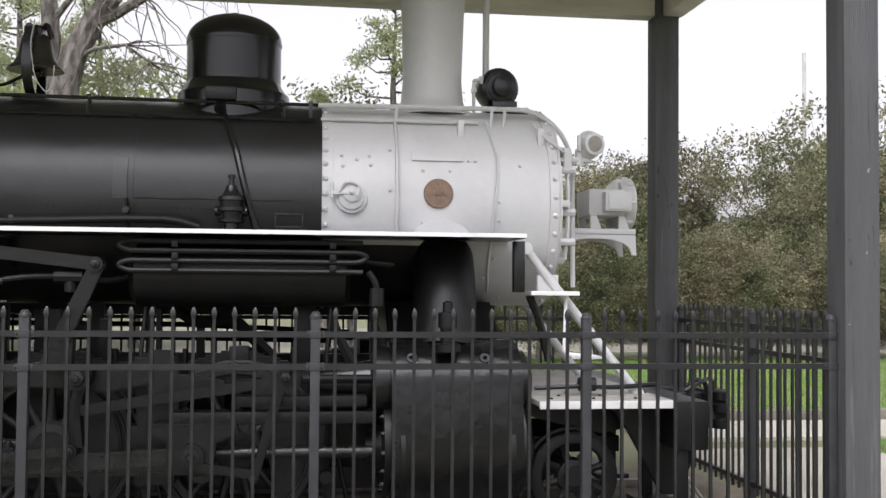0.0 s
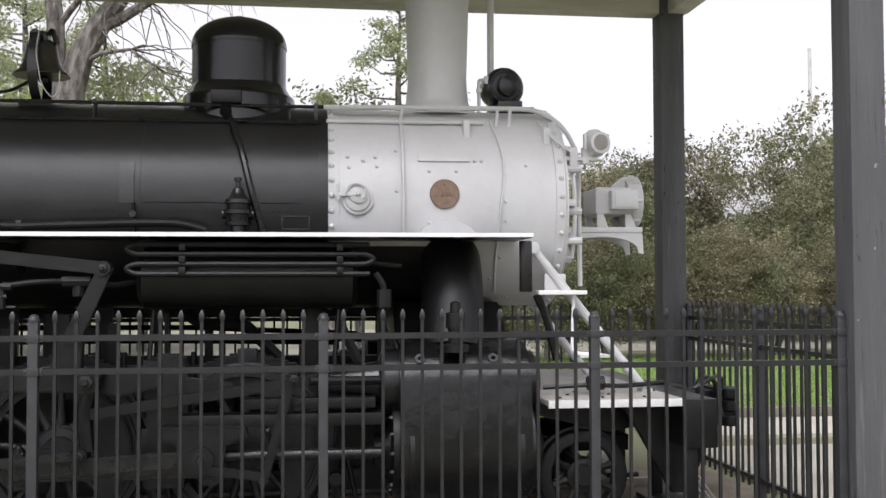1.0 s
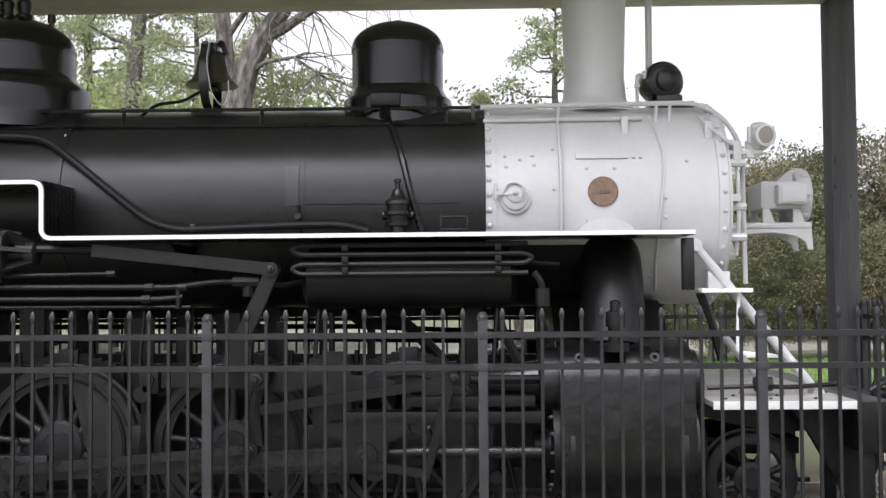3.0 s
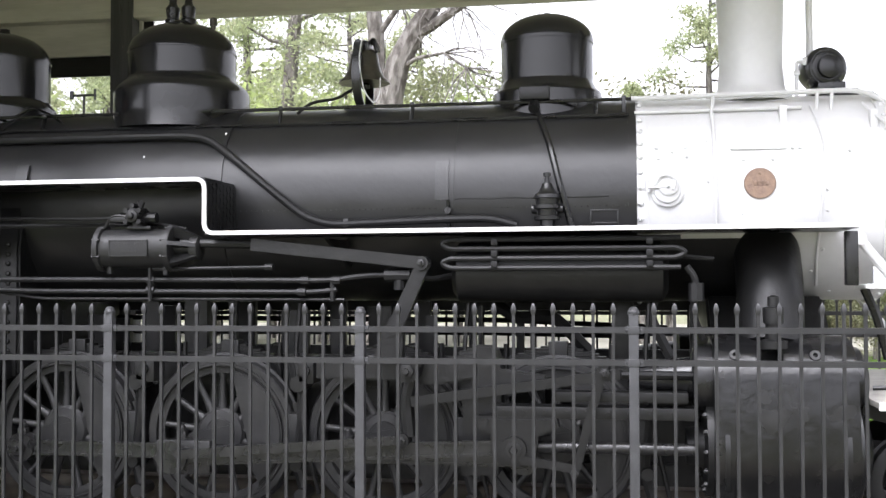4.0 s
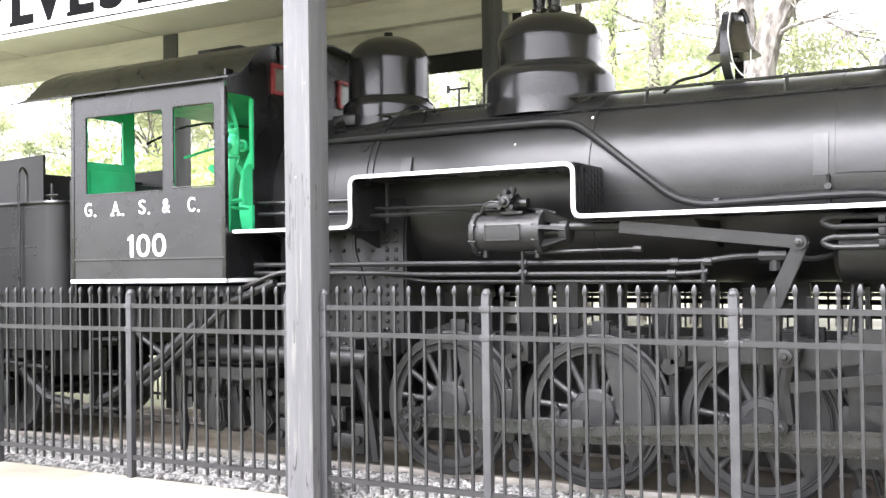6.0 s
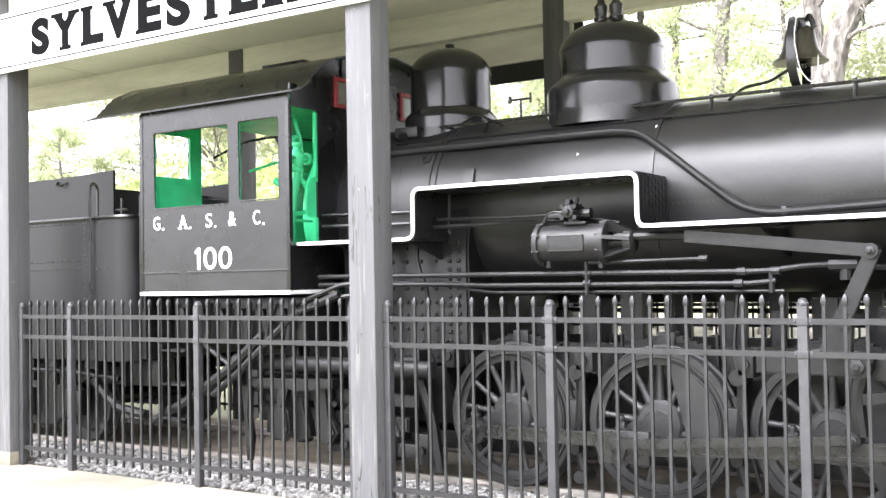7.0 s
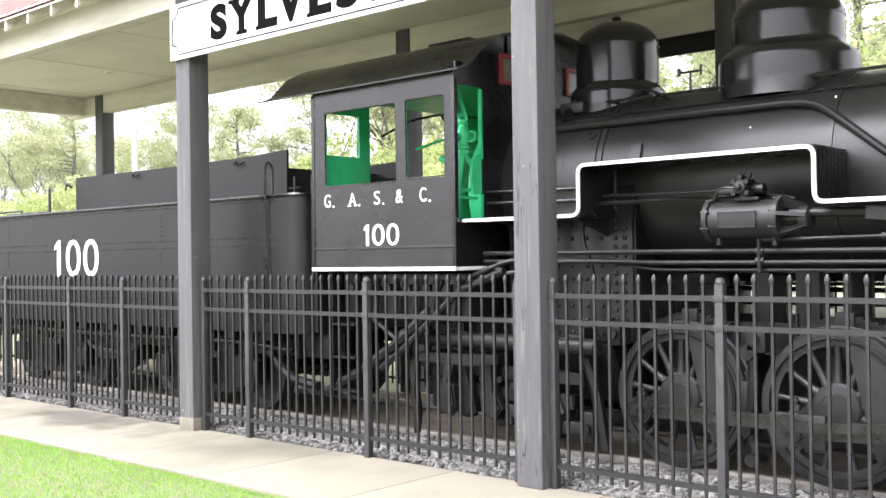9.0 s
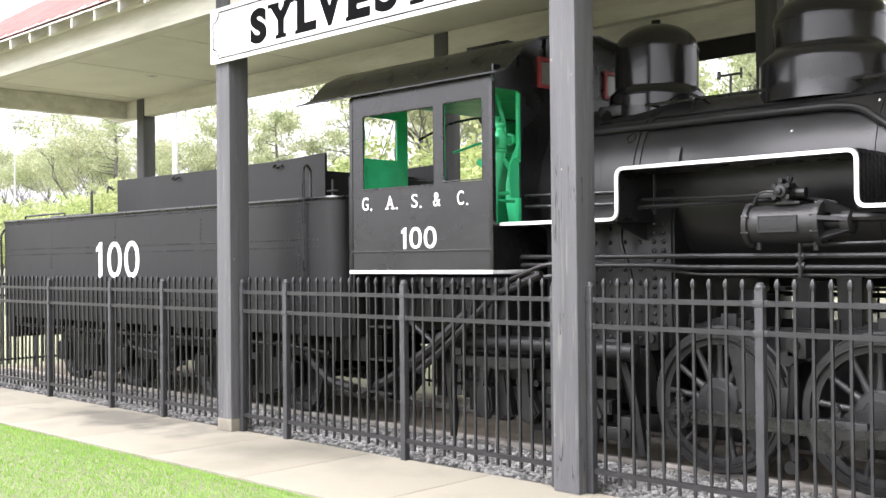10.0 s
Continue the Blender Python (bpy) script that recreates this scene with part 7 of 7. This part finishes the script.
def leaf_mesh(name, centres, mat, per, radius, size, seed, flat=0.6):
    """Many small leaves, each a bent pair of triangles, in loose clumps."""
    rng = np.random.default_rng(seed)
    c = np.repeat(np.array(centres), per, axis=0)
    n = len(c)
    off = rng.normal(0, 1, (n, 3)) * radius * [1, 1, flat]
    p = c + off
    a = rng.normal(0, 1, (n, 3))
    a /= np.linalg.norm(a, axis=1, keepdims=True)
    b = np.cross(a, rng.normal(0, 1, (n, 3)))
    b /= np.linalg.norm(b, axis=1, keepdims=True)
    s = size * rng.uniform(0.6, 1.3, (n, 1))
    v = np.stack([p - a * s, p + b * s * 0.45, p + a * s, p - b * s * 0.45], 1).reshape(-1, 3)
    f = np.arange(n * 4).reshape(-1, 4)
    me = bpy.data.meshes.new(name)
    me.from_pydata(v.tolist(), [], f.tolist())
    me.materials.append(mat)
    return me


def crown_points(seed, n, rx, ry, rz, z, hollow=0.45, low=-0.9):
    rng = np.random.default_rng(seed)
    out = []
    lumps = [(rng.normal(0, 1, 3), rng.uniform(0.7, 1.15)) for _ in range(14)]
    while len(out) < n:
        d = rng.normal(0, 1, 3)
        d /= np.linalg.norm(d)
        if d[2] < low:
            continue
        k = 0.72
        for l, g in lumps:
            k = max(k, g * max(0.0, float(np.dot(d, l / np.linalg.norm(l)))) ** 3)
        r = rng.uniform(hollow, 1.0) ** 0.6 * k
        out.append((d[0] * r * rx, d[1] * r * ry, z + d[2] * r * rz))
    return out


def tree(kind, at, label, wood, leaves, turn=0.0, scale=1.0, group="background trees"):
    ob = thing("tree", at, label, "tree", group)
    ob.rotation_euler = (0, 0, turn)
    ob.scale = (scale,) * 3
    for nm, me in (("trunk", wood), ("crown", leaves)):
        o = new(nm, me)
        o.parent = ob
    return ob


def make_trees():
    # broad evergreens, leafy to the ground
    kinds = []
    for s in range(3):
        bm, _ = limb_tree(20 + s, 6.5, 0.45, 2, 0.4, thick=0.2)
        pts = crown_points(30 + s, 300, 2.9, 2.7, 3.6, 3.5, 0.6)
        kinds.append((mesh_of("trunk", bm, BARK), leaf_mesh("crown", pts, LEAFD, 100, 0.3, 0.072, 40 + s)))
    rng = random.Random(8)
    spots = [(9.6, 33, 0.92), (11.4, 34, 0.98), (13.4, 34, 0.74), (15.4, 33, 0.76), (17.9, 34, 0.94), (20.4, 35, 0.98), (23.2, 35, 1.02), (26.5, 33, 1.1), (29.5, 34, 1.2), (10.5, 40, 0.9), (15.5, 41, 0.78), (21.5, 42, 1.0), (27, 42, 1.2), (34, 38, 1.3), (13.0, 31, 0.55), (17.0, 30, 0.6), (20.5, 30, 0.65)]
    for i, (x, y, s) in enumerate(spots):
        w, l = kinds[i % 3]
        tree("magnolia", (x, y, -0.05), "dense dark green broadleaf evergreen tree", w, l, rng.uniform(0, 6.3), s)
    for i, (x, y, s) in enumerate(((5.6, 24.5, 0.42), (7.2, 25, 0.5), (8.8, 25.5, 0.45), (10.4, 25, 0.5), (12.0, 26, 0.48), (13.8, 25.5, 0.5), (15.6, 26, 0.46), (4.4, 26, 0.36))):
        w, l = kinds[(i + 1) % 3]
        tree("shrub", (x, y, -0.05), "low dark green evergreen shrub beside the lawn", w, l, rng.uniform(0, 6.3), s, "low shrubs")
    # airy crowns standing above the evergreens
    airy = []
    for s in range(2):
        bm, ends = limb_tree(120 + s, 9.0, 0.5, 4, 0.3, thick=0.17)
        airy.append((mesh_of("trunk", bm, BARK), leaf_mesh("crown", [tuple(e) for e in ends], LEAFD, 30, 0.27, 0.085, 130 + s)))
    for i, (x, y, s) in enumerate(((18.9, 41, 1.12), (20.6, 41, 1.3), (23.0, 41, 1.42), (26.0, 42, 1.5), (29.5, 43, 1.4), (21.9, 44, 1.35), (19.8, 43, 1.25), (9.4, 38, 0.85), (1.5, 31, 0.95), (3.8, 32, 1.0), (0.5, 31, 0.78), (2.3, 32, 1.12), (3.0, 31, 0.9))):
        w, l = airy[i % 2]
        tree("airy", (x, y, -0.05), "tall thin-leaved tree with sky showing through its crown", w, l, rng.uniform(0, 6.3), s)
    # pines: tall bare trunk and tufted crown
    pines = []
    for s in range(3):
        r2 = random.Random(60 + s)
        bm = B()
        h = 13.0
        tube(bm, [(0, 0, -0.1), (0.15, 0.1, h * 0.4), (0.05, -0.1, h * 0.75), (0.1, 0, h)], 0.2, 8, 0, [0.24, 0.19, 0.12, 0.03])
        pts = []
        for k in range(30):
            z = h * (0.42 + 0.58 * k / 30)
            a = r2.uniform(0, 6.28)
            ln = r2.uniform(0.7, 1.0) * (2.9 * (1 - (k / 30) ** 1.5) + 0.5)
            e = Vector((math.cos(a) * ln, math.sin(a) * ln, z + ln * r2.uniform(0.1, 0.5)))
            tube(bm, [(0.08, 0, z), (e.x * 0.5, e.y * 0.5, z + 0.1), tuple(e)], 0.03, 5, 0, [0.05, 0.035, 0.012])
            for j in range(6):
                t = r2.uniform(0.5, 1.05)
                pts.append((e.x * t + r2.uniform(-0.3, 0.3), e.y * t + r2.uniform(-0.3, 0.3), z + (e.z - z) * t + r2.uniform(-0.1, 0.25)))
        pines.append((mesh_of("trunk", bm, BARK), leaf_mesh("crown", pts, LEAFP, 40, 0.23, 0.085, 70 + s, 0.5)))
    pale = []
    for s in range(3):
        bm, ends = limb_tree(150 + s, 9.0, 0.48, 4, 0.33, thick=0.15)
        pale.append((mesh_of("trunk", bm, BARK), leaf_mesh("crown", [tuple(e) for e in ends], LEAFP, 42, 0.27, 0.075, 160 + s)))
    spots = [(0.6, 30, 0.56), (2.5, 30, 0.76), (3.7, 31, 0.64), (-12, 33, 1.0), (-15, 30, 0.9), (-17.5, 34, 1.1), (-6.8, 36, 0.85), (-21, 32, 1.0), (-25, 36, 1.1), (-30, 33, 0.95), (-35, 38, 1.1), (-40, 36, 0.9), (-45, 34, 0.75), (-50, 36, 0.8), (-57, 38, 0.85), (-63, 40, 0.8), (-70, 42, 0.85), (-77, 44, 1.1), (-84, 45, 1.2), (-92, 46, 1.15), (-73, 40, 1.05), (-80, 42, 1.1), (-88, 42, 1.05), (-96, 44, 1.15), (-66, 46, 1.2), (-60, 44, 1.2), (-102, 47, 1.2), (-110, 50, 1.2), (-55, 48, 1.15), (-33, 46, 1.1), (-48, 50, 1.2), (-22, 44, 1.2), (-12, 46, 1.2), (-31, 38, 0.95), (-37, 42, 1.05), (-42, 40, 0.95), (-29, 42, 1.0)]
    for i, (x, y, s) in enumerate(spots):
        if x < -28 and i % 4:
            w, l = pale[i % 3]
            tree("airy", (x, y, -0.05), "tall tree with clumped pale green crown and open limbs", w, l, rng.uniform(0, 6.3), s * rng.uniform(1.35, 1.75))
            continue
        w, l = pines[i % 3]
        tree("pine", (x, y, -0.05), "tall pine with tufted green crown", w, l, rng.uniform(0, 6.3), s)
    # light green spring trees and shrubs
    light = []
    for s in range(2):
        bm, ends = limb_tree(80 + s, 5.5, 0.5, 3, 0.35, thick=0.13)
        pts = crown_points(90 + s, 170, 2.7, 2.6, 2.3, 3.2, 0.5)
        light.append((mesh_of("trunk", bm, BARK), leaf_mesh("crown", pts, LEAFL, 34, 0.3, 0.12, 95 + s)))
    spots = [(-6.0, 27, 0.85), (-11, 27, 1.0), (-14, 25, 0.9), (-17, 27, 0.95), (-21, 26, 1.0), (-25, 28, 1.0), (-29, 27, 0.95), (-33, 30, 1.05), (-38, 29, 0.9), (-43, 30, 0.9), (-48, 31, 0.95), (-54, 33, 0.9), (-60, 34, 0.95), (-67, 36, 1.0), (-74, 38, 1.0), (-82, 40, 1.05), (-90, 42, 1.1), (-70, 33, 0.9), (-77, 35, 0.95), (-84, 36, 1.0), (-63, 31, 0.9), (-57, 30, 0.9), (-95, 40, 1.1), (-92, 36, 1.0), (-50, 28, 0.9), (-45, 27, 0.85), (-100, 42, 1.2), (-16, 31, 1.35), (-19.5, 30, 1.3), (-23.5, 32, 1.4), (-27.5, 31, 1.35), (-31, 34, 1.4), (-35.5, 33, 1.35), (-8.6, 30, 1.45), (-10.8, 32, 1.6), (-4.6, 30, 1.3), (-13.2, 33, 1.5)]
    for i, (x, y, s) in enumerate(spots):
        w, l = light[i % 2]
        s *= 1.25 if x < -40 else 1.0
        tree("shrub", (x, y, -0.05), "small leafy tree in fresh light green", w, l, rng.uniform(0, 6.3), s)
    # the old tree with thick bare limbs behind the bell
    r3 = random.Random(11)
    bm = B()
    limbs = [
        ([(-5.0, 22, -0.1), (-5.05, 22, 3.0), (-4.85, 22, 5.7), (-4.66, 22, 6.45), (-4.3, 22, 7.1), (-3.8, 22, 7.8), (-3.2, 22.2, 9.0), (-2.2, 22.5, 11)], [0.45, 0.37, 0.3, 0.27, 0.24, 0.19, 0.13, 0.06]),
        ([(-4.3, 22, 7.05), (-3.9, 21.9, 7.2), (-3.25, 21.8, 7.6), (-2.2, 21.6, 8.6), (-1.0, 21.4, 9.3)], [0.15, 0.12, 0.1, 0.06, 0.02]),
        ([(-4.9, 22, 5.2), (-5.15, 22.1, 6.3), (-5.17, 22.1, 7.2), (-5.24, 22.1, 7.8), (-5.6, 22.3, 9.5)], [0.2, 0.19, 0.18, 0.16, 0.07]),
        ([(-5.15, 22.1, 7.05), (-4.9, 22, 7.35), (-4.6, 22, 7.75), (-4.2, 22, 8.6)], [0.08, 0.07, 0.06, 0.03]),
        ([(-4.7, 22, 6.3), (-4.2, 21.8, 6.5), (-3.6, 21.6, 6.55), (-3.1, 21.5, 6.2), (-2.9, 21.4, 5.8)], [0.06, 0.045, 0.035, 0.025, 0.012]),
    ]
    for ps, rs in limbs:
        tube(bm, ps, 0.1, 8, 0, rs)
    for k in range(90):
        ps = limbs[r3.choice((0, 1, 1, 1, 3, 4))][0]
        i = r3.randint(len(ps) // 2, len(ps) - 1)
        q = Vector(ps[i])
        d = Vector((r3.uniform(-0.2, 1), r3.uniform(-0.5, 0.5), r3.uniform(-0.7, 0.5)))
        pts, rs = [q.copy()], [0.018]
        for m in range(6):
            d = (d + Vector((r3.uniform(-0.4, 0.4), r3.uniform(-0.3, 0.3), r3.uniform(-0.5, 0.15)))).normalized()
            q = q + d * 0.3
            pts.append(q.copy())
            rs.append(0.016 - 0.0024 * m)
        tube(bm, pts, 0.01, 4, 0, rs)
    old = thing("tree", (-5.0, 22, 0), "old tree with thick leaning limbs and bare twigs", "tree", "background trees")
    part("trunk", bm, BARK, old)
    pts = [(-3.9 + r3.uniform(-0.8, 1.2), 23.2 + r3.uniform(-0.5, 0.5), 5.6 + r3.uniform(-1.6, 0.9)) for k in range(60)]
    part("crown", leaf_mesh("crown", pts, LEAFP, 100, 0.3, 0.07, 5), LEAFP, old)
    bm = tube(B(), [(-7.8, 24, -0.1), (-7.77, 24, 6), (-7.6, 24, 8), (-7.3, 24.2, 13)], 0.2, 8, 0, [0.26, 0.19, 0.17, 0.08])
    for z, x in ((8.0, -6.6), (7.4, -8.8), (9.0, -6.4)):
        tube(bm, [(-7.6, 24, z), ((x - 7.6) / 2, 24, z + 0.15), (x, 24, z + 0.5)], 0.05, 6, 0, [0.07, 0.05, 0.02])
    pine = thing("tree", (-7.8, 24, 0), "pine with a straight pale trunk", "tree", "background trees")
    part("trunk", bm, BARK, pine)
    pts = [(-7.5 + r3.gauss(0, 1.5), 24 + r3.gauss(0, 1.0), 7.4 + r3.uniform(-2.2, 4.5)) for k in range(110)]
    part("crown", leaf_mesh("crown", pts, LEAFP, 90, 0.32, 0.07, 6), LEAFP, pine)


make_trees()


def lawn_blades():
    rng = np.random.default_rng(12)
    n, far = 110000, 70000
    x = np.concatenate([rng.uniform(-19, -4, n), rng.uniform(3.0, 20, far)])
    y = np.concatenate([4.99 - rng.uniform(0, 1, n) ** 1.3 * 2.6, 13.5 + rng.uniform(0, 1, far) ** 1.2 * 12])
    side = np.arange(n + far) >= n + far - 9000
    x[side], y[side] = rng.uniform(6.25, 10, 9000), rng.uniform(8.5, 11.65, 9000)
    h = np.concatenate([rng.uniform(0.016, 0.036, n), rng.uniform(0.03, 0.06, far)])
    n += far
    a = rng.uniform(0, 6.28, n)
    w = np.where(np.arange(n) < n - far, 0.0035, 0.012)
    dx, dy = np.cos(a) * w, np.sin(a) * w
    lx, ly = rng.normal(0, 0.012, n), rng.normal(0, 0.012, n)
    z = np.full(n, -0.032)
    v = np.stack([np.stack([x - dx, y - dy, z], 1), np.stack([x + dx, y + dy, z], 1), np.stack([x + lx, y + ly, z + h], 1)], 1).reshape(-1, 3)
    me = bpy.data.meshes.new("grass")
    me.from_pydata(v.tolist(), [], np.arange(n * 3).reshape(-1, 3).tolist())
    me.materials.append(BLADE)
    tagged(new("grass", me), "short bright green mown grass beside the footpath", "grass", kind="stuff")


lawn_blades()

# poles in the distance
for x, y, h, r in ((22.6, 45, 12.6, 0.11), (-79.1, 35, 12.4, 0.06), (-56.5, 35, 16.0, 0.2)):
    p = thing("utility_pole", (x, y, 0), "thin pale utility pole among the trees", "pole", "distant poles")
    part("mast", rod(B(), (x, y, -0.1), (x, y, h), r, 10, r * 0.75), POLEM, p)
    if x > 0:
        part("lamp_arm", tube(B(), [(x, y, 8.4), (x - 0.8, y, 8.45), (x - 1.9, y, 8.3)], 0.04, 6, 0.2), POLEM, p)
        part("lamp_arm", tube(B(), [(x, y, 8.3), (x + 1.6, y, 8.5)], 0.035, 6, 0), POLEM, p)
    elif h < 14:
        lamp = box(B(), (x - 0.35, y - 0.3, h - 0.1), (x + 0.3, y + 0.3, h + 0.12), 0.03)
        part("floodlight", lamp, POLEM, p)
        part("floodlight", box(B(), (x - 0.2, y - 0.25, h + 0.3), (x + 0.5, y + 0.25, h + 0.55), 0.03), POLEM, p)
        part("lamp_bracket", rod(B(), (x + 0.1, y, h - 0.1), (x + 0.15, y, h + 0.4), 0.05, 8), POLEM, p)
